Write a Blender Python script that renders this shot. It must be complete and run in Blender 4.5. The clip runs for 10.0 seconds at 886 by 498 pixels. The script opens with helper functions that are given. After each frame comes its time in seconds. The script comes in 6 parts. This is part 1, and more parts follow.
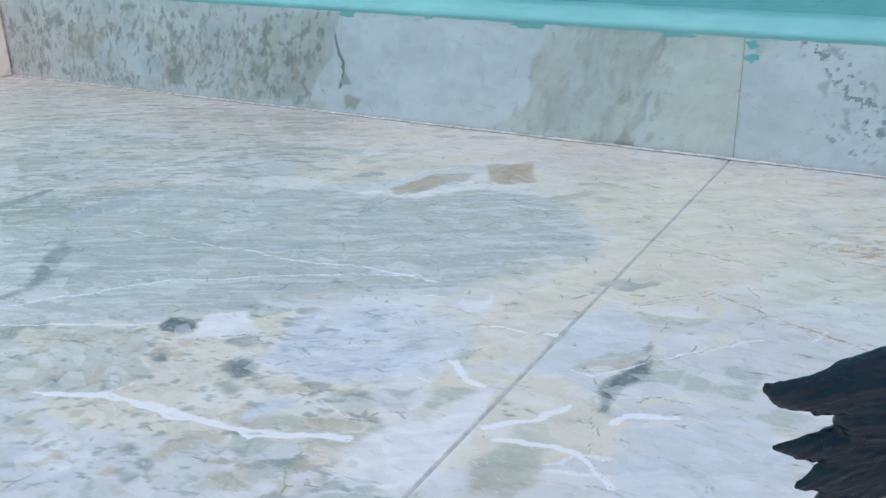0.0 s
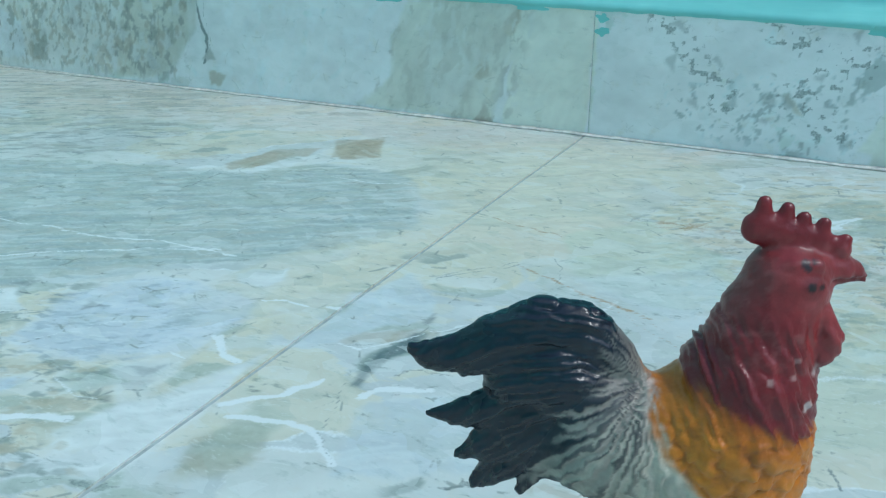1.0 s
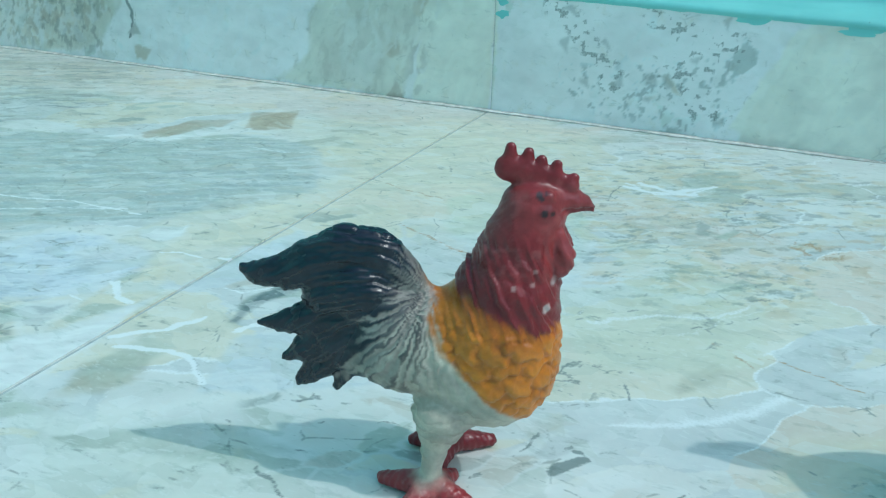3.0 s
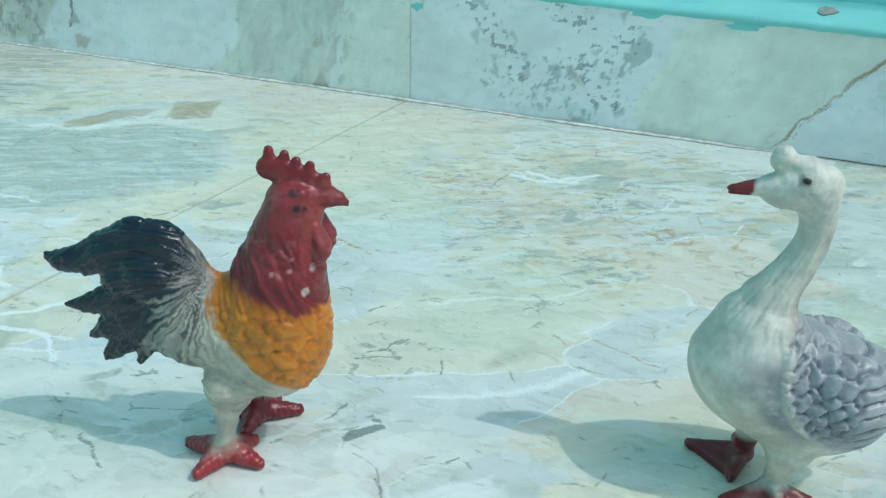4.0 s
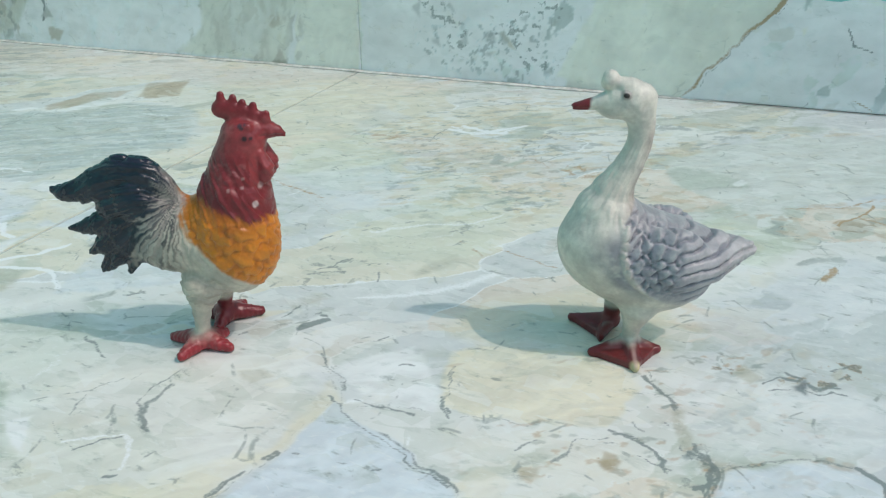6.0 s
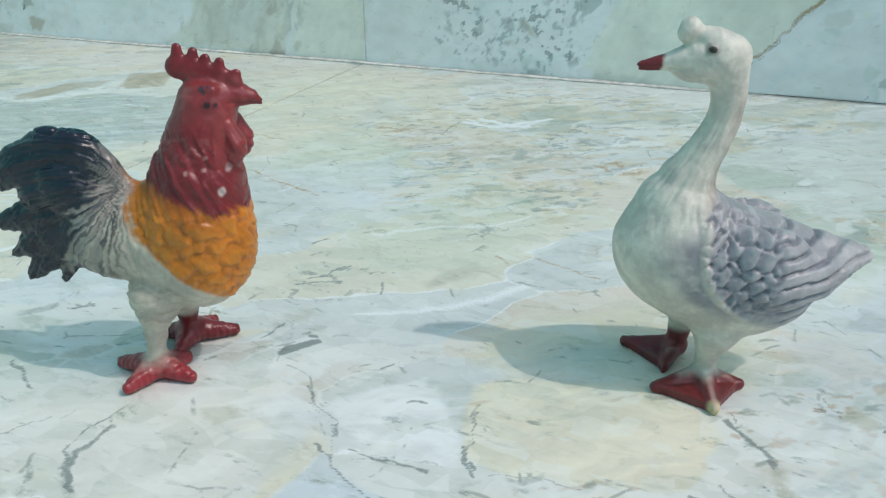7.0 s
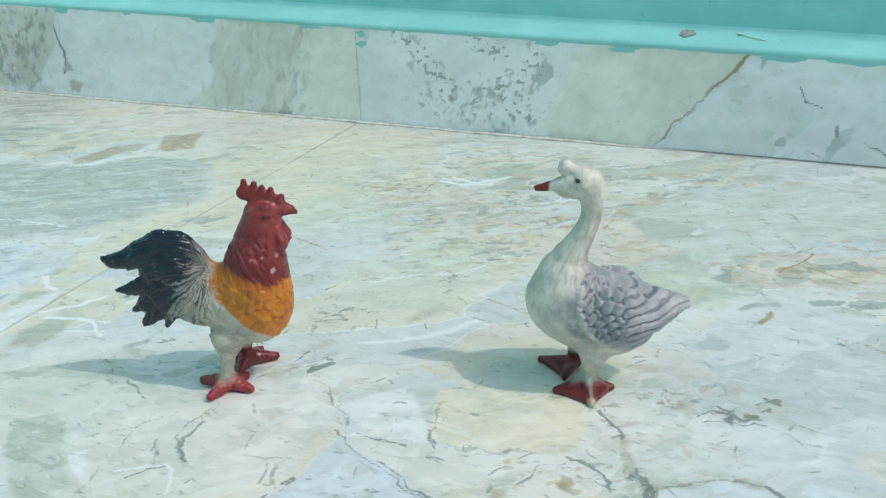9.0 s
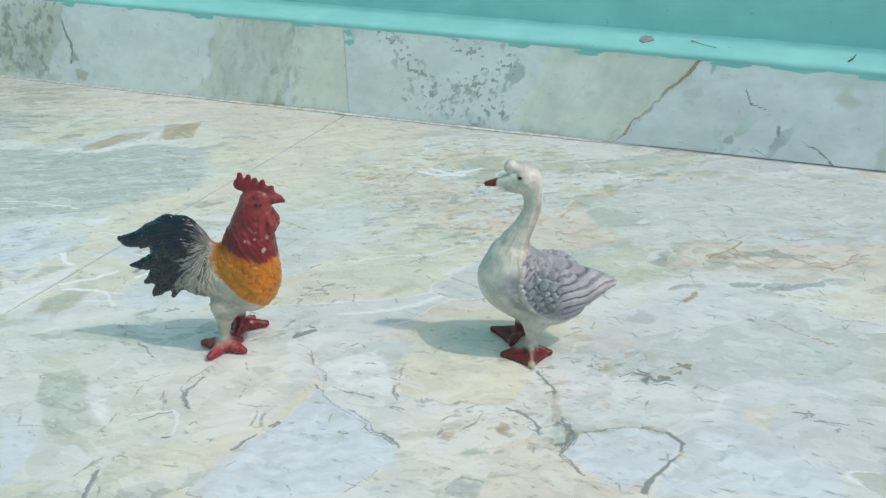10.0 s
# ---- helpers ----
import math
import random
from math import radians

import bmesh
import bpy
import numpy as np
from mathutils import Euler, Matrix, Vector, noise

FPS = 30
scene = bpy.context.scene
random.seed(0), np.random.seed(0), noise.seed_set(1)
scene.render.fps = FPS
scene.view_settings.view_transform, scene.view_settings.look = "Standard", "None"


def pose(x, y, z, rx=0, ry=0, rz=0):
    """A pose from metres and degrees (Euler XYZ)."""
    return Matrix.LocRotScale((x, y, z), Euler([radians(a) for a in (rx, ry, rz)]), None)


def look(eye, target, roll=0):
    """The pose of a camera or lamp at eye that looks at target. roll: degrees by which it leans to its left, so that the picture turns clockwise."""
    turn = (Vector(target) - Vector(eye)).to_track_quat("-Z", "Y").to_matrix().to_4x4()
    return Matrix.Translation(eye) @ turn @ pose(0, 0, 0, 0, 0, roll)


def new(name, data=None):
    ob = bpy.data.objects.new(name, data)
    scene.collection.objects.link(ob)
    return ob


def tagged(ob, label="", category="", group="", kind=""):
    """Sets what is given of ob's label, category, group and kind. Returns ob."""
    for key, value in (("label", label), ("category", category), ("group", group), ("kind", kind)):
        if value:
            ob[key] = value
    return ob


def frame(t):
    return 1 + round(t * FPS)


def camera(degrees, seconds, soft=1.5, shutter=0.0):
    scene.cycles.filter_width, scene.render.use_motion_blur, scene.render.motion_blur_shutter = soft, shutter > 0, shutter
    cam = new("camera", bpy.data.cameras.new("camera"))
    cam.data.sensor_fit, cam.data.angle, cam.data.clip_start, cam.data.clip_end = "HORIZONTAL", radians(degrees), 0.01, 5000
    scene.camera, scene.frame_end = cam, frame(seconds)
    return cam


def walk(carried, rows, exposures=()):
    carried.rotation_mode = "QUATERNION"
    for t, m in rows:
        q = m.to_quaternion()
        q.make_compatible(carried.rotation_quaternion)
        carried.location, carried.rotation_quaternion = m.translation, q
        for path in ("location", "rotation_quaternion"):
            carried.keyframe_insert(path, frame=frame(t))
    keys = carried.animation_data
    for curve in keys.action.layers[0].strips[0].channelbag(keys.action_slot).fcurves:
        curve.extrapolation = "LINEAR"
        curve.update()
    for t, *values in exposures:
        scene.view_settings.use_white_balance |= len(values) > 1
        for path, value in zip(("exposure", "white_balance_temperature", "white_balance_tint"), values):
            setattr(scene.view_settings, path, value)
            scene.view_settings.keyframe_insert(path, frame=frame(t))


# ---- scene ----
cam = camera(55.5, 10.0, 1.25)
PATH = [
    (0, (0.105, -0.445, 0.114), (-0.913, 1.128, -0.587), -1.2),
    (0.5, (0.128, -0.426, 0.11), (-0.819, 1.183, -0.606), -0.6),
    (1, (0.141, -0.412, 0.103), (-0.759, 1.221, -0.62), -0.1),
    (1.5, (0.159, -0.418, 0.108), (-0.714, 1.227, -0.62), 0.4),
    (2, (0.17, -0.435, 0.113), (-0.668, 1.225, -0.623), 0.9),
    (2.2, (0.168, -0.435, 0.111), (-0.663, 1.228, -0.626), 1.0),
    (3.3, (0.187, -0.424, 0.106), (-0.594, 1.246, -0.668), 1.6),
    (3.5, (0.2, -0.423, 0.109), (-0.578, 1.245, -0.675), 1.6),
    (4, (0.221, -0.424, 0.116), (-0.552, 1.237, -0.685), 1.6),
    (4.5, (0.241, -0.442, 0.132), (-0.521, 1.219, -0.68), -0.8),
    (5, (0.261, -0.467, 0.141), (-0.494, 1.191, -0.684), -1.5),
    (5.5, (0.267, -0.476, 0.141), (-0.47, 1.187, -0.692), -1.4),
    (6, (0.257, -0.464, 0.12), (-0.472, 1.199, -0.719), -1.0),
    (6.2, (0.251, -0.455, 0.114), (-0.494, 1.203, -0.721), -1.0),
    (7.3, (0.235, -0.422, 0.096), (-0.509, 1.253, -0.705), -0.6),
    (7.5, (0.237, -0.425, 0.098), (-0.505, 1.254, -0.694), -0.8),
    (8, (0.247, -0.442, 0.116), (-0.49, 1.244, -0.668), -1.0),
    (8.5, (0.259, -0.465, 0.134), (-0.479, 1.22, -0.653), -1.4),
    (9, (0.275, -0.493, 0.148), (-0.463, 1.186, -0.649), -1.6),
    (9.5, (0.288, -0.518, 0.159), (-0.442, 1.154, -0.661), -1.2),
    (10, (0.302, -0.528, 0.167), (-0.418, 1.141, -0.666), -0.7),
]
EXPOSURES = [(0.0, 0.18, 6060, 27), (0.5, 0.16, 5740, 13), (1.0, 0.1, 5510, 1), (2.0, 0.2, 5410, -5), (3.5, 0.3, 5660, -5), (4.5, 0.39, 6110, 1), (5.5, 0.33, 6410, 10), (6.0, 0.3, 6610, 13), (7.5, 0.31, 6410, 10), (8.0, 0.37, 6460, 9), (9.0, 0.37, 6510, 10), (10.0, 0.35, 6660, 14)]
walk(cam, [(t, look(eye, target, roll)) for t, eye, target, roll in PATH], EXPOSURES)

# ---- light ----
SUN_DIR = Vector((0.0575, 0.0006, 0.0800)).normalized()   # towards the sun, along the wall
world = bpy.data.worlds.new("sky")
scene.world = world
world.use_nodes = True
wn = world.node_tree
sky = wn.nodes.new("ShaderNodeTexSky")
sky.sky_type, sky.sun_disc = "NISHITA", False
sky.dust_density, sky.ozone_density, sky.air_density = 2.0, 0.5, 1.0
sky.sun_elevation = math.asin(SUN_DIR.z)
sky.sun_rotation = math.atan2(SUN_DIR.x, SUN_DIR.y)
wn.links.new(sky.outputs[0], wn.nodes["Background"].inputs[0])
wn.nodes["Background"].inputs[1].default_value = 0.15
sun_data = bpy.data.lights.new("sun", "SUN")
sun_data.energy, sun_data.angle, sun_data.color = 1.0, radians(0.9), (1.0, 0.91, 0.84)
sun = new("sun", sun_data)
sun.matrix_world = look(SUN_DIR * 3, (0, 0, 0))


# ---- small helpers ----
def mesh_object(name, bm, material, parent=None, smooth=False):
    data = bpy.data.meshes.new(name)
    bm.to_mesh(data)
    bm.free()
    if material:
        data.materials.append(material)
    if smooth:
        data.polygons.foreach_set("use_smooth", [True] * len(data.polygons))
    ob = new(name, data)
    ob.parent = parent
    return ob


def part(name, bm, material, parent, label="", smooth=False):
    return tagged(mesh_object(name, bm, material, parent, smooth), label)


def prism(bm, section, x0, x1, top_shift=None):
    """A bar along x with the given (y, z) section; top_shift(x, y, z) moves its corners."""
    rings = []
    for x in (x0, x1):
        ring = []
        for y, z in section:
            p = Vector((x, y, z))
            ring.append(bm.verts.new(top_shift(p) if top_shift else p))
        rings.append(ring)
    n = len(section)
    for i in range(n):
        bm.faces.new((rings[0][i], rings[0][(i + 1) % n], rings[1][(i + 1) % n], rings[1][i]))
    bm.faces.new(rings[0][::-1])
    bm.faces.new(rings[1])
    bmesh.ops.recalc_face_normals(bm, faces=bm.faces)


def box(bm, lo, hi):
    prism(bm, ((lo[1], lo[2]), (hi[1], lo[2]), (hi[1], hi[2]), (lo[1], hi[2])), lo[0], hi[0])


def fast_mesh(name, co, quads, colours):
    """A smooth mesh from arrays, with point colours given as a dict of name: (n, 3) array."""
    data = bpy.data.meshes.new(name)
    data.vertices.add(len(co))
    data.vertices.foreach_set("co", np.asarray(co, np.float32).ravel())
    data.loops.add(quads.size)
    data.loops.foreach_set("vertex_index", quads.astype(np.int32).ravel())
    data.polygons.add(len(quads))
    data.polygons.foreach_set("loop_start", np.arange(0, quads.size, 4, dtype=np.int32))
    data.polygons.foreach_set("use_smooth", np.ones(len(quads), bool))
    data.update(calc_edges=True)
    data.validate()
    for key, values in colours.items():
        att = data.attributes.new(key, "FLOAT_COLOR", "POINT")
        att.data.foreach_set("color", np.column_stack([values, np.ones(len(co))]).astype(np.float32).ravel())
    return data


# ---- noise on arrays ----
def value_noise(x, y, seed):
    rng = np.random.RandomState(seed)
    table = rng.rand(256, 256)
    i, j = np.floor(x).astype(int), np.floor(y).astype(int)
    u, v = x - i, y - j
    u, v = u * u * (3 - 2 * u), v * v * (3 - 2 * v)
    i0, i1, j0, j1 = i % 256, (i + 1) % 256, j % 256, (j + 1) % 256
    return (table[i0, j0] * (1 - u) * (1 - v) + table[i1, j0] * u * (1 - v) + table[i0, j1] * (1 - u) * v + table[i1, j1] * u * v)


def fbm(x, y, seed, octaves=4):
    total, weight = 0, 0
    for k in range(octaves):
        total = total + value_noise(x * 2 ** k, y * 2 ** k, seed + k) * 0.5 ** k
        weight += 0.5 ** k
    return total / weight


def smooth(a, b, x):
    t = np.clip((x - a) / (b - a), 0, 1)
    return t * t * (3 - 2 * t)


# ---- materials ----
def material(name):
    m = bpy.data.materials.new(name)
    m.use_nodes = True
    return m, m.node_tree, m.node_tree.nodes["Principled BSDF"]


def node(tree, kind, inputs=(), **values):
    n = tree.nodes.new(kind)
    for key, value in values.items():
        setattr(n, key, value)
    for slot, value in dict(inputs).items():
        if isinstance(value, bpy.types.NodeSocket):
            tree.links.new(value, n.inputs[slot])
        else:
            n.inputs[slot].default_value = value
    return n


def noise_node(tree, scale, detail=4.0, rough=0.55, vector=None):
    n = node(tree, "ShaderNodeTexNoise", {"Scale": scale, "Detail": detail, "Roughness": rough})
    tree.links.new(vector or tree.nodes.new("ShaderNodeTexCoord").outputs["Object"], n.inputs["Vector"])
    return n.outputs[0]


def ramp(tree, fac, lo, hi, a=0.0, b=1.0):
    n = node(tree, "ShaderNodeMapRange", {0: fac, 1: lo, 2: hi, 3: a, 4: b}, interpolation_type="SMOOTHSTEP")
    return n.outputs[0]


def maths(tree, op, a, b):
    return node(tree, "ShaderNodeMath", {0: a, 1: b}, operation=op).outputs[0]


def mix(tree, fac, a, b, blend="MIX"):
    n = node(tree, "ShaderNodeMix", {0: fac, 6: a, 7: b}, data_type="RGBA", blend_type=blend)
    return n.outputs[2]


def bump(tree, bsdf, height, strength, distance):
    n = node(tree, "ShaderNodeBump", {"Height": height, "Strength": strength, "Distance": distance})
    tree.links.new(n.outputs[0], bsdf.inputs["Normal"])


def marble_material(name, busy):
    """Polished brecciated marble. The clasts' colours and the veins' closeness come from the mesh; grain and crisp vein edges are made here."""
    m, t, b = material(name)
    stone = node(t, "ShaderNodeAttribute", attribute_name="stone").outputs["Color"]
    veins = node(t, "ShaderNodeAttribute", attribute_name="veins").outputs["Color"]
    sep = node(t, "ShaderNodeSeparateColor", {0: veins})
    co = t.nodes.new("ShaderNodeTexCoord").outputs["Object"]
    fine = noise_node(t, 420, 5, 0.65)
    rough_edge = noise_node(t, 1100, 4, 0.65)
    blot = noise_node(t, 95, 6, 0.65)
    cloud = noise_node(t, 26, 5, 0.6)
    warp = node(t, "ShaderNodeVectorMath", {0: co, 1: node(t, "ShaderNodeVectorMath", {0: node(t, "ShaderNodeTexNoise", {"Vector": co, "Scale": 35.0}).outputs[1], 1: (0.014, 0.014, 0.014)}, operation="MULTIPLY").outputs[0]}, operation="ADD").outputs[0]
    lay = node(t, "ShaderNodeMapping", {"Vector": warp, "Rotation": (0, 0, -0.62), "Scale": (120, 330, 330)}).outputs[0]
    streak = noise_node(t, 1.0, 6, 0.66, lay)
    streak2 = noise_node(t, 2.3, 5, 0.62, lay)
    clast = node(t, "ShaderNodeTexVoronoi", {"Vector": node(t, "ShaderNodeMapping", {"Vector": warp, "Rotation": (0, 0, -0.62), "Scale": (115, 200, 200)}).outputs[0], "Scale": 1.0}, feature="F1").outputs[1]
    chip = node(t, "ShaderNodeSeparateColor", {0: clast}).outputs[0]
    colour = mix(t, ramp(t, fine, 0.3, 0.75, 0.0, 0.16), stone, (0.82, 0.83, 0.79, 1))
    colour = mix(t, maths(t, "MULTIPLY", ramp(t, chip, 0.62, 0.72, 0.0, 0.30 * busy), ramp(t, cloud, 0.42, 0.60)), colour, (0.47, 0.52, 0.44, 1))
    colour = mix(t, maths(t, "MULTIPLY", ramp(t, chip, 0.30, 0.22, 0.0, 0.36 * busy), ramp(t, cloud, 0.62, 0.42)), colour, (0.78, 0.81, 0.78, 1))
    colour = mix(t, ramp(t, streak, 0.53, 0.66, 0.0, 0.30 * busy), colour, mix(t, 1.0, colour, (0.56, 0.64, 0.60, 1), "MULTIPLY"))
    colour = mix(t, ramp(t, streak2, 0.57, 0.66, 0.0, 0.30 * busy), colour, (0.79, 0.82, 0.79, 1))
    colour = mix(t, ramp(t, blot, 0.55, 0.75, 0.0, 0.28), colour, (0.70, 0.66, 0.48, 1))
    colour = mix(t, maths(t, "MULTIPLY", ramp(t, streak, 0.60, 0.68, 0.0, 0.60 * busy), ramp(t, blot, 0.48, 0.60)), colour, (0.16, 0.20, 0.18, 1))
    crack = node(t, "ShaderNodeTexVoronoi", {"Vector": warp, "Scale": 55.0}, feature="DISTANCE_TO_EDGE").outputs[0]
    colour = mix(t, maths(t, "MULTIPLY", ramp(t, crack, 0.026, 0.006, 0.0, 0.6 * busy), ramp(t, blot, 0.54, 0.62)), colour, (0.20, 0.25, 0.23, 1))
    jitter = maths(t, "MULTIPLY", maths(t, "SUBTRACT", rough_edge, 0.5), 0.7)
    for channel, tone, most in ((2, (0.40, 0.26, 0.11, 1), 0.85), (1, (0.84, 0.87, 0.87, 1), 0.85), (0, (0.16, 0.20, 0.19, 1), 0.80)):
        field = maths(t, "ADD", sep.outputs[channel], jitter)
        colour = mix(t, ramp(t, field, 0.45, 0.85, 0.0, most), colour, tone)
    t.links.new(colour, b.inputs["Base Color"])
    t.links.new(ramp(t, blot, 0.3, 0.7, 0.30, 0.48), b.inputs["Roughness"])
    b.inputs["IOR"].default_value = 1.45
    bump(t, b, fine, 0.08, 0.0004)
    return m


def paint_material():
    """Turquoise masonry paint: brush marks, faded patches, specks."""
    m, t, b = material("turquoise_paint")
    co = t.nodes.new("ShaderNodeTexCoord").outputs["Object"]
    brush = noise_node(t, 1.0, 5, 0.6, node(t, "ShaderNodeMapping", {"Vector": co, "Scale": (25, 160, 260)}).outputs[0])
    cloud = noise_node(t, 28, 4)
    speck = noise_node(t, 260, 2, 0.5)
    colour = mix(t, ramp(t, cloud, 0.35, 0.7), (0.28, 0.66, 0.63, 1), (0.33, 0.74, 0.70, 1))
    colour = mix(t, ramp(t, brush, 0.55, 0.8, 0.0, 0.30), colour, (0.45, 0.80, 0.76, 1))
    colour = mix(t, ramp(t, speck, 0.74, 0.78, 0.0, 0.5), colour, (0.10, 0.27, 0.27, 1))
    t.links.new(colour, b.inputs["Base Color"])
    b.inputs["Roughness"].default_value = 0.55
    bump(t, b, maths(t, "ADD", brush, cloud), 0.25, 0.001)
    return m


def plain_material(name, colour, rough, spread=0.12, scale=200, relief=0.15, depth=0.0004):
    m, t, b = material(name)
    n = noise_node(t, scale, 5)
    dark = tuple(c * (1 - spread * 2) for c in colour) + (1,)
    light = tuple(min(1, c * (1 + spread)) for c in colour) + (1,)
    t.links.new(mix(t, ramp(t, n, 0.3, 0.7), dark, light), b.inputs["Base Color"])
    b.inputs["Roughness"].default_value = rough
    bump(t, b, n, relief, depth)
    return m


def figure_material():
    """Hand-painted vinyl: paint from the mesh, mottled, darker where the grain is low, satin gloss."""
    m, t, b = material("painted_vinyl")
    paint = node(t, "ShaderNodeAttribute", attribute_name="paint").outputs["Color"]
    gloss = node(t, "ShaderNodeSeparateColor", {0: node(t, "ShaderNodeAttribute", attribute_name="finish").outputs["Color"]})
    grain = noise_node(t, 700, 4, 0.6)
    blot = noise_node(t, 160, 4, 0.6)
    colour = mix(t, ramp(t, blot, 0.35, 0.7, 0.0, 1.0), mix(t, 1.0, paint, (0.80, 0.80, 0.80, 1), "MULTIPLY"), mix(t, 1.0, paint, (1.12, 1.10, 1.08, 1), "MULTIPLY"))
    colour = mix(t, ramp(t, grain, 0.35, 0.65, 0.16, 0.0), colour, mix(t, 1.0, paint, (0.35, 0.33, 0.32, 1), "MULTIPLY"))
    t.links.new(colour, b.inputs["Base Color"])
    t.links.new(gloss.outputs[0], b.inputs["Roughness"])
    bump(t, b, grain, 0.30, 0.0003)
    return m


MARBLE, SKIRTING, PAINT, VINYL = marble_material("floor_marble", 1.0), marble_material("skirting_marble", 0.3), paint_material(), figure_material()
GROUT = plain_material("pale_grout", (0.82, 0.75, 0.68), 0.85)
JOINT = plain_material("grey_joint", (0.46, 0.51, 0.50), 0.95)
SEAM = plain_material("pale_joint", (0.58, 0.60, 0.57), 0.95)
SCREED = plain_material("concrete", (0.33, 0.33, 0.31), 0.9, scale=30)
WOOD = plain_material("dark_twig", (0.06, 0.05, 0.05), 0.7)
CHALK = plain_material("white_chip", (0.75, 0.75, 0.70), 0.8)
BARE = plain_material("bare_mortar", (0.36, 0.37, 0.33), 0.9)


# ---- marble patterns ----
CREAM, WHITE, COOL, SAGE, TAN, OLIVE, GREEN, ROSE = ((0.70, 0.665, 0.50), (0.75, 0.78, 0.76), (0.56, 0.62, 0.65), (0.39, 0.46, 0.38),
                                                  (0.40, 0.33, 0.21), (0.43, 0.42, 0.31), (0.22, 0.28, 0.25), (0.72, 0.60, 0.48))


ICE, BUTTER, LEAF, MIST, DUSK, BLUISH, SLATE = ((0.61, 0.68, 0.71), (0.73, 0.695, 0.55), (0.57, 0.64, 0.50), (0.60, 0.64, 0.59), (0.10, 0.14, 0.15), (0.60, 0.67, 0.76), (0.34, 0.41, 0.42))


def along(x, y, points):
    """The distance in millimetres from (x, y) to an open line through the points."""
    best = np.full(x.shape, 1e9)
    for (x0, y0), (x1, y1) in zip(points, points[1:]):
        dx, dy = x1 - x0, y1 - y0
        t = np.clip(((x - x0) * dx + (y - y0) * dy) / (dx * dx + dy * dy + 1e-9), 0, 1)
        best = np.minimum(best, np.hypot(x - x0 - t * dx, y - y0 - t * dy))
    return best


def inside(x, y, points):
    hit = np.zeros(x.shape, bool)
    for (x0, y0), (x1, y1) in zip(points, points[1:] + points[:1]):
        if y0 != y1:
            hit ^= ((y0 > y) != (y1 > y)) & (x < (x1 - x0) * (y - y0) / (y1 - y0) + x0)
    return hit


def clasts(a, b, cell, seed):
    """Broken stones: closeness to the nearest and second nearest of scattered seeds, and a number for each stone."""
    gi, gj = np.floor(a / cell), np.floor(b / cell)
    near, second, which = np.full(a.shape, 1e9), np.full(a.shape, 1e9), np.zeros(a.shape)
    for di in (-1, 0, 1):
        for dj in (-1, 0, 1):
            ci, cj = gi + di, gj + dj
            h = np.abs(np.sin(ci * 127.1 + cj * 311.7 + seed) * 43758.5453) % 1
            k = np.abs(np.sin(ci * 269.5 + cj * 183.3 + seed * 1.7) * 24634.6345) % 1
            d = np.hypot(a - (ci + h) * cell, b - (cj + k) * cell)
            closer = d < near
            second = np.where(closer, near, np.minimum(second, d))
            which = np.where(closer, (h * 7.31 + k * 3.77) % 1, which)
            near = np.where(closer, d, near)
    return near, second - near, which


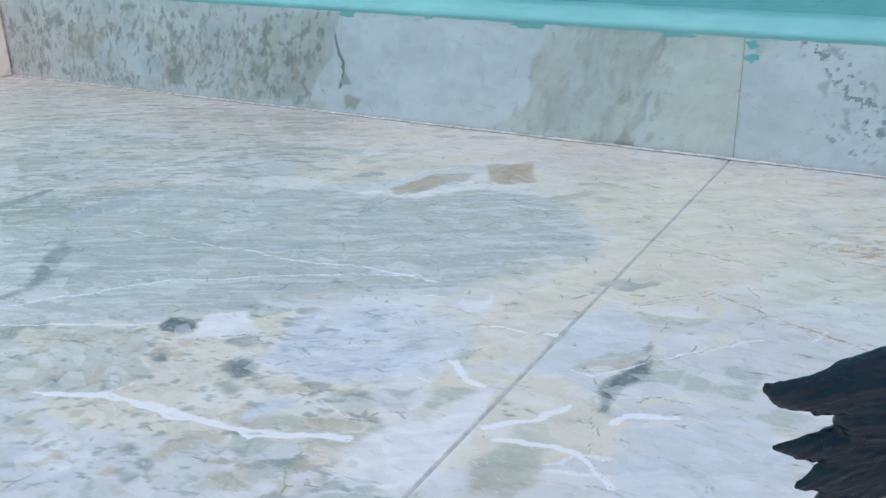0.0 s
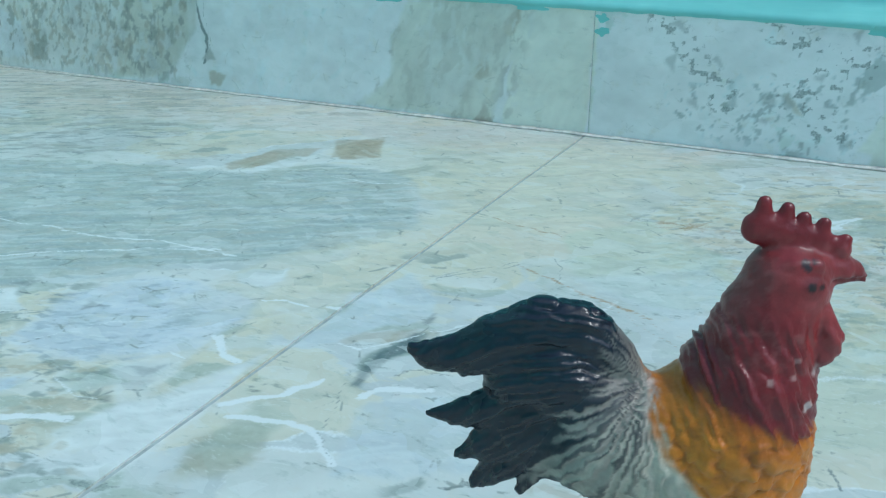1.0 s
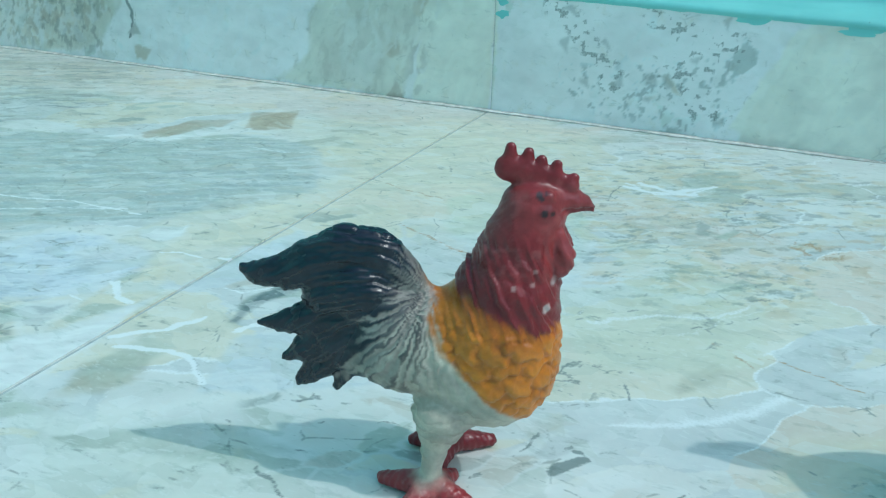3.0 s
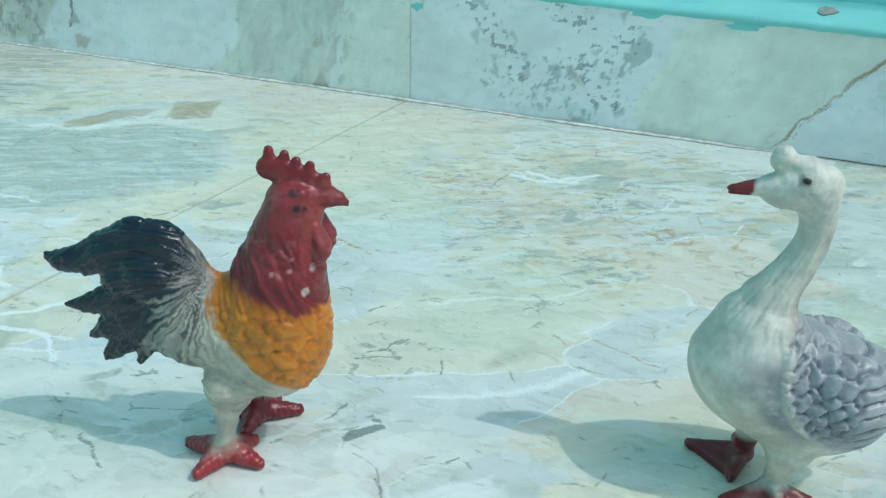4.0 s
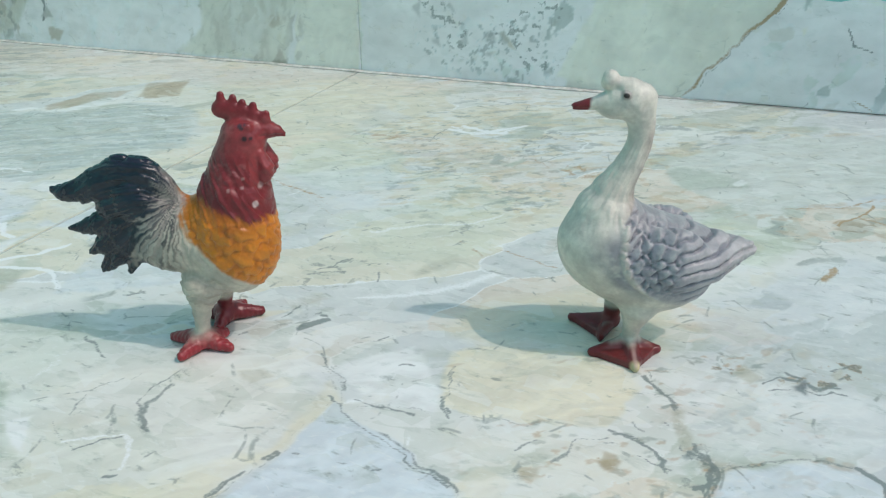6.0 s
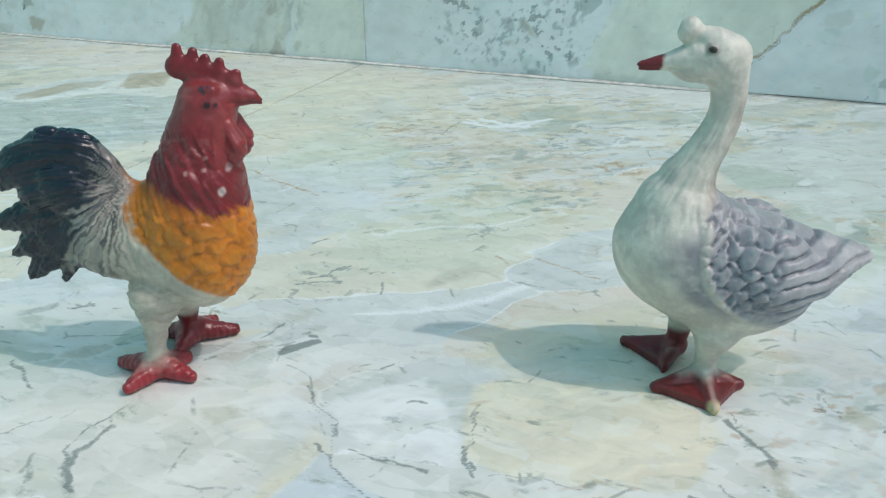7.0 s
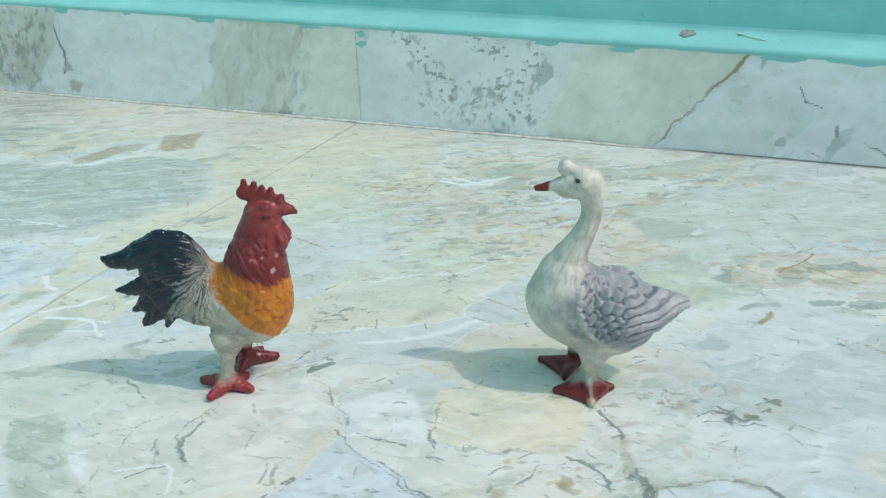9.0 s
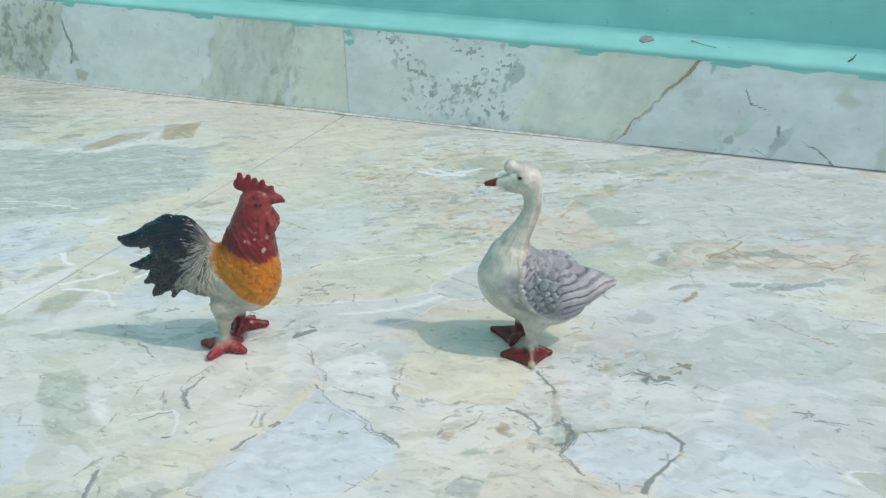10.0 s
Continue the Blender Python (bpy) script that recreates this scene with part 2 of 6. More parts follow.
class Slab:
    """The pattern on a flat stretch of marble, in millimetres along and across it."""

    def __init__(self, u, v, seed, tones, cell=34, turn=0.62, stretch=2.0):
        self.u, self.v, self.seed = u, v, seed
        wob = lambda s, f, a: (fbm(u / f, v / f, seed + s) - 0.5) * a
        self.wu, self.wv = u + wob(1, 16, 6) + wob(5, 4, 2.4), v + wob(9, 16, 6) + wob(13, 4, 2.4)
        c, s = math.cos(turn), math.sin(turn)
        a, b = (self.wu * c + self.wv * s) / stretch, -self.wu * s + self.wv * c
        a, b = a + wob(21, 40, 26), b + wob(25, 40, 26)
        near, gap, which = clasts(a, b, cell, seed)
        tones = np.array(tones)
        self.colour = tones[np.minimum((which * len(tones)).astype(int), len(tones) - 1)]
        mid = tones.mean(axis=0)
        self.cloud = fbm(a / 14, b / 9, seed + 31, 5)
        self.breccia = fbm(u / 42, v / 42, seed + 41)
        self.colour = self.colour * 0.5 + 0.5 * mid * (0.72 + 0.56 * self.cloud)[:, None]
        # small chips of stone between the large ones
        near2, gap2, which2 = clasts(a + wob(45, 6, 3), b + wob(49, 6, 3), 7.5, seed + 7)
        zone = smooth(0.45, 0.60, self.breccia)
        chips = zone * smooth(0.3, 1.2, gap2)
        for low, high, tone, k in ((0.0, 0.16, SAGE, 0.65), (0.16, 0.22, GREEN, 0.7), (0.22, 0.30, TAN, 0.35), (0.30, 0.5, WHITE, 0.55), (0.5, 0.7, CREAM, 0.6)):
            self.tint(tone, chips * ((which2 >= low) & (which2 < high)) * k)
        self.rim = 0.55 + 0.9 * fbm(u / 6, v / 6, seed + 95)
        self.blots = fbm(u / 2.6, v / 2.6, seed + 99, 3)
        self.grain = 0.80 + 0.40 * fbm(a / 5, b / 2.6, seed + 81)
        self.veins = np.zeros((len(u), 3))
        self.veins[:, 0] = np.clip(1 - gap / 1.3, 0, 1) * smooth(0.55, 0.70, self.breccia) * 0.7
        self.veins[:, 1] = np.clip(1 - gap / 2.6, 0, 1) * smooth(0.52, 0.38, self.breccia) * 0.8
        self.veins[:, 2] = np.clip(1 - gap / 1.8, 0, 1) * smooth(0.60, 0.70, fbm(u / 38, v / 38, seed + 51)) * 0.6
        fleck = fbm(a / 2.4, b / 1.5, seed + 61, 3)
        self.veins[:, 0] = np.maximum(self.veins[:, 0], smooth(0.70, 0.80, fleck) * smooth(0.45, 0.6, self.breccia) * 0.7)

    def tint(self, tone, k, some=slice(None)):
        self.colour[some] = self.colour[some] * (1 - k[:, None]) + np.array(tone) * k[:, None]

    def around(self, points, reach):
        xs, ys = zip(*points)
        return np.flatnonzero((self.wu > min(xs) - reach) & (self.wu < max(xs) + reach) & (self.wv > min(ys) - reach) & (self.wv < max(ys) + reach))

    def patch(self, tone, points, edge=1.2, strength=0.9, vein=None):
        some = self.around(points, 3 * edge + 4)
        x, y = self.wu[some], self.wv[some]
        near = along(x, y, points + points[:1])
        k = smooth(-edge, edge, np.where(inside(x, y, points), near, -near)) * strength * 0.88
        self.tint(tone, k, some)
        self.colour[some] *= (1 + (self.grain[some] - 1) * k)[:, None]
        self.veins[some] *= 1 - 0.7 * k[:, None]
        if vein is not None:
            self.veins[some, vein] = np.maximum(self.veins[some, vein], np.clip(1 - near / 1.1, 0, 1) * 0.75 * (self.rim[some] > 0.95))

    def bed(self, tone, points, long=14.0, tall=2.2, level=0.56, edge=8.0, strength=0.7, turn=0.57):
        """Thin streaks of another stone that lie one way within an outline."""
        some = self.around(points, 2 * edge + 4)
        x, y = self.wu[some], self.wv[some]
        near = along(x, y, points + points[:1])
        k = smooth(-edge, edge, np.where(inside(x, y, points), near, -near)) * strength
        c, s = math.cos(turn), math.sin(turn)
        a, b = x * c + y * s, -x * s + y * c
        self.tint(tone, k * smooth(level, level + 0.09, fbm(a / long, b / tall, self.seed + int(long * 7 + tall * 31 + level * 900), 3)), some)

    def vein(self, channel, points, wide=1.0, strength=0.95):
        wide = wide * 0.74 if channel == 0 else wide
        some = self.around(points, 6 + 2 * wide)
        gap = along(self.wu[some], self.wv[some], points)
        field = np.clip(1.25 - 0.75 * gap / (wide * self.rim[some]), 0, 1) * strength
        self.veins[some, channel] = np.maximum(self.veins[some, channel], field)

    def speckle(self, channel, points, size=3.0, share=0.62, reach=4.0):
        some = self.around(points, reach + 2)
        near = along(self.wu[some], self.wv[some], points)
        blots = self.blots[some] if size < 4 else fbm(self.u[some] / size, self.v[some] / size, self.seed + 90, 3)
        field = smooth(share + 0.03, share + 0.16, blots) * smooth(reach, reach * 0.3, near) * 0.72
        self.veins[some, channel] = np.maximum(self.veins[some, channel], field)


def grid(us, vs):
    uu, vv = np.meshgrid(us, vs, indexing="ij")
    nu, nv = len(us), len(vs)
    i = np.arange(nu * nv).reshape(nu, nv)
    quads = np.stack([i[:-1, :-1], i[1:, :-1], i[1:, 1:], i[:-1, 1:]], axis=-1).reshape(-1, 4)
    rim = np.concatenate([i[:, 0], i[-1, 1:], i[-2::-1, -1], i[0, -2:0:-1]])
    return uu.ravel(), vv.ravel(), quads, rim


def skirted(co, quads, rim, offset):
    """Adds side faces below the rim of a sheet."""
    low = np.arange(len(rim)) + len(co)
    nxt = np.roll(np.arange(len(rim)), -1)
    sides = np.stack([rim, low, low[nxt], rim[nxt]], axis=-1)
    return np.vstack([co, co[rim] + np.array(offset)]), np.vstack([quads, sides])


def lay_floor_pattern(ground_slab):
    """The clasts and veins that can be told apart, in millimetres from the joint's foot."""
    ground_slab.patch(SAGE, [(-283, -234), (-233, -185), (-197, -163), (-145, -148), (-121, -145), (-86, -111), (-46, -109), (-25, -138), (-5, -162), (-15, -195), (-44, -224), (-70, -241), (-101, -276), (-126, -290), (-166, -299), (-181, -296)], edge=2)
    ground_slab.patch(GREEN, [(-270, -242), (-258, -215), (-227, -187), (-219, -219), (-233, -241), (-242, -259)], edge=3, strength=0.6)
    ground_slab.patch(GREEN, [(-170, -290), (-191, -269), (-190, -247), (-150, -216), (-136, -224), (-135, -251), (-152, -289)], edge=3, strength=0.6)
    ground_slab.patch(TAN, [(-127, -133), (-123, -99), (-107, -87), (-101, -107), (-119, -139)], edge=1, strength=0.7)
    ground_slab.patch(TAN, [(-109, -72), (-87, -60), (-70, -90), (-89, -101)], edge=1, strength=0.75)
    ground_slab.patch(WHITE, [(-115, -144), (-107, -108), (-100, -104), (-98, -127), (-109, -144)])
    ground_slab.patch(CREAM, [(-109, -82), (-2, -12), (73, -18), (93, -189), (66, -186), (7, -177), (-29, -123)], edge=14, strength=0.5)
    ground_slab.patch(ROSE, [(-488, -111), (-674, 2), (-317, -1), (-3, -6), (73, -18), (14, -50), (-99, -64)], edge=10, strength=0.5)
    ground_slab.patch(COOL, [(-57, -289), (-63, -261), (-46, -241), (-17, -235), (-11, -245), (-11, -253), (-19, -279), (-36, -292)], edge=1.5)
    ground_slab.patch(WHITE, [(-31, -233), (-23, -218), (-17, -225), (-18, -234)])
    ground_slab.patch(WHITE, [(-96, -280), (-80, -266), (-73, -281), (-82, -291)])
    ground_slab.patch(GREEN, [(-102, -291), (-104, -286), (-94, -284), (-88, -288), (-92, -293)], strength=1.0)
    ground_slab.patch(GREEN, [(-62, -301), (-60, -294), (-54, -295), (-54, -302)], strength=0.8)
    ground_slab.patch(GREEN, [(-87, -306), (-84, -301), (-80, -306)], strength=0.8)
    ground_slab.patch(GREEN, [(-22, -291), (-10, -281), (-9, -293), (-21, -301)], strength=0.7)
    ground_slab.patch(WHITE, [(-10, -315), (-4, -300), (9, -269), (13, -293), (15, -313), (13, -324), (0, -327)], edge=1.5)
    ground_slab.patch(COOL, [(-81, -357), (-67, -343), (-53, -346), (-53, -358), (-64, -367)], edge=3)
    ground_slab.patch(OLIVE, [(19, -303), (28, -289), (35, -298), (33, -309), (24, -314)], edge=2, strength=0.7)
    ground_slab.vein(1, [(-95, -336), (-70, -326), (-51, -323), (-34, -320), (-11, -311)], wide=1.5)
    ground_slab.vein(1, [(15, -291), (22, -283), (29, -270)], wide=1.5)
    ground_slab.vein(1, [(-9, -265), (-1, -270), (6, -272)], wide=1.5)
    ground_slab.vein(1, [(43, -272), (47, -265), (56, -261)], wide=1.5)
    ground_slab.vein(1, [(-133, -230), (-92, -227), (-63, -221), (-45, -222)], wide=0.9, strength=0.8)
    ground_slab.vein(1, [(-147, -286), (-111, -254), (-79, -230)], wide=0.9, strength=0.8)
    ground_slab.vein(1, [(-13, -242), (0, -239)], wide=0.9, strength=0.8)
    ground_slab.vein(1, [(24, -106), (55, -109)], wide=0.9, strength=0.8)
    ground_slab.vein(1, [(-195, -237), (-157, -232), (-133, -230)], wide=0.9, strength=0.8)
    ground_slab.vein(1, [(-146, -318), (-108, -295), (-104, -290)], wide=0.9, strength=0.8)
    ground_slab.patch(GREEN, [(37, -268), (33, -255), (35, -243), (39, -236), (42, -243), (39, -258)], edge=0.8, strength=1.0)
    ground_slab.vein(2, [(9, -139), (25, -143), (45, -149)], wide=0.7, strength=0.8)
    ground_slab.vein(2, [(42, -180), (67, -190), (90, -199)], wide=0.7, strength=0.8)
    ground_slab.vein(0, [(12, -258), (34, -247), (50, -222), (61, -207)], wide=0.8, strength=0.68)
    ground_slab.vein(0, [(64, -203), (58, -186), (52, -171), (56, -155)], wide=0.8, strength=0.68)
    ground_slab.vein(0, [(21, -203), (31, -189), (41, -178)], wide=0.8, strength=0.68)
    ground_slab.vein(0, [(55, -156), (61, -120), (72, -84)], wide=0.8, strength=0.68)
    ground_slab.vein(0, [(-117, -167), (-119, -144)], wide=0.8, strength=0.68)
    ground_slab.vein(0, [(35, -267), (42, -287), (51, -296)], wide=0.8, strength=0.68)
    ground_slab.patch(COOL, [(165, -321), (181, -324), (202, -336), (205, -341), (198, -363), (155, -381), (156, -360), (160, -341)], edge=1, vein=0)
    ground_slab.patch(SAGE, [(64, -347), (76, -340), (85, -345), (100, -358), (107, -362), (102, -369), (96, -374), (76, -361)], edge=1.5)
    ground_slab.patch(WHITE, [(85, -349), (97, -341), (102, -343), (94, -350)])
    ground_slab.patch(WHITE, [(95, -353), (99, -349), (106, -358), (107, -362)])
    ground_slab.patch(COOL, [(74, -374), (85, -369), (92, -375), (102, -393), (104, -400)], edge=1.5)
    ground_slab.patch(WHITE, [(95, -335), (115, -313), (134, -290), (159, -312), (155, -338), (151, -365), (128, -358)], edge=4, strength=0.6)
    ground_slab.patch(CREAM, [(134, -364), (157, -340), (158, -310), (165, -317), (156, -351), (149, -374), (143, -376)], edge=2, strength=0.8)
    ground_slab.patch(CREAM, [(186, -305), (182, -286), (188, -280), (227, -268), (231, -287), (228, -302), (198, -311)], edge=1, strength=1.0)
    ground_slab.patch(CREAM, [(173, -276), (178, -256), (205, -236), (232, -235), (233, -266), (188, -281)], edge=3, strength=0.65)
    ground_slab.patch(WHITE, [(161, -307), (158, -300), (175, -289), (184, -302), (186, -312), (172, -316)], edge=1.5)
    ground_slab.vein(0, [(122, -327), (121, -336), (123, -342), (128, -345)], wide=1.2, strength=1)
    ground_slab.vein(0, [(161, -317), (169, -322), (181, -325), (202, -336)], wide=1, strength=0.9)
    ground_slab.vein(0, [(111, -354), (119, -352), (125, -351), (130, -354)], wide=0.8, strength=0.75)
    ground_slab.vein(0, [(122, -383), (128, -392)], wide=1.6, strength=1)
    ground_slab.vein(0, [(136, -291), (138, -287), (141, -283)], wide=2.2, strength=1)
    ground_slab.vein(0, [(67, -306), (77, -317)], wide=0.8, strength=0.8)
    ground_slab.vein(0, [(83, -316), (93, -324)], wide=0.9, strength=0.9)
    ground_slab.vein(0, [(158, -343), (159, -339)], wide=1, strength=0.9)
    ground_slab.vein(0, [(154, -358), (157, -350)], wide=1, strength=0.9)
    ground_slab.vein(0, [(128, -285), (129, -278)], wide=0.7, strength=0.8)
    ground_slab.vein(0, [(119, -259), (129, -252)], wide=0.7, strength=0.8)
    ground_slab.vein(0, [(111, -329), (111, -326)], wide=0.7, strength=0.8)
    ground_slab.vein(0, [(107, -348), (107, -343)], wide=0.7, strength=0.8)
    ground_slab.patch(COOL, [(253, -316), (256, -308), (280, -296), (285, -302), (284, -313), (279, -326), (263, -325), (254, -319)], edge=1, vein=0, strength=0.8)
    ground_slab.patch(WHITE, [(290, -294), (300, -292), (326, -294), (330, -300), (330, -310), (280, -330), (285, -318)], edge=1.5, strength=0.8)
    ground_slab.patch(COOL, [(241, -231), (279, -183), (339, -198), (343, -259), (315, -286), (272, -297), (240, -268)], edge=6, strength=0.6)
    ground_slab.vein(0, [(231, -279), (241, -289), (248, -301), (252, -308), (253, -318), (260, -326)], wide=1, strength=0.9)
    ground_slab.vein(0, [(280, -297), (285, -301), (284, -313), (279, -328)], wide=1.3, strength=1)
    ground_slab.vein(0, [(253, -309), (266, -300), (279, -297)], wide=0.7, strength=0.7)
    ground_slab.vein(0, [(263, -265), (267, -267), (271, -269), (275, -266)], wide=1.6, strength=1)
    ground_slab.vein(0, [(229, -303), (238, -305), (243, -309), (244, -313)], wide=1, strength=0.9)
    ground_slab.vein(0, [(324, -271), (330, -271), (335, -272)], wide=0.8, strength=0.75)
    ground_slab.vein(0, [(306, -184), (325, -181)], wide=0.7, strength=0.8)
    ground_slab.vein(0, [(322, -192), (331, -197), (340, -194)], wide=0.7, strength=0.8)
    ground_slab.vein(0, [(224, -349), (228, -342), (233, -342)], wide=1.5, strength=0.9)
    ground_slab.speckle(0, [(247, -265), (257, -270), (267, -268), (276, -262), (279, -255)], share=0.5, reach=7)
    ground_slab.speckle(0, [(239, -292), (247, -301), (253, -310), (250, -317)], share=0.5, reach=8)
    ground_slab.speckle(0, [(318, -269), (326, -271), (335, -274)], share=0.55, reach=9)
    ground_slab.speckle(2, [(247, -265), (257, -270), (267, -268), (276, -262), (279, -255)], share=0.47, reach=7)
    ground_slab.vein(2, [(228, -315), (231, -314)], wide=1.6, strength=0.9)
    ground_slab.vein(2, [(295, -206), (316, -214), (332, -218)], wide=0.5, strength=0.7)
    ground_slab.vein(2, [(273, -206), (275, -196)], wide=1.5, strength=0.8)
    ground_slab.vein(2, [(276, -155), (282, -149), (292, -153), (303, -157), (293, -165)], wide=1.2, strength=0.75)
    ground_slab.vein(2, [(255, -161), (259, -159)], wide=1.2, strength=0.8)
    ground_slab.vein(2, [(311, -139), (318, -138), (326, -146), (339, -136)], wide=1.2, strength=0.7)
    ground_slab.patch(OLIVE, [(242, -188), (246, -182), (253, -183), (250, -192)], edge=2, strength=0.8)
    ground_slab.patch(GREEN, [(276, -156), (281, -149), (288, -157), (283, -162)], strength=0.7)
    ground_slab.patch(COOL, [(210, -124), (218, -97), (244, -68), (279, -45), (323, -31), (354, -32), (351, -110), (291, -134), (250, -150), (234, -142)], edge=2, strength=0.85)
    ground_slab.patch(GREEN, [(211, -127), (221, -108), (240, -113), (246, -126), (227, -134)], edge=3, strength=0.6)
    ground_slab.patch(WHITE, [(288, -27), (306, -16), (303, -32), (291, -35)])
    ground_slab.patch(SAGE, [(245, -44), (260, -31), (274, -33), (263, -48)], edge=1.5, strength=0.8)
    ground_slab.patch(SAGE, [(120, -81), (123, -57), (138, -51), (144, -72), (136, -90)], edge=1.5, strength=0.8)
    ground_slab.vein(1, [(105, -89), (121, -93), (132, -78)], wide=1.8)
    ground_slab.vein(1, [(122, -221), (138, -210), (155, -203), (162, -191)], wide=1.4)
    ground_slab.vein(1, [(100, -97), (113, -98), (129, -91)], wide=1.4)
    ground_slab.speckle(0, [(79, -127), (110, -129), (144, -132), (151, -89)], share=0.52, reach=14)
    ground_slab.speckle(2, [(75, -120), (107, -122), (143, -129), (178, -134)], share=0.44, reach=14)
    ground_slab.speckle(0, [(126, -257), (141, -218), (152, -179)], share=0.55, reach=22)
    ground_slab.patch(OLIVE, [(107, -141), (117, -126), (152, -132), (150, -149), (124, -150)], edge=3, strength=0.5)
    ground_slab.patch(OLIVE, [(150, -246), (153, -238), (160, -227), (164, -231), (153, -248)], edge=1.5, strength=0.6)
    ground_slab.vein(2, [(156, -218), (166, -220), (177, -223), (192, -227)], wide=0.6, strength=0.8)
    ground_slab.vein(0, [(121, -254), (126, -246)], wide=0.7, strength=0.85)
    ground_slab.vein(0, [(141, -250), (145, -257)], wide=0.7, strength=0.85)
    ground_slab.vein(0, [(129, -202), (132, -202)], wide=0.7, strength=0.85)
    ground_slab.vein(0, [(109, -235), (113, -230)], wide=0.7, strength=0.85)
    ground_slab.vein(0, [(138, -220), (140, -218)], wide=0.7, strength=0.85)
    ground_slab.vein(0, [(149, -206), (153, -206)], wide=0.7, strength=0.85)
    ground_slab.vein(0, [(162, -286), (161, -289)], wide=0.7, strength=0.85)
    ground_slab.vein(0, [(173, -295), (175, -293)], wide=0.7, strength=0.85)
    ground_slab.vein(0, [(138, -282), (140, -281)], wide=1.3, strength=0.95)
    ground_slab.vein(0, [(188, -303), (191, -310)], wide=0.8, strength=0.85)
    ground_slab.vein(0, [(149, -299), (155, -303), (161, -306), (163, -312)], wide=0.8, strength=0.8)
    ground_slab.vein(0, [(167, -315), (176, -315), (183, -314)], wide=0.7, strength=0.8)
    ground_slab.patch(GREEN, [(-74, -289), (-75, -284), (-72, -281), (-65, -282), (-65, -286), (-67, -289)], edge=1, strength=0.8)
    ground_slab.patch(GREEN, [(-87, -307), (-89, -303), (-88, -301), (-82, -303), (-80, -306), (-81, -308)], edge=1, strength=0.8)
    ground_slab.patch(GREEN, [(-63, -303), (-64, -297), (-61, -294), (-54, -296), (-53, -300), (-55, -304)], edge=1, strength=0.75)
    ground_slab.patch(GREEN, [(-58, -311), (-59, -308), (-56, -305), (-51, -306), (-51, -309), (-53, -311)], edge=1, strength=0.55)
    ground_slab.patch(COOL, [(-41, -310), (-41, -306), (-38, -303), (-33, -303), (-33, -307), (-36, -309)], edge=1, strength=0.7)
    ground_slab.patch(SAGE, [(-27, -301), (-28, -295), (-24, -291), (-17, -293), (-17, -298), (-19, -302)], edge=1, strength=0.9)
    ground_slab.patch(GREEN, [(-18, -290), (-18, -286), (-14, -283), (-9, -283), (-10, -287), (-13, -290)], edge=1, strength=0.7)
    ground_slab.patch(SAGE, [(-141, -315), (-143, -310), (-141, -307), (-133, -308), (-132, -312), (-134, -315)], edge=1, strength=0.7)
    ground_slab.patch(GREEN, [(-57, -344), (-58, -341), (-56, -339), (-51, -340), (-51, -342), (-52, -344)], edge=1, strength=0.7)
    ground_slab.patch(GREEN, [(-47, -347), (-47, -345), (-46, -343), (-43, -344), (-43, -345), (-44, -346)], edge=1, strength=0.75)
    ground_slab.patch(GREEN, [(-46, -351), (-46, -349), (-44, -348), (-41, -348), (-41, -350), (-43, -351)], edge=1, strength=0.6)
    ground_slab.patch(OLIVE, [(-48, -338), (-49, -334), (-45, -332), (-40, -332), (-41, -335), (-43, -337)], edge=1, strength=0.8)
    ground_slab.patch(SAGE, [(-90, -349), (-92, -345), (-91, -344), (-85, -345), (-84, -348), (-84, -349)], edge=1, strength=0.7)
    ground_slab.patch(SAGE, [(-31, -346), (-32, -341), (-28, -338), (-22, -339), (-22, -343), (-24, -346)], edge=1, strength=0.7)
    ground_slab.patch(OLIVE, [(-43, -319), (-44, -315), (-41, -312), (-35, -312), (-35, -316), (-38, -319)], edge=1, strength=0.7)
    ground_slab.patch(SAGE, [(-34, -328), (-36, -322), (-32, -319), (-25, -321), (-24, -326), (-26, -329)], edge=1, strength=0.8)
    ground_slab.patch(GREEN, [(-101, -335), (-102, -329), (-97, -326), (-89, -326), (-89, -330), (-92, -334)], edge=1, strength=0.6)
    ground_slab.patch(OLIVE, [(-46, -342), (-47, -340), (-45, -339), (-42, -339), (-42, -341), (-43, -342)], edge=1, strength=0.6)
    ground_slab.patch(GREEN, [(-13, -304), (-14, -301), (-13, -299), (-10, -301), (-9, -304), (-10, -305)], edge=1, strength=0.6)
    ground_slab.patch(OLIVE, [(-8, -334), (-9, -332), (-7, -330), (-5, -331), (-5, -333), (-6, -334)], edge=1, strength=0.6)
    ground_slab.patch(TAN, [(-33, -298), (-34, -296), (-33, -295), (-31, -295), (-31, -297), (-31, -298)], edge=1, strength=0.5)
    ground_slab.patch(GREEN, [(-47, -304), (-48, -303), (-47, -302), (-45, -302), (-45, -304), (-45, -305)], edge=1, strength=0.7)
    ground_slab.patch(SAGE, [(-74, -342), (-76, -340), (-75, -338), (-71, -339), (-70, -342), (-70, -343)], edge=1, strength=0.6)
    ground_slab.patch(WHITE, [(-71, -357), (-74, -350), (-68, -345), (-56, -346), (-55, -352), (-59, -357)], edge=1, strength=0.7)
    ground_slab.patch(OLIVE, [(-26, -314), (-26, -310), (-22, -307), (-16, -307), (-17, -311), (-20, -314)], edge=1, strength=0.5)
    ground_slab.patch(GREEN, [(-82, -272), (-83, -269), (-82, -267), (-78, -268), (-77, -271), (-78, -273)], edge=1, strength=0.6)
    ground_slab.patch(GREEN, [(-58, -264), (-59, -261), (-57, -259), (-53, -260), (-53, -263), (-54, -265)], edge=1, strength=0.6)
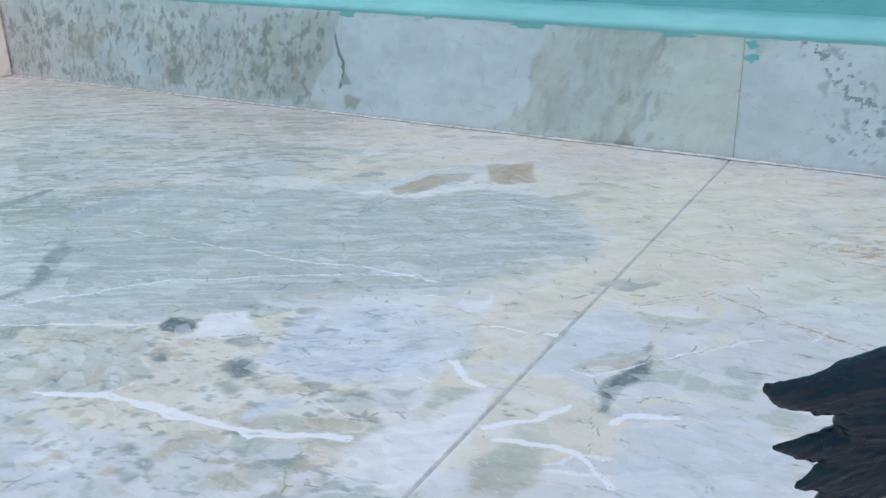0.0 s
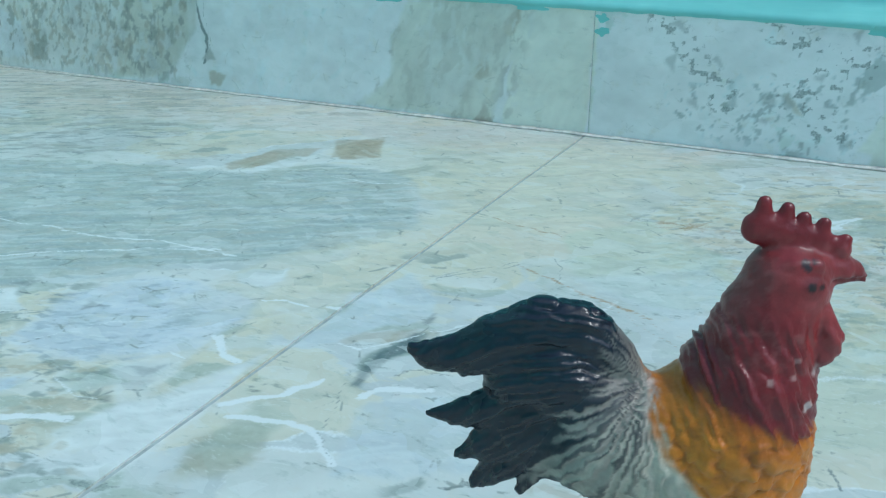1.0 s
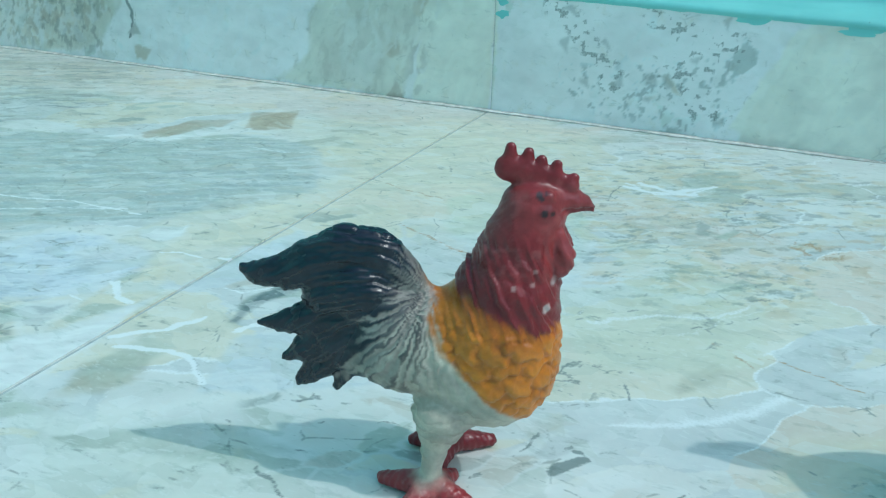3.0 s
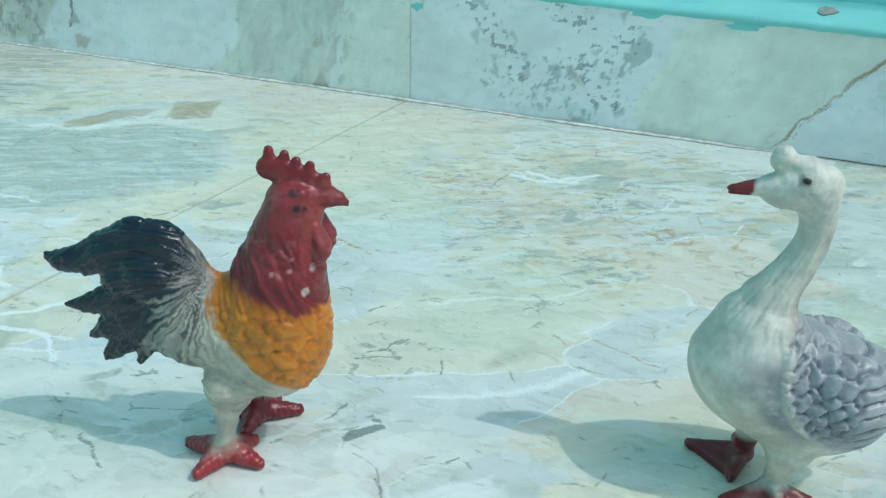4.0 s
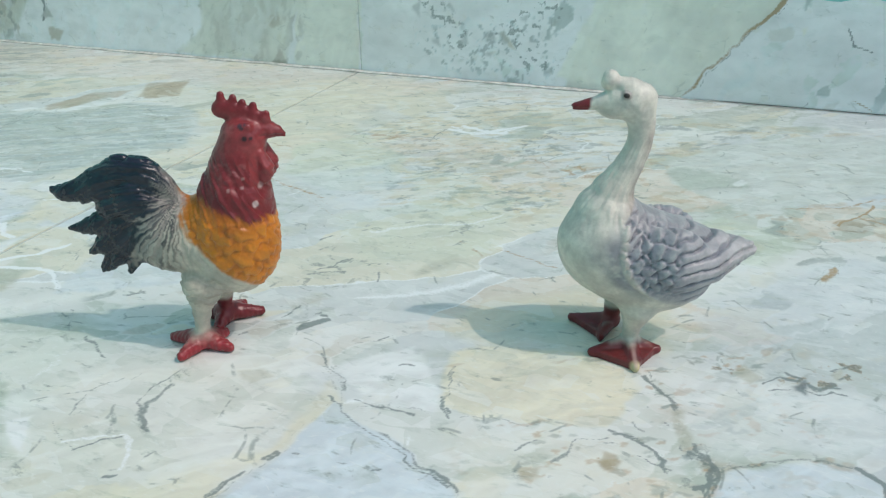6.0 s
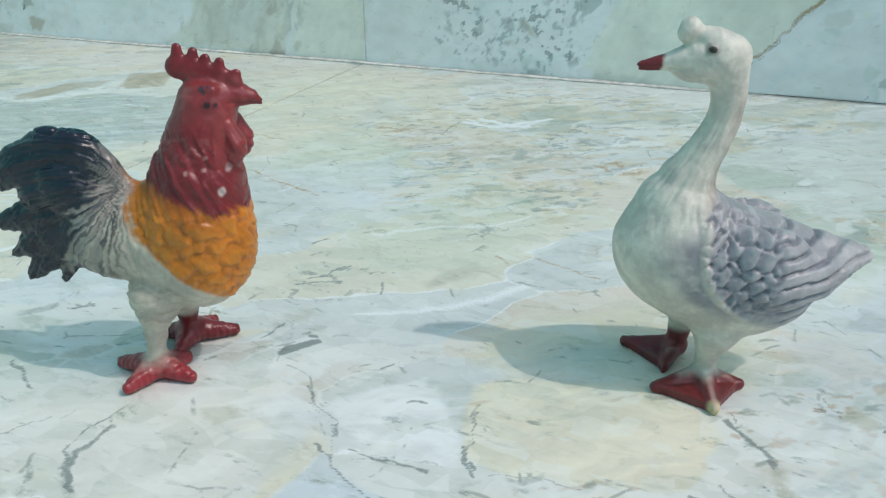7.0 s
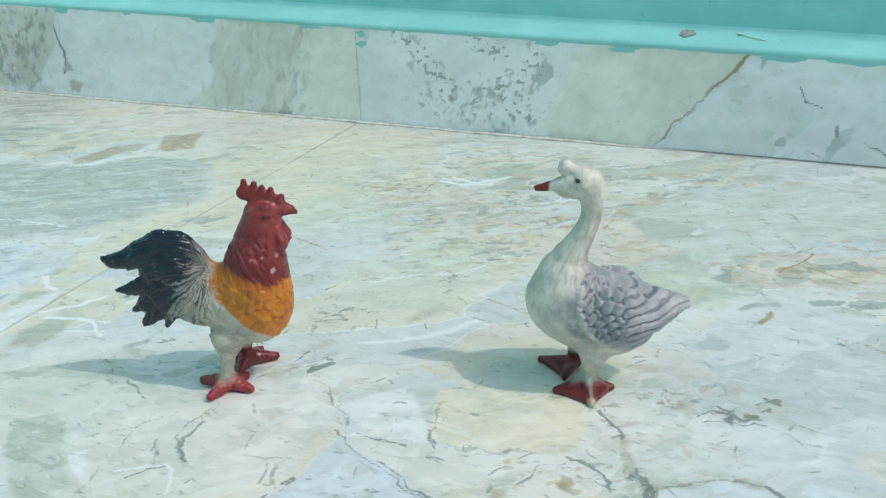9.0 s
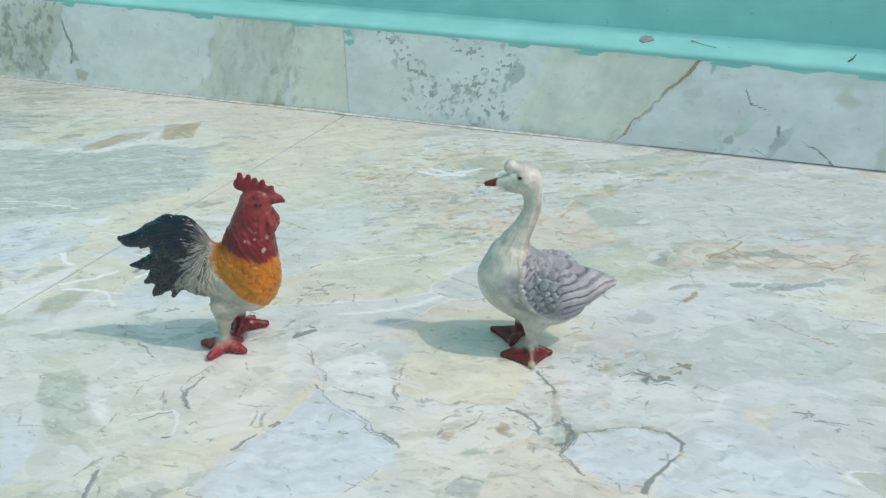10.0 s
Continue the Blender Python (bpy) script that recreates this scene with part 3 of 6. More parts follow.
    ground_slab.bed((0.21, 0.29, 0.30), [(-283, -234), (-233, -185), (-197, -163), (-145, -148), (-121, -145), (-86, -111), (-46, -109), (-25, -138), (-5, -162), (-15, -195), (-44, -224), (-70, -241), (-101, -276), (-126, -290), (-166, -299), (-181, -296)], long=13, tall=2.6, level=0.55, strength=0.62)
    ground_slab.bed(OLIVE, [(-283, -234), (-233, -185), (-197, -163), (-145, -148), (-121, -145), (-86, -111), (-46, -109), (-25, -138), (-5, -162), (-15, -195), (-44, -224), (-70, -241), (-101, -276), (-126, -290), (-166, -299), (-181, -296)], long=9, tall=2.0, level=0.60, strength=0.5)
    ground_slab.bed(WHITE, [(-283, -234), (-233, -185), (-197, -163), (-145, -148), (-121, -145), (-86, -111), (-46, -109), (-25, -138), (-5, -162), (-15, -195), (-44, -224), (-70, -241), (-101, -276), (-126, -290), (-166, -299), (-181, -296)], long=22, tall=1.8, level=0.60, strength=0.6)
    ground_slab.bed((0.24, 0.31, 0.32), [(-61, -295), (-76, -268), (-64, -249), (-36, -230), (-12, -237), (-8, -252), (-15, -280), (-32, -297)], long=5, tall=1.7, level=0.60, strength=0.75, edge=4)
    ground_slab.bed(WHITE, [(-61, -295), (-76, -268), (-64, -249), (-36, -230), (-12, -237), (-8, -252), (-15, -280), (-32, -297)], long=7, tall=1.8, level=0.58, strength=0.7, edge=4)
    ground_slab.bed((0.24, 0.29, 0.26), [(-153, -313), (-104, -285), (-52, -294), (-6, -281), (-15, -309), (9, -326), (-61, -369)], long=4, tall=2.4, level=0.63, strength=0.7)
    ground_slab.bed((0.50, 0.44, 0.30), [(-153, -313), (-104, -285), (-52, -294), (-6, -281), (-15, -309), (9, -326), (-61, -369)], long=5, tall=3, level=0.60, strength=0.6)
    ground_slab.patch((0.43, 0.45, 0.42), [(-641, -18), (-472, 0), (-248, -10), (-182, -122), (-197, -163), (-288, -232)], edge=40, strength=0.4)
    ground_slab.bed((0.33, 0.34, 0.30), [(-641, -18), (-472, 0), (-248, -10), (-182, -122), (-197, -163), (-288, -232)], long=18, tall=4, level=0.56, strength=0.6)
    ground_slab.bed((0.20, 0.25, 0.25), [(-641, -18), (-472, 0), (-248, -10), (-182, -122), (-197, -163), (-288, -232)], long=14, tall=2.2, level=0.66, strength=0.85)
    ground_slab.bed((0.60, 0.52, 0.33), [(58, -120), (84, -58), (129, -66), (180, -122), (177, -185), (144, -209), (96, -189)], long=8, tall=4, level=0.50, strength=0.55)
    ground_slab.bed((0.22, 0.28, 0.25), [(58, -120), (84, -58), (129, -66), (180, -122), (177, -185), (144, -209), (96, -189)], long=5, tall=2.2, level=0.61, strength=0.75)
    ground_slab.bed(WHITE, [(58, -120), (84, -58), (129, -66), (180, -122), (177, -185), (144, -209), (96, -189)], long=9, tall=2.0, level=0.60, strength=0.6)
    ground_slab.bed((0.24, 0.29, 0.28), [(80, -48), (124, -8), (211, -38), (302, -37), (301, -109), (230, -120), (175, -116)], long=9, tall=3, level=0.62, strength=0.65)
    ground_slab.bed((0.60, 0.52, 0.33), [(80, -48), (124, -8), (211, -38), (302, -37), (301, -109), (230, -120), (175, -116)], long=9, tall=4, level=0.56, strength=0.5)
    ground_slab.bed((0.42, 0.28, 0.14), [(184, -290), (265, -249), (283, -318), (213, -352)], long=5, tall=2.4, level=0.66, strength=0.7)
    ground_slab.bed((0.22, 0.28, 0.25), [(184, -290), (265, -249), (283, -318), (213, -352)], long=5, tall=2.2, level=0.66, strength=0.7)
    ground_slab.bed((0.50, 0.38, 0.22), [(162, -110), (355, -34), (350, -136), (253, -181), (195, -164)], long=8, tall=3.4, level=0.60, strength=0.55)


def lay_skirt_pattern(skirt_slab):
    skirt_slab.patch(OLIVE, [(-148, 3), (-125, 9), (-117, 28), (-120, 45), (-109, 54), (-97, 70), (1, 66), (0, -3), (-64, 0)], edge=2)
    skirt_slab.patch(CREAM, [(-46, 50), (-31, 67), (1, 66), (0, -3), (-44, -1)], edge=5, strength=0.6)
    skirt_slab.patch(COOL, [(-145, 14), (-134, 32), (-118, 42), (-125, 21), (-134, 8)], edge=2, strength=0.8)
    skirt_slab.patch(TAN, [(-67, 33), (-59, 35), (-56, 28), (-67, 26)], strength=1.0)
    skirt_slab.patch(TAN, [(-71, 0), (-58, 10), (-53, 6), (-54, 0)], strength=1.0)
    skirt_slab.patch(WHITE, [(-55, 27), (-47, 36), (-45, 39), (-50, 24), (-54, 15)], strength=0.9)
    skirt_slab.patch(TAN, [(-53, 46), (-46, 63), (-38, 66), (-40, 55), (-48, 45)], edge=1.5, strength=0.6)
    skirt_slab.patch(OLIVE, [(-331, 63), (-271, 63), (-275, 32), (-293, 14), (-309, 5), (-350, 2)], edge=3)
    skirt_slab.speckle(0, [(-327, 48), (-315, 29), (-295, 37), (-280, 44)], size=5, share=0.5, reach=16)
    skirt_slab.vein(0, [(-265, 63), (-263, 48), (-260, 36), (-262, 18)], wide=1.6)
    skirt_slab.speckle(0, [(32, 61), (47, 48), (55, 38), (66, 23)], size=3.4, share=0.46, reach=14)
    skirt_slab.speckle(0, [(87, 58), (109, 42), (125, 46), (93, 28), (118, 12)], size=3.4, share=0.47, reach=16)
    skirt_slab.patch(TAN, [(91, 30), (95, 32), (100, 20), (96, 21)], strength=0.8)
    skirt_slab.patch(OLIVE, [(129, 1), (141, 27), (156, 53), (168, 60), (245, 59), (189, -3)], edge=1.5)
    skirt_slab.patch(CREAM, [(158, 8), (166, 54), (232, 56), (194, 9)], edge=5, strength=0.5)
    skirt_slab.vein(2, [(246, 59), (237, 50), (221, 32), (203, 10), (189, -3)], wide=1.6)
    skirt_slab.vein(0, [(242, 52), (221, 30), (204, 7)], wide=0.6, strength=0.75)
    skirt_slab.vein(2, [(148, 18), (147, 14), (151, 12), (158, 12)], wide=0.8, strength=0.7)
    skirt_slab.vein(0, [(272, 41), (277, 34), (282, 33), (286, 32)], wide=0.9, strength=0.95)
    skirt_slab.vein(0, [(309, 14), (319, 8), (330, -2)], wide=1.2, strength=0.95)
    skirt_slab.vein(0, [(295, 22), (296, 16)], wide=1.8, strength=0.8)
    skirt_slab.vein(0, [(255, -2), (260, 4)], wide=0.7, strength=0.7)
    skirt_slab.vein(2, [(282, 6), (290, 2)], wide=0.8, strength=0.8)
    skirt_slab.patch(OLIVE, [(320, 39), (327, 46), (337, 38), (330, 32)], edge=2, strength=0.8)
    skirt_slab.patch(OLIVE, [(347, 12), (353, 19), (356, 1), (349, 2)], edge=2, strength=0.8)
    skirt_slab.patch(OLIVE, [(270, 57), (346, 53), (347, 45), (295, 45)], edge=3, strength=0.45)
    skirt_slab.patch(OLIVE, [(250, 41), (254, 42), (253, 37)], strength=0.5)
    skirt_slab.patch(COOL, [(-517, 43), (-490, 53), (-452, 40), (-441, 9), (-549, 9)], edge=3, strength=0.5)
    skirt_slab.patch(GREEN, [(-552, 43), (-541, 51), (-525, 53), (-515, 47), (-525, 40), (-539, 37)], edge=1, strength=0.55)
    skirt_slab.patch(GREEN, [(-616, 55), (-611, 62), (-606, 64), (-604, 57), (-609, 51), (-614, 49)], edge=1, strength=0.7)
    skirt_slab.patch(GREEN, [(-582, 55), (-575, 60), (-565, 62), (-558, 57), (-565, 53), (-574, 52)], edge=1, strength=0.5)
    skirt_slab.patch(GREEN, [(-436, 20), (-428, 36), (-419, 40), (-415, 26), (-422, 13), (-430, 8)], edge=1, strength=0.6)
    skirt_slab.patch(GREEN, [(-415, 47), (-413, 52), (-410, 54), (-409, 49), (-411, 44), (-414, 42)], edge=1, strength=0.75)
    skirt_slab.patch(GREEN, [(-384, 52), (-381, 58), (-377, 59), (-375, 54), (-378, 49), (-381, 47)], edge=1, strength=0.5)
    skirt_slab.patch(GREEN, [(-333, 52), (-328, 59), (-323, 61), (-319, 55), (-323, 49), (-328, 47)], edge=1, strength=0.6)
    skirt_slab.patch(GREEN, [(-340, 36), (-337, 40), (-333, 40), (-331, 37), (-333, 34), (-336, 33)], edge=1, strength=0.65)
    skirt_slab.patch(TAN, [(-351, 22), (-347, 26), (-341, 27), (-336, 24), (-340, 21), (-346, 20)], edge=1, strength=0.7)
    skirt_slab.patch(GREEN, [(-385, 27), (-383, 33), (-380, 35), (-378, 29), (-381, 25), (-383, 23)], edge=1, strength=0.6)
    skirt_slab.patch(OLIVE, [(-572, 20), (-563, 31), (-551, 33), (-544, 25), (-553, 16), (-564, 12)], edge=1, strength=0.7)
    skirt_slab.patch(OLIVE, [(-653, 27), (-628, 51), (-601, 56), (-585, 37), (-606, 19), (-632, 10)], edge=1, strength=0.5)
    skirt_slab.patch(GREEN, [(-479, 61), (-474, 67), (-468, 69), (-464, 63), (-469, 58), (-475, 56)], edge=1, strength=0.6)
    skirt_slab.patch(GREEN, [(-446, 43), (-443, 47), (-440, 48), (-439, 44), (-441, 41), (-444, 39)], edge=1, strength=0.5)
    skirt_slab.patch(WHITE, [(-501, 58), (-494, 65), (-485, 67), (-479, 61), (-486, 55), (-494, 52)], edge=1, strength=0.5)
    skirt_slab.patch(TAN, [(-382, 69), (-378, 72), (-373, 73), (-368, 70), (-372, 68), (-377, 67)], edge=1, strength=0.6)
    skirt_slab.patch(GREEN, [(-397, 43), (-392, 55), (-388, 58), (-386, 47), (-390, 37), (-395, 33)], edge=1, strength=0.6)
    skirt_slab.bed((0.20, 0.20, 0.17), [(-634, 53), (-427, 55), (-301, 52), (-306, 5), (-436, 7), (-648, 12)], long=4, tall=3.0, level=0.61, strength=0.8, edge=10, turn=0.9)
    skirt_slab.bed((0.46, 0.40, 0.28), [(-634, 53), (-427, 55), (-301, 52), (-306, 5), (-436, 7), (-648, 12)], long=6, tall=4.0, level=0.58, strength=0.6, edge=10, turn=0.9)
    skirt_slab.bed((0.22, 0.26, 0.25), [(36, 28), (127, 41), (123, 8), (106, 0), (43, 10)], long=3.5, tall=2.2, level=0.62, strength=0.75, edge=4, turn=1.1)


def lay_floor_second(ground_slab):
    """The same floor, seen closer: sharper outlines, cracks and flecks."""
    ground_slab.patch(LEAF, [(15, -321), (81, -314), (104, -346), (147, -349), (152, -383), (106, -402)], edge=9, strength=0.4)
    ground_slab.patch(BUTTER, [(93, -327), (142, -307), (159, -320), (157, -358), (136, -389), (104, -367)], edge=7, strength=0.35)
    ground_slab.patch(BUTTER, [(193, -317), (229, -304), (252, -319), (273, -333), (213, -358)], edge=6, strength=0.4)
    ground_slab.patch(WHITE, [(234, -270), (247, -269), (279, -268), (298, -267), (296, -282), (274, -294), (252, -305), (242, -290)], edge=3, strength=0.6)
    ground_slab.patch(ICE, [(161, -379), (159, -360), (161, -344), (163, -318), (179, -324), (192, -331), (203, -338), (206, -344), (199, -353), (197, -364)], edge=0.8, strength=1)
    ground_slab.patch(ICE, [(289, -298), (291, -292), (317, -292), (330, -296), (331, -309), (282, -329), (286, -314)], edge=1, strength=0.9)
    ground_slab.patch(ICE, [(254, -318), (255, -308), (271, -299), (283, -300), (285, -306), (281, -321), (273, -328), (263, -326)], edge=0.8, strength=0.8)
    ground_slab.patch(ICE, [(72, -372), (87, -369), (96, -380), (102, -395), (103, -400)], edge=1, strength=0.8)
    ground_slab.patch(SAGE, [(73, -360), (66, -348), (72, -342), (81, -342), (90, -352), (104, -363), (102, -371), (94, -373)], edge=1, strength=0.85)
    ground_slab.patch(WHITE, [(95, -353), (99, -350), (107, -361), (103, -360)], edge=0.6, strength=1)
    ground_slab.patch(WHITE, [(159, -300), (171, -287), (187, -305), (188, -312), (177, -313), (165, -310)], edge=0.8, strength=0.9)
    ground_slab.patch(BUTTER, [(189, -308), (186, -293), (188, -280), (195, -279), (220, -280), (228, -272), (230, -291), (228, -301), (206, -308)], edge=0.7, strength=1)
    ground_slab.patch(SAGE, [(22, -308), (22, -286), (33, -287), (33, -306)], edge=2, strength=0.6)
    ground_slab.patch(SAGE, [(43, -325), (61, -308), (85, -308), (74, -321)], edge=2, strength=0.6)
    ground_slab.patch(WHITE, [(-21, -290), (-22, -234), (-19, -225), (-11, -267), (2, -311)], edge=1.5, strength=0.7)
    ground_slab.patch(BUTTER, [(-37, -256), (-31, -195), (-3, -133), (17, -114), (23, -154), (1, -200), (-8, -251)], edge=3, strength=0.6)
    ground_slab.patch(LEAF, [(45, -146), (66, -117), (101, -143), (108, -183), (87, -191), (58, -178)], edge=2, strength=0.6)
    ground_slab.patch(BUTTER, [(-45, -88), (-12, -25), (41, -5), (49, -71), (16, -125)], edge=4, strength=0.6)
    ground_slab.patch(TAN, [(-91, -92), (-96, -64), (-89, -54), (-74, -92)], edge=1, strength=0.7)
    ground_slab.patch(MIST, [(213, -133), (211, -104), (225, -80), (261, -51), (306, -34), (355, -25), (353, -82), (322, -98), (284, -125), (248, -157), (233, -148)], edge=1.2, strength=1)
    ground_slab.patch(SAGE, [(210, -122), (213, -112), (239, -119), (243, -129), (220, -139)], edge=1.2, strength=0.7)
    ground_slab.patch(WHITE, [(236, -126), (240, -119), (242, -123), (238, -130)], edge=0.6, strength=0.9)
    ground_slab.patch(WHITE, [(330, -87), (335, -76), (336, -81), (332, -91)], edge=0.6, strength=0.9)
    ground_slab.patch(TAN, [(275, -160), (281, -150), (289, -154), (285, -162)], edge=0.8, strength=0.8)
    ground_slab.patch(TAN, [(287, -158), (302, -158), (304, -161), (290, -167)], edge=0.8, strength=0.6)
    ground_slab.patch(OLIVE, [(243, -191), (248, -180), (254, -187), (246, -194)], edge=1, strength=0.8)
    ground_slab.patch(TAN, [(255, -162), (258, -156), (260, -162)], edge=0.7, strength=0.8)
    ground_slab.patch(BUTTER, [(302, -279), (305, -268), (311, -269), (310, -286)], edge=1.5, strength=0.7)
    ground_slab.patch(BUTTER, [(326, -196), (334, -155), (350, -142), (348, -192)], edge=3, strength=0.6)
    ground_slab.patch(LEAF, [(216, -189), (236, -162), (265, -176), (257, -203), (237, -199)], edge=3, strength=0.6)
    ground_slab.patch(LEAF, [(101, -215), (130, -189), (166, -189), (170, -226), (136, -246)], edge=4, strength=0.45)
    ground_slab.patch(GREEN, [(224, -351), (226, -344), (233, -344), (234, -349)], edge=1, strength=0.7)
    ground_slab.patch(SAGE, [(223, -333), (224, -329), (228, -328), (227, -333)], edge=1, strength=0.8)
    ground_slab.patch(TAN, [(228, -316), (229, -311), (232, -312), (232, -318), (230, -319)], edge=0.7, strength=0.8)
    ground_slab.patch(TAN, [(213, -326), (216, -323), (216, -326)], edge=0.6, strength=0.7)
    ground_slab.vein(0, [(161, -317), (172, -322), (186, -329), (200, -336)], wide=0.58, strength=0.85)
    ground_slab.vein(0, [(162, -319), (161, -327), (160, -336)], wide=0.45, strength=0.63)
    ground_slab.vein(0, [(159, -343), (160, -339)], wide=0.65, strength=0.9)
    ground_slab.vein(0, [(155, -358), (156, -354), (157, -349)], wide=0.65, strength=0.9)
    ground_slab.vein(0, [(104, -350), (110, -353), (117, -357)], wide=0.45, strength=0.72)
    ground_slab.vein(0, [(117, -357), (119, -352), (124, -350)], wide=0.58, strength=0.85)
    ground_slab.vein(0, [(124, -342), (119, -336), (118, -330), (119, -324)], wide=0.5, strength=0.81)
    ground_slab.vein(0, [(106, -346), (105, -340), (106, -335), (108, -329)], wide=0.45, strength=0.72)
    ground_slab.vein(0, [(123, -341), (126, -344)], wide=0.94, strength=0.9)
    ground_slab.vein(0, [(131, -361), (133, -360)], wide=1.01, strength=0.9)
    ground_slab.vein(0, [(134, -353), (136, -349)], wide=0.58, strength=0.72)
    ground_slab.vein(0, [(128, -393), (124, -387), (122, -382)], wide=1.01, strength=0.9)
    ground_slab.vein(0, [(136, -292), (136, -287), (140, -283)], wide=1.15, strength=0.9)
    ground_slab.vein(0, [(128, -287), (128, -281), (129, -278)], wide=0.58, strength=0.81)
    ground_slab.vein(0, [(119, -259), (126, -257), (128, -251)], wide=0.45, strength=0.72)
    ground_slab.vein(0, [(129, -324), (133, -324), (136, -321)], wide=0.45, strength=0.63)
    ground_slab.vein(0, [(153, -303), (160, -308), (165, -318)], wide=0.45, strength=0.72)
    ground_slab.vein(0, [(169, -317), (177, -313), (188, -312)], wide=0.45, strength=0.63)
    ground_slab.vein(0, [(190, -310), (188, -305), (186, -295)], wide=0.5, strength=0.81)
    ground_slab.vein(0, [(194, -311), (202, -310), (210, -309)], wide=0.45, strength=0.72)
    ground_slab.vein(0, [(219, -320), (221, -311), (223, -308), (229, -306)], wide=0.45, strength=0.72)
    ground_slab.vein(0, [(3, -130), (5, -109), (8, -94)], wide=0.45, strength=0.54)
    ground_slab.vein(0, [(5, -82), (-3, -55), (-7, -34)], wide=0.45, strength=0.63)
    ground_slab.vein(0, [(34, 0), (58, -23), (76, -44)], wide=0.45, strength=0.63)
    ground_slab.vein(0, [(55, -101), (55, -84), (66, -69)], wide=0.65, strength=0.72)
    ground_slab.vein(0, [(100, -116), (99, -98)], wide=0.72, strength=0.81)
    ground_slab.vein(0, [(106, -127), (124, -134), (134, -125), (145, -126)], wide=0.58, strength=0.72)
    ground_slab.vein(0, [(74, -112), (87, -101), (105, -91)], wide=0.45, strength=0.54)
    ground_slab.vein(0, [(138, -135), (139, -124)], wide=0.86, strength=0.81)
    ground_slab.vein(0, [(207, -94), (216, -89)], wide=0.94, strength=0.72)
    ground_slab.vein(0, [(223, -20), (236, -12)], wide=0.86, strength=0.63)
    ground_slab.vein(0, [(319, -191), (334, -193), (341, -195)], wide=0.45, strength=0.72)
    ground_slab.vein(0, [(307, -177), (317, -179), (326, -179)], wide=0.45, strength=0.72)
    ground_slab.vein(0, [(271, -209), (272, -198), (277, -192), (275, -201), (272, -210)], wide=0.45, strength=0.63)
    ground_slab.vein(0, [(259, -270), (262, -265), (269, -268), (277, -267)], wide=0.65, strength=0.9)
    ground_slab.vein(0, [(263, -262), (267, -265)], wide=1.15, strength=0.9)
    ground_slab.vein(0, [(275, -259), (279, -254)], wide=0.72, strength=0.81)
    ground_slab.vein(0, [(248, -262), (251, -267)], wide=0.58, strength=0.72)
    ground_slab.vein(0, [(228, -272), (235, -282), (239, -287)], wide=0.45, strength=0.72)
    ground_slab.vein(0, [(241, -290), (245, -297), (246, -303), (250, -306), (254, -309), (252, -314), (249, -317)], wide=0.94, strength=0.9)
    ground_slab.vein(0, [(251, -315), (253, -321), (261, -327)], wide=0.72, strength=0.9)
    ground_slab.vein(0, [(230, -304), (235, -303), (240, -306), (242, -308)], wide=0.58, strength=0.85)
    ground_slab.vein(0, [(236, -310), (242, -311), (246, -312)], wide=0.58, strength=0.81)
    ground_slab.vein(0, [(253, -309), (259, -304), (269, -299), (280, -297)], wide=0.45, strength=0.72)
    ground_slab.vein(0, [(280, -297), (285, -301), (286, -305)], wide=0.65, strength=0.9)
    ground_slab.vein(0, [(286, -305), (284, -314), (280, -327), (280, -330)], wide=0.45, strength=0.68)
    ground_slab.vein(0, [(316, -270), (322, -268)], wide=0.79, strength=0.85)
    ground_slab.vein(0, [(321, -272), (330, -272), (335, -275)], wide=0.5, strength=0.77)
    ground_slab.vein(0, [(326, -292), (330, -296)], wide=0.45, strength=0.63)
    ground_slab.vein(1, [(112, -355), (118, -351), (124, -349), (133, -358)], wide=0.81, strength=0.72)
    ground_slab.vein(1, [(99, -93), (116, -90), (132, -93)], wide=0.81, strength=0.72)
    ground_slab.vein(1, [(129, -122), (144, -97)], wide=0.5, strength=0.56)
    ground_slab.vein(1, [(114, -237), (121, -207), (132, -192), (150, -178)], wide=0.62, strength=0.56)
    ground_slab.vein(1, [(228, -150), (249, -160), (259, -172)], wide=0.62, strength=0.56)
    ground_slab.vein(1, [(144, -269), (161, -252), (182, -247)], wide=0.74, strength=0.48)
    ground_slab.vein(1, [(224, -216), (244, -219), (263, -209)], wide=0.74, strength=0.48)
    ground_slab.vein(2, [(260, -148), (275, -141), (287, -127)], wide=0.8, strength=0.8)
    ground_slab.vein(2, [(277, -156), (283, -144), (287, -133)], wide=0.64, strength=0.9)
    ground_slab.vein(2, [(300, -120), (310, -122), (320, -116)], wide=0.8, strength=0.8)
    ground_slab.vein(2, [(310, -142), (318, -150), (327, -149)], wide=0.8, strength=0.8)
    ground_slab.vein(2, [(327, -150), (334, -139), (339, -127)], wide=0.72, strength=0.8)
    ground_slab.vein(2, [(294, -207), (307, -209), (320, -216), (330, -219)], wide=0.45, strength=0.8)
    ground_slab.vein(2, [(73, -196), (93, -208), (114, -217)], wide=0.45, strength=0.7)
    ground_slab.vein(2, [(70, -115), (83, -118), (87, -108)], wide=0.8, strength=0.7)
    ground_slab.vein(2, [(105, -137), (121, -142), (133, -139)], wide=0.88, strength=0.7)
    ground_slab.vein(2, [(149, -138), (154, -124), (163, -133)], wide=0.96, strength=0.8)
    ground_slab.vein(2, [(45, -64), (68, -60)], wide=0.48, strength=0.5)
    ground_slab.vein(2, [(198, -135), (201, -122)], wide=0.96, strength=0.7)
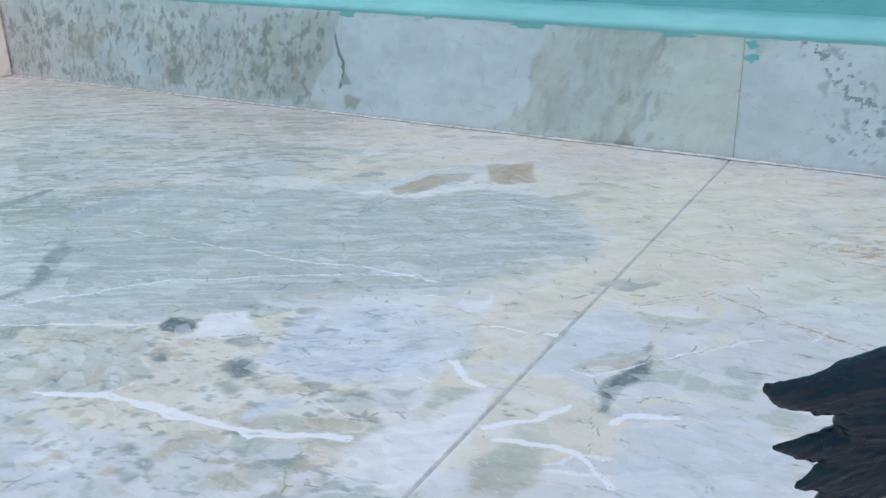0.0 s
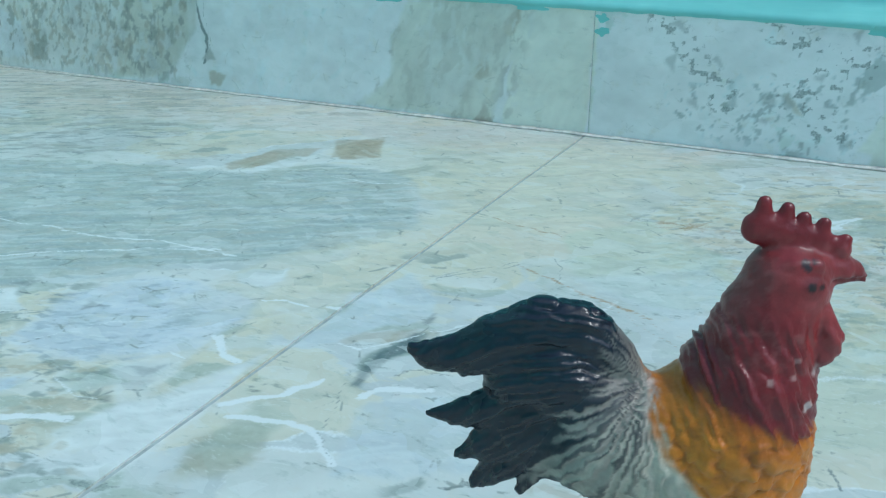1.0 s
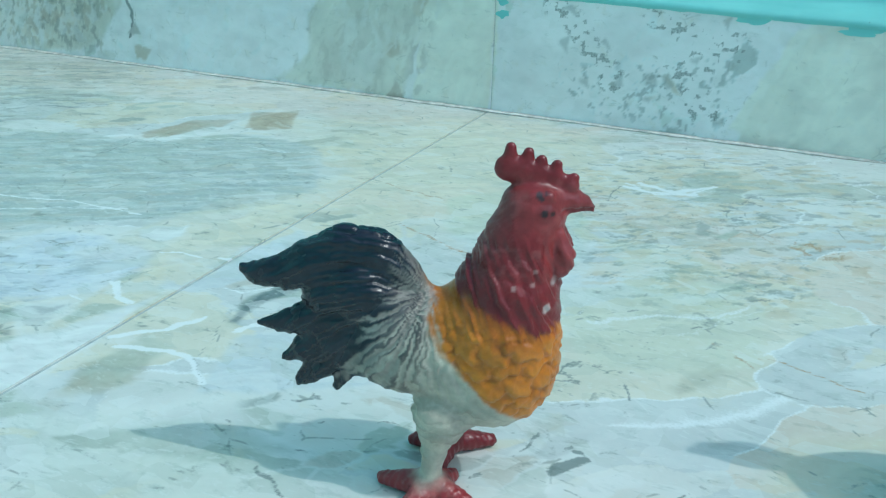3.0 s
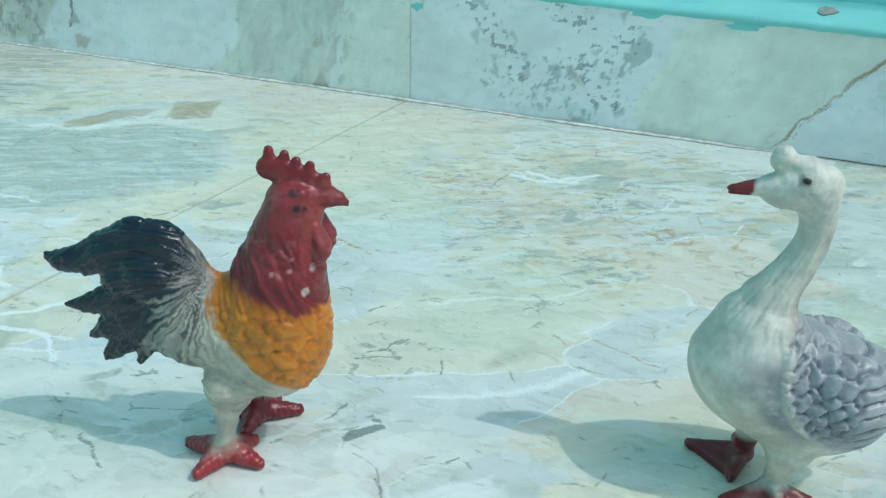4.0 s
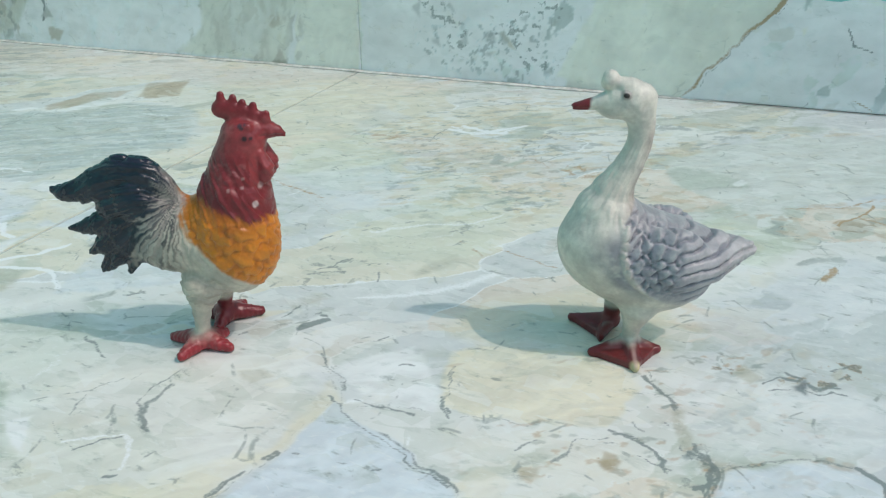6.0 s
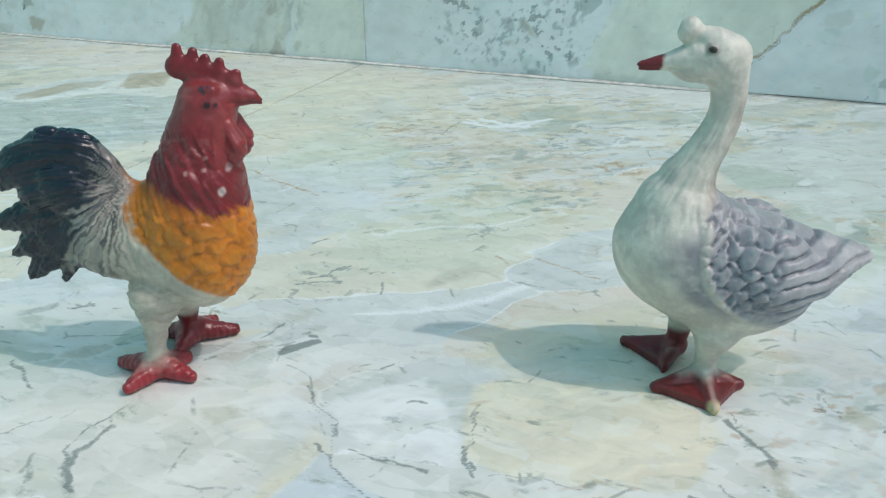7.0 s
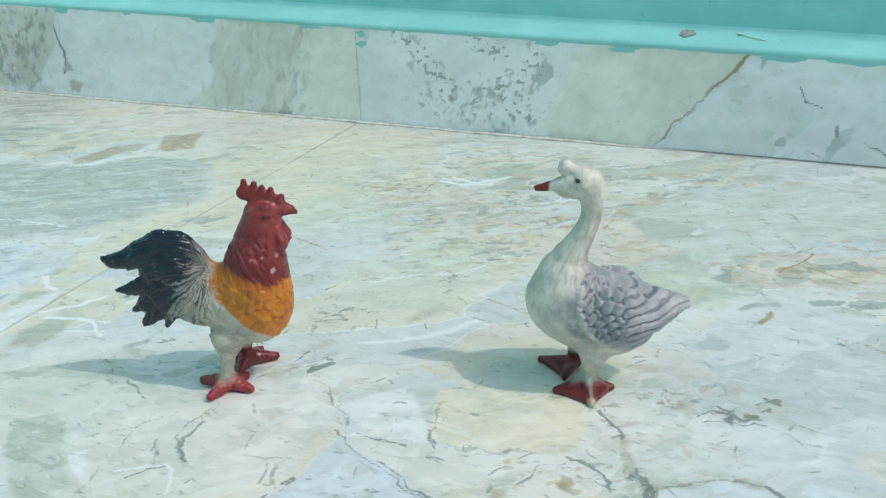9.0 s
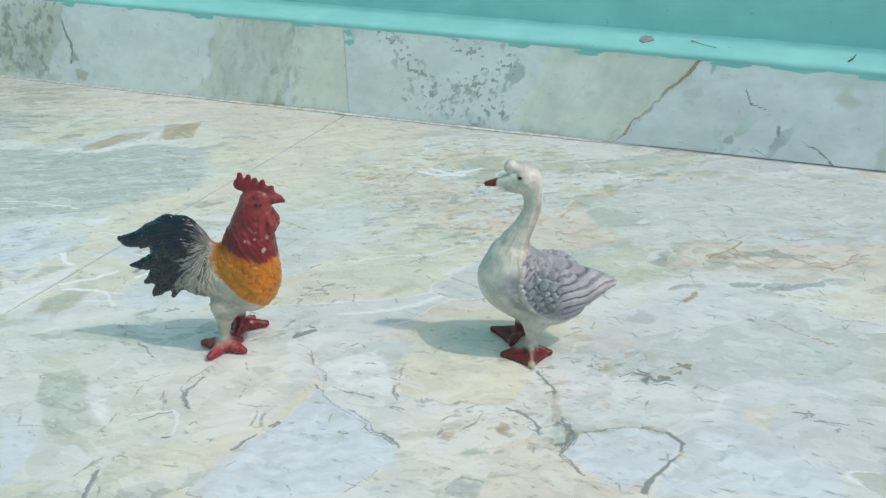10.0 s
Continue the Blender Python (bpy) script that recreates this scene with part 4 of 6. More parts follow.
    ground_slab.patch((0.47, 0.54, 0.54), [(-255, -320), (-242, -259), (-231, -240), (-226, -181), (-173, -158), (-133, -147), (-102, -135), (-61, -107), (-34, -117), (-5, -164), (-25, -201), (-41, -222), (-65, -247), (-88, -276), (-125, -302), (-168, -341)], edge=1.2, strength=0.5)
    ground_slab.bed((0.36, 0.44, 0.44), [(-255, -320), (-242, -259), (-231, -240), (-226, -181), (-173, -158), (-133, -147), (-102, -135), (-61, -107), (-34, -117), (-5, -164), (-25, -201), (-41, -222), (-65, -247), (-88, -276), (-125, -302), (-168, -341)], long=17, tall=3.6, level=0.55, edge=3, strength=0.4)
    ground_slab.bed((0.50, 0.50, 0.42), [(-255, -320), (-242, -259), (-231, -240), (-226, -181), (-173, -158), (-133, -147), (-102, -135), (-61, -107), (-34, -117), (-5, -164), (-25, -201), (-41, -222), (-65, -247), (-88, -276), (-125, -302), (-168, -341)], long=11, tall=2.2, level=0.6, edge=3, strength=0.5)
    ground_slab.bed(WHITE, [(-255, -320), (-242, -259), (-231, -240), (-226, -181), (-173, -158), (-133, -147), (-102, -135), (-61, -107), (-34, -117), (-5, -164), (-25, -201), (-41, -222), (-65, -247), (-88, -276), (-125, -302), (-168, -341)], long=24, tall=2, level=0.62, edge=3, strength=0.35)
    ground_slab.patch(WHITE, [(-96, -280), (-85, -269), (-68, -278), (-76, -287), (-91, -296), (-88, -290)], edge=0.7, strength=1)
    ground_slab.patch(DUSK, [(-102, -291), (-104, -285), (-95, -282), (-90, -286), (-92, -291), (-98, -294)], edge=0.7, strength=1)
    ground_slab.patch(BLUISH, [(-57, -293), (-66, -263), (-58, -243), (-38, -239), (-15, -243), (-8, -252), (-11, -274), (-26, -290), (-42, -295)], edge=1.5, strength=0.5)
    ground_slab.patch(WHITE, [(-34, -229), (-23, -217), (-18, -225), (-20, -234), (-29, -234)], edge=0.6, strength=1)
    ground_slab.patch(WHITE, [(-8, -313), (-4, -300), (5, -291), (8, -270), (9, -262), (11, -281), (13, -304), (14, -321), (3, -323)], edge=1, strength=0.9)
    ground_slab.patch(DUSK, [(-66, -302), (-64, -295), (-56, -294), (-54, -303)], edge=0.8, strength=0.7)
    ground_slab.patch(DUSK, [(-85, -308), (-84, -303), (-79, -306)], edge=0.7, strength=0.7)
    ground_slab.patch(SAGE, [(-60, -310), (-59, -306), (-49, -307), (-52, -310)], edge=1, strength=0.8)
    ground_slab.patch(DUSK, [(-170, -315), (-169, -295), (-187, -274), (-200, -256), (-187, -260), (-168, -283), (-163, -295)], edge=1, strength=0.65)
    ground_slab.patch(DUSK, [(-276, -265), (-274, -240), (-273, -224), (-274, -208), (-264, -229), (-264, -246)], edge=0.8, strength=0.75)
    ground_slab.patch(SLATE, [(-231, -240), (-234, -208), (-228, -183), (-218, -188), (-218, -214), (-219, -242)], edge=1, strength=0.8)
    ground_slab.patch(SLATE, [(-195, -214), (-195, -201), (-188, -200), (-190, -212)], edge=0.8, strength=0.8)
    ground_slab.patch(WHITE, [(-119, -144), (-106, -139), (-98, -106), (-108, -106), (-112, -130)], edge=0.6, strength=1)
    ground_slab.patch(TAN, [(-124, -131), (-124, -102), (-111, -102), (-113, -128)], edge=0.8, strength=0.7)
    ground_slab.patch(TAN, [(-104, -80), (-88, -58), (-71, -91), (-85, -102)], edge=0.8, strength=0.8)
    ground_slab.patch(ICE, [(13, -259), (9, -229), (14, -204), (31, -216), (35, -227), (24, -242), (20, -253)], edge=1, strength=0.8)
    ground_slab.patch(ICE, [(45, -274), (73, -251), (81, -260), (87, -279), (53, -300), (47, -283)], edge=1.5, strength=0.8)
    ground_slab.patch(BUTTER, [(-6, -165), (-14, -65), (4, -21), (37, -38), (59, -128), (40, -152), (6, -144)], edge=4, strength=0.6)
    ground_slab.patch(BUTTER, [(-16, -234), (-10, -187), (4, -190), (7, -239), (3, -261), (-9, -257)], edge=2, strength=0.6)
    ground_slab.patch(DUSK, [(37, -268), (35, -254), (36, -238), (40, -236), (41, -243), (39, -255), (39, -268)], edge=0.8, strength=0.95)
    ground_slab.patch(DUSK, [(33, -230), (35, -225), (36, -232)], edge=0.6, strength=0.9)
    ground_slab.patch(TAN, [(31, -247), (32, -237), (35, -236), (33, -248)], edge=1, strength=0.5)
    ground_slab.patch(OLIVE, [(22, -311), (27, -303), (37, -302), (34, -311), (26, -316)], edge=1.5, strength=0.7)
    ground_slab.patch(OLIVE, [(-47, -339), (-42, -331), (-38, -333), (-44, -340)], edge=1, strength=0.7)
    ground_slab.patch(OLIVE, [(-29, -342), (-23, -333), (-12, -332), (-18, -340)], edge=1.5, strength=0.7)
    ground_slab.patch(BLUISH, [(-42, -316), (-38, -304), (-33, -307), (-37, -318)], edge=1, strength=0.8)
    ground_slab.patch(SAGE, [(-25, -303), (-20, -293), (-12, -292), (-19, -304)], edge=1, strength=0.8)
    ground_slab.patch(DUSK, [(-18, -289), (-10, -282), (-12, -289)], edge=0.7, strength=0.7)
    ground_slab.patch(DUSK, [(-55, -345), (-52, -341), (-55, -340)], edge=0.7, strength=0.6)
    ground_slab.patch(DUSK, [(-45, -347), (-43, -343), (-42, -346)], edge=0.7, strength=0.6)
    ground_slab.patch(DUSK, [(-44, -352), (-42, -348), (-42, -352)], edge=0.7, strength=0.6)
    ground_slab.patch(DUSK, [(-93, -348), (-92, -344), (-89, -349)], edge=0.7, strength=0.6)
    ground_slab.patch(DUSK, [(-10, -305), (-10, -302), (-8, -303)], edge=0.7, strength=0.6)
    ground_slab.patch(DUSK, [(-96, -303), (-95, -298), (-91, -303)], edge=0.7, strength=0.6)
    ground_slab.patch(DUSK, [(-84, -328), (-85, -323), (-82, -326)], edge=0.7, strength=0.6)
    ground_slab.patch(DUSK, [(-138, -315), (-134, -307), (-130, -312)], edge=0.7, strength=0.6)
    ground_slab.patch(DUSK, [(-55, -271), (-50, -265), (-56, -264)], edge=0.7, strength=0.6)
    ground_slab.patch(DUSK, [(-90, -269), (-82, -262), (-82, -267)], edge=0.7, strength=0.6)
    ground_slab.vein(0, [(-78, -286), (-68, -278)], wide=0.86, strength=0.81)
    ground_slab.vein(0, [(-93, -297), (-84, -291)], wide=0.65, strength=0.81)
    ground_slab.vein(0, [(-81, -270), (-76, -269)], wide=0.72, strength=0.81)
    ground_slab.vein(0, [(-52, -291), (-50, -286)], wide=0.72, strength=0.72)
    ground_slab.vein(0, [(-310, -177), (-296, -168)], wide=0.79, strength=0.81)
    ground_slab.vein(0, [(-297, -163), (-292, -156), (-286, -150), (-274, -155)], wide=0.94, strength=0.9)
    ground_slab.vein(0, [(-303, -134), (-281, -119)], wide=0.5, strength=0.81)
    ground_slab.vein(0, [(-116, -169), (-117, -158), (-118, -145)], wide=0.72, strength=0.85)
    ground_slab.vein(0, [(23, -202), (32, -191), (42, -180)], wide=0.45, strength=0.77)
    ground_slab.vein(0, [(67, -204), (75, -206), (83, -209)], wide=0.45, strength=0.72)
    ground_slab.vein(0, [(-159, -208), (-146, -197), (-128, -185)], wide=0.58, strength=0.63)
    ground_slab.vein(0, [(-132, -269), (-136, -247), (-139, -227), (-147, -210)], wide=0.86, strength=0.54)
    ground_slab.vein(0, [(-70, -259), (-50, -236)], wide=0.45, strength=0.54)
    ground_slab.vein(0, [(-502, -75), (-490, -64)], wide=0.86, strength=0.72)
    ground_slab.vein(0, [(-359, -134), (-347, -109)], wide=0.72, strength=0.54)
    ground_slab.vein(0, [(-311, -108), (-289, -106)], wide=0.65, strength=0.54)
    ground_slab.vein(1, [(-98, -337), (-78, -327), (-56, -326), (-40, -322), (-31, -321), (-11, -311)], wide=0.81, strength=1)
    ground_slab.vein(1, [(-11, -266), (-4, -269), (6, -272)], wide=0.93, strength=1)
    ground_slab.vein(1, [(-14, -241), (-7, -239), (0, -239)], wide=0.68, strength=1)
    ground_slab.vein(1, [(4, -236), (8, -235)], wide=0.62, strength=0.9)
    ground_slab.vein(1, [(-130, -266), (-104, -247), (-76, -227), (-51, -216)], wide=0.56, strength=0.9)
    ground_slab.vein(1, [(-128, -228), (-93, -226), (-77, -219), (-43, -218)], wide=0.68, strength=0.95)
    ground_slab.vein(1, [(-159, -309), (-145, -287), (-130, -266)], wide=0.56, strength=0.9)
    ground_slab.vein(1, [(-195, -237), (-157, -232), (-133, -230)], wide=0.56, strength=0.9)
    ground_slab.vein(1, [(-146, -318), (-127, -307), (-106, -293)], wide=0.62, strength=0.8)
    ground_slab.vein(1, [(-138, -297), (-143, -277), (-138, -269)], wide=0.5, strength=0.8)
    ground_slab.vein(1, [(-212, -242), (-212, -225), (-212, -206)], wide=0.5, strength=0.8)
    ground_slab.vein(1, [(42, -271), (46, -265), (55, -262)], wide=0.93, strength=1)
    ground_slab.vein(1, [(15, -291), (20, -285), (26, -278), (29, -269)], wide=0.99, strength=1)
    ground_slab.vein(1, [(20, -294), (30, -290), (40, -287), (51, -296)], wide=1.24, strength=0.95)
    ground_slab.vein(1, [(22, -252), (30, -252), (39, -237), (50, -222), (63, -208)], wide=0.74, strength=0.8)
    ground_slab.vein(1, [(-74, -127), (-52, -125), (-36, -120)], wide=0.5, strength=0.9)
    ground_slab.vein(1, [(-52, -288), (-41, -271), (-24, -257)], wide=0.5, strength=0.7)
    ground_slab.vein(1, [(-16, -278), (-8, -279)], wide=0.56, strength=0.8)
    ground_slab.vein(1, [(-30, -299), (-18, -305), (-12, -304)], wide=0.56, strength=0.7)
    ground_slab.vein(2, [(9, -139), (28, -145), (45, -149)], wide=0.45, strength=0.85)
    ground_slab.vein(2, [(42, -180), (67, -190), (84, -198)], wide=0.45, strength=0.85)
    ground_slab.vein(2, [(-55, -275), (-57, -257), (-51, -241)], wide=0.64, strength=0.5)
    ground_slab.vein(2, [(58, -114), (68, -123), (79, -109)], wide=0.96, strength=0.6)
    ground_slab.patch(ICE, [(60, -182), (96, -153), (114, -183), (110, -204), (84, -194)], edge=2.5, strength=0.5)
    ground_slab.patch(ROSE, [(71, -132), (95, -109), (124, -108), (167, -126), (172, -161), (154, -161), (133, -139), (91, -138)], edge=3, strength=0.35)
    ground_slab.patch(LEAF, [(106, -157), (138, -153), (160, -179), (154, -199), (130, -196)], edge=3, strength=0.4)
    ground_slab.patch(GREEN, [(137, -136), (136, -123), (141, -126), (142, -136)], edge=0.7, strength=0.7)
    ground_slab.patch(SAGE, [(145, -136), (149, -125), (152, -128), (149, -137)], edge=0.7, strength=0.8)
    ground_slab.patch(SAGE, [(117, -72), (133, -59), (131, -78), (124, -84)], edge=0.7, strength=0.7)
    ground_slab.patch(SAGE, [(126, -98), (141, -82), (148, -92), (132, -100)], edge=0.7, strength=0.7)
    ground_slab.patch(OLIVE, [(251, -267), (254, -263), (258, -268), (256, -271)], edge=0.7, strength=0.7)
    ground_slab.patch(DUSK, [(265, -269), (268, -265), (268, -272), (266, -271)], edge=0.7, strength=0.9)
    ground_slab.patch(OLIVE, [(275, -261), (277, -256), (278, -258), (277, -263)], edge=0.7, strength=0.7)
    ground_slab.patch(TAN, [(228, -317), (230, -314), (233, -314), (233, -318), (230, -319)], edge=0.7, strength=0.9)
    ground_slab.patch(TAN, [(213, -326), (216, -325), (216, -327), (214, -328)], edge=0.7, strength=0.8)
    ground_slab.patch(OLIVE, [(241, -292), (243, -291), (247, -297), (248, -302), (247, -305), (244, -299)], edge=0.7, strength=0.7)
    ground_slab.patch(SAGE, [(247, -310), (249, -306), (250, -311), (249, -314)], edge=0.7, strength=0.7)
    ground_slab.patch(BUTTER, [(201, -333), (204, -328), (212, -329), (212, -335), (205, -338)], edge=0.7, strength=0.5)
    ground_slab.patch(OLIVE, [(133, -315), (138, -311), (144, -313), (139, -319)], edge=0.7, strength=0.5)
    ground_slab.vein(0, [(78, -129), (85, -127)], wide=0.86, strength=0.77)
    ground_slab.vein(0, [(99, -136), (111, -129)], wide=0.72, strength=0.77)
    ground_slab.vein(0, [(100, -117), (107, -120)], wide=0.86, strength=0.72)
    ground_slab.vein(0, [(93, -73), (107, -87)], wide=0.58, strength=0.72)
    ground_slab.vein(0, [(148, -175), (152, -170), (156, -167)], wide=0.65, strength=0.72)
    ground_slab.vein(0, [(131, -211), (134, -208)], wide=0.72, strength=0.81)
    ground_slab.vein(0, [(150, -213), (152, -210)], wide=0.86, strength=0.81)
    ground_slab.vein(0, [(112, -241), (116, -236)], wide=0.72, strength=0.77)
    ground_slab.vein(0, [(131, -169), (132, -166)], wide=0.72, strength=0.72)
    ground_slab.vein(0, [(163, -201), (166, -197)], wide=0.65, strength=0.77)
    ground_slab.vein(0, [(139, -226), (141, -224)], wide=0.65, strength=0.72)
    ground_slab.vein(0, [(260, -273), (265, -271)], wide=0.79, strength=0.81)
    ground_slab.vein(0, [(268, -270), (271, -271), (275, -269), (278, -270)], wide=0.58, strength=0.85)
    ground_slab.vein(0, [(277, -262), (279, -259)], wide=0.65, strength=0.77)
    ground_slab.vein(0, [(248, -304), (251, -307), (254, -310), (254, -315)], wide=0.94, strength=0.81)
    ground_slab.vein(0, [(155, -293), (162, -289)], wide=0.45, strength=0.63)
    ground_slab.vein(0, [(172, -298), (175, -296)], wide=0.72, strength=0.81)
    ground_slab.vein(0, [(162, -312), (161, -308)], wide=0.5, strength=0.72)
    ground_slab.vein(0, [(154, -306), (158, -309), (161, -313)], wide=0.72, strength=0.63)
    ground_slab.vein(0, [(187, -305), (191, -312)], wide=0.72, strength=0.81)
    ground_slab.vein(0, [(186, -298), (185, -293)], wide=0.58, strength=0.72)
    ground_slab.vein(0, [(209, -319), (212, -315), (213, -314)], wide=0.79, strength=0.77)
    ground_slab.vein(0, [(218, -321), (220, -316)], wide=0.65, strength=0.77)
    ground_slab.vein(0, [(232, -299), (236, -300)], wide=0.65, strength=0.72)
    ground_slab.vein(0, [(227, -308), (231, -308)], wide=0.65, strength=0.72)
    ground_slab.vein(0, [(174, -335), (177, -335)], wide=0.65, strength=0.72)
    ground_slab.vein(0, [(184, -336), (186, -335)], wide=0.79, strength=0.81)
    ground_slab.vein(0, [(164, -337), (165, -337)], wide=0.79, strength=0.72)
    ground_slab.vein(2, [(70, -124), (82, -119), (99, -114)], wide=1.28, strength=0.6)
    ground_slab.vein(2, [(66, -191), (87, -200), (114, -211)], wide=0.48, strength=0.6)
    ground_slab.vein(2, [(163, -222), (169, -227)], wide=0.96, strength=0.7)
    ground_slab.vein(1, [(100, -92), (115, -100), (127, -93), (133, -77)], wide=0.87, strength=0.9)
    ground_slab.vein(1, [(141, -220), (151, -215), (157, -203), (168, -190)], wide=0.74, strength=0.6)


def lay_skirt_second(skirt_slab):
    skirt_slab.patch((0.61, 0.59, 0.52), [(-670, 1), (-647, 67), (-299, 71), (-317, 8)], edge=20, strength=0.6)
    skirt_slab.patch((0.76, 0.76, 0.68), [(-142, 2), (-123, 20), (-114, 50), (-108, 64), (-77, 63), (-70, 2)], edge=1.5, strength=0.9)
    skirt_slab.patch((0.86, 0.86, 0.77), [(-70, 2), (-56, 41), (-49, 62), (-1, 63), (-2, 0), (-48, -1)], edge=2, strength=0.9)
    skirt_slab.patch((0.81, 0.84, 0.86), [(-96, 42), (-77, 46), (-68, 25), (-79, 4), (-97, 7)], edge=2, strength=0.6)
    skirt_slab.patch((0.86, 0.86, 0.86), [(-55, -1), (-55, 12), (-50, 26), (-43, 36), (-47, 20), (-48, -1)], edge=0.8, strength=0.8)
    skirt_slab.patch((0.86, 0.86, 0.86), [(-134, 16), (-123, 30), (-116, 40), (-119, 24), (-132, 11)], edge=0.8, strength=0.7)
    skirt_slab.patch(TAN, [(-67, 33), (-57, 32), (-58, 25), (-65, 26)], edge=0.7, strength=0.9)
    skirt_slab.patch((0.33, 0.27, 0.20), [(-75, -1), (-64, 6), (-59, 12), (-53, -1)], edge=0.7, strength=0.9)
    skirt_slab.patch(TAN, [(-51, 47), (-49, 56), (-39, 66), (-40, 58), (-44, 48)], edge=1, strength=0.7)
    skirt_slab.patch(OLIVE, [(-559, 32), (-541, 42), (-518, 43), (-527, 24), (-547, 21)], edge=1.5, strength=0.8)
    skirt_slab.patch((0.61, 0.61, 0.54), [(-317, 7), (-303, 36), (-287, 67), (-261, 68), (-268, 38), (-295, 9)], edge=2, strength=0.8)
    skirt_slab.patch((0.73, 0.77, 0.81), [(-525, 15), (-505, 39), (-474, 49), (-443, 37), (-442, 9), (-491, 8)], edge=2, strength=0.8)
    skirt_slab.patch(TAN, [(-260, 12), (-245, 11), (-250, 5), (-259, 6)], edge=0.8, strength=0.7)
    skirt_slab.patch((0.25, 0.27, 0.23), [(-623, 48), (-611, 61), (-606, 50)], edge=0.8, strength=0.65)
    skirt_slab.patch((0.25, 0.27, 0.23), [(-585, 52), (-563, 59), (-562, 48), (-578, 47)], edge=0.8, strength=0.65)
    skirt_slab.patch((0.25, 0.27, 0.23), [(-422, 45), (-414, 48), (-414, 41), (-422, 39)], edge=0.8, strength=0.65)
    skirt_slab.patch((0.25, 0.27, 0.23), [(-437, 7), (-428, 32), (-416, 30), (-418, 9)], edge=0.8, strength=0.65)
    skirt_slab.patch((0.25, 0.27, 0.23), [(-390, 38), (-382, 48), (-382, 32)], edge=0.8, strength=0.65)
    skirt_slab.patch((0.25, 0.27, 0.23), [(-333, 50), (-324, 58), (-320, 50), (-328, 47)], edge=0.8, strength=0.65)
    skirt_slab.patch((0.25, 0.27, 0.23), [(-341, 36), (-329, 41), (-327, 36)], edge=0.8, strength=0.65)
    skirt_slab.patch((0.25, 0.27, 0.23), [(-351, 22), (-345, 27), (-337, 23)], edge=0.8, strength=0.65)
    skirt_slab.patch((0.25, 0.27, 0.23), [(-319, 10), (-312, 24), (-306, 11)], edge=0.8, strength=0.65)
    skirt_slab.patch((0.25, 0.27, 0.23), [(-296, 33), (-290, 42), (-286, 30), (-291, 26)], edge=0.8, strength=0.65)
    skirt_slab.patch((0.25, 0.27, 0.23), [(-372, 16), (-365, 17), (-369, 15)], edge=0.8, strength=0.65)
    skirt_slab.patch((0.25, 0.27, 0.23), [(-264, 20), (-259, 28), (-254, 19)], edge=0.8, strength=0.65)
    skirt_slab.vein(0, [(-260, 65), (-259, 54), (-257, 39), (-259, 28)], wide=0.58, strength=0.72)
    skirt_slab.bed((0.28, 0.29, 0.26), [(-670, 1), (-647, 67), (-265, 68), (-285, 6)], long=6, tall=4, level=0.6, edge=6, strength=0.7, turn=1.2)
    skirt_slab.bed((0.72, 0.73, 0.72), [(-670, 1), (-647, 67), (-265, 68), (-285, 6)], long=9, tall=6, level=0.58, edge=6, strength=0.6, turn=1.2)
    skirt_slab.bed((0.42, 0.38, 0.30), [(-670, 1), (-647, 67), (-265, 68), (-285, 6)], long=7, tall=5, level=0.62, edge=6, strength=0.6, turn=1.2)
    skirt_slab.bed((0.46, 0.45, 0.38), [(-142, 2), (-108, 64), (-34, 64), (-45, -2)], long=9, tall=4, level=0.58, edge=6, strength=0.55, turn=1.2)
    skirt_slab.bed((0.80, 0.81, 0.80), [(-142, 2), (-108, 64), (-34, 64), (-45, -2)], long=9, tall=4, level=0.62, edge=6, strength=0.6, turn=1.2)
    skirt_slab.bed((0.86, 0.88, 0.90), [(-256, 1), (-251, 68), (-113, 64), (-134, 2)], long=14, tall=6, level=0.58, edge=6, strength=0.5, turn=1.2)
    skirt_slab.patch((0.83, 0.83, 0.73), [(126, 7), (139, 34), (151, 56), (164, 59), (241, 58), (222, 32), (192, -2)], edge=1.5, strength=0.9)
    skirt_slab.patch((0.71, 0.71, 0.63), [(-143, 5), (-122, 21), (-116, 45), (-103, 59), (-41, 64), (-54, 4)], edge=1.5, strength=0.6)
    skirt_slab.patch((0.33, 0.36, 0.35), [(82, 29), (87, 30), (89, 24), (84, 22)], edge=0.8, strength=0.6)
    skirt_slab.patch((0.33, 0.36, 0.35), [(90, 30), (96, 32), (97, 24), (93, 22)], edge=0.8, strength=0.6)
    skirt_slab.patch((0.33, 0.36, 0.35), [(35, 41), (42, 45), (40, 35)], edge=0.8, strength=0.6)
    skirt_slab.patch((0.33, 0.36, 0.35), [(48, 22), (52, 26), (54, 19)], edge=0.8, strength=0.6)
    skirt_slab.patch((0.33, 0.36, 0.35), [(65, 21), (70, 26), (72, 20)], edge=0.8, strength=0.6)
    skirt_slab.patch((0.33, 0.36, 0.35), [(115, 58), (121, 61), (119, 53)], edge=0.8, strength=0.6)
    skirt_slab.patch((0.33, 0.36, 0.35), [(103, 38), (108, 39), (106, 35)], edge=0.8, strength=0.6)
    skirt_slab.patch((0.33, 0.36, 0.35), [(82, 15), (89, 18), (87, 14)], edge=0.8, strength=0.6)
    skirt_slab.patch((0.33, 0.36, 0.35), [(120, 11), (124, 13), (123, 8)], edge=0.8, strength=0.6)
    skirt_slab.patch((0.33, 0.36, 0.35), [(59, 43), (62, 45), (64, 40)], edge=0.8, strength=0.6)
    skirt_slab.patch((0.33, 0.36, 0.35), [(36, 57), (41, 61), (46, 55)], edge=0.8, strength=0.6)


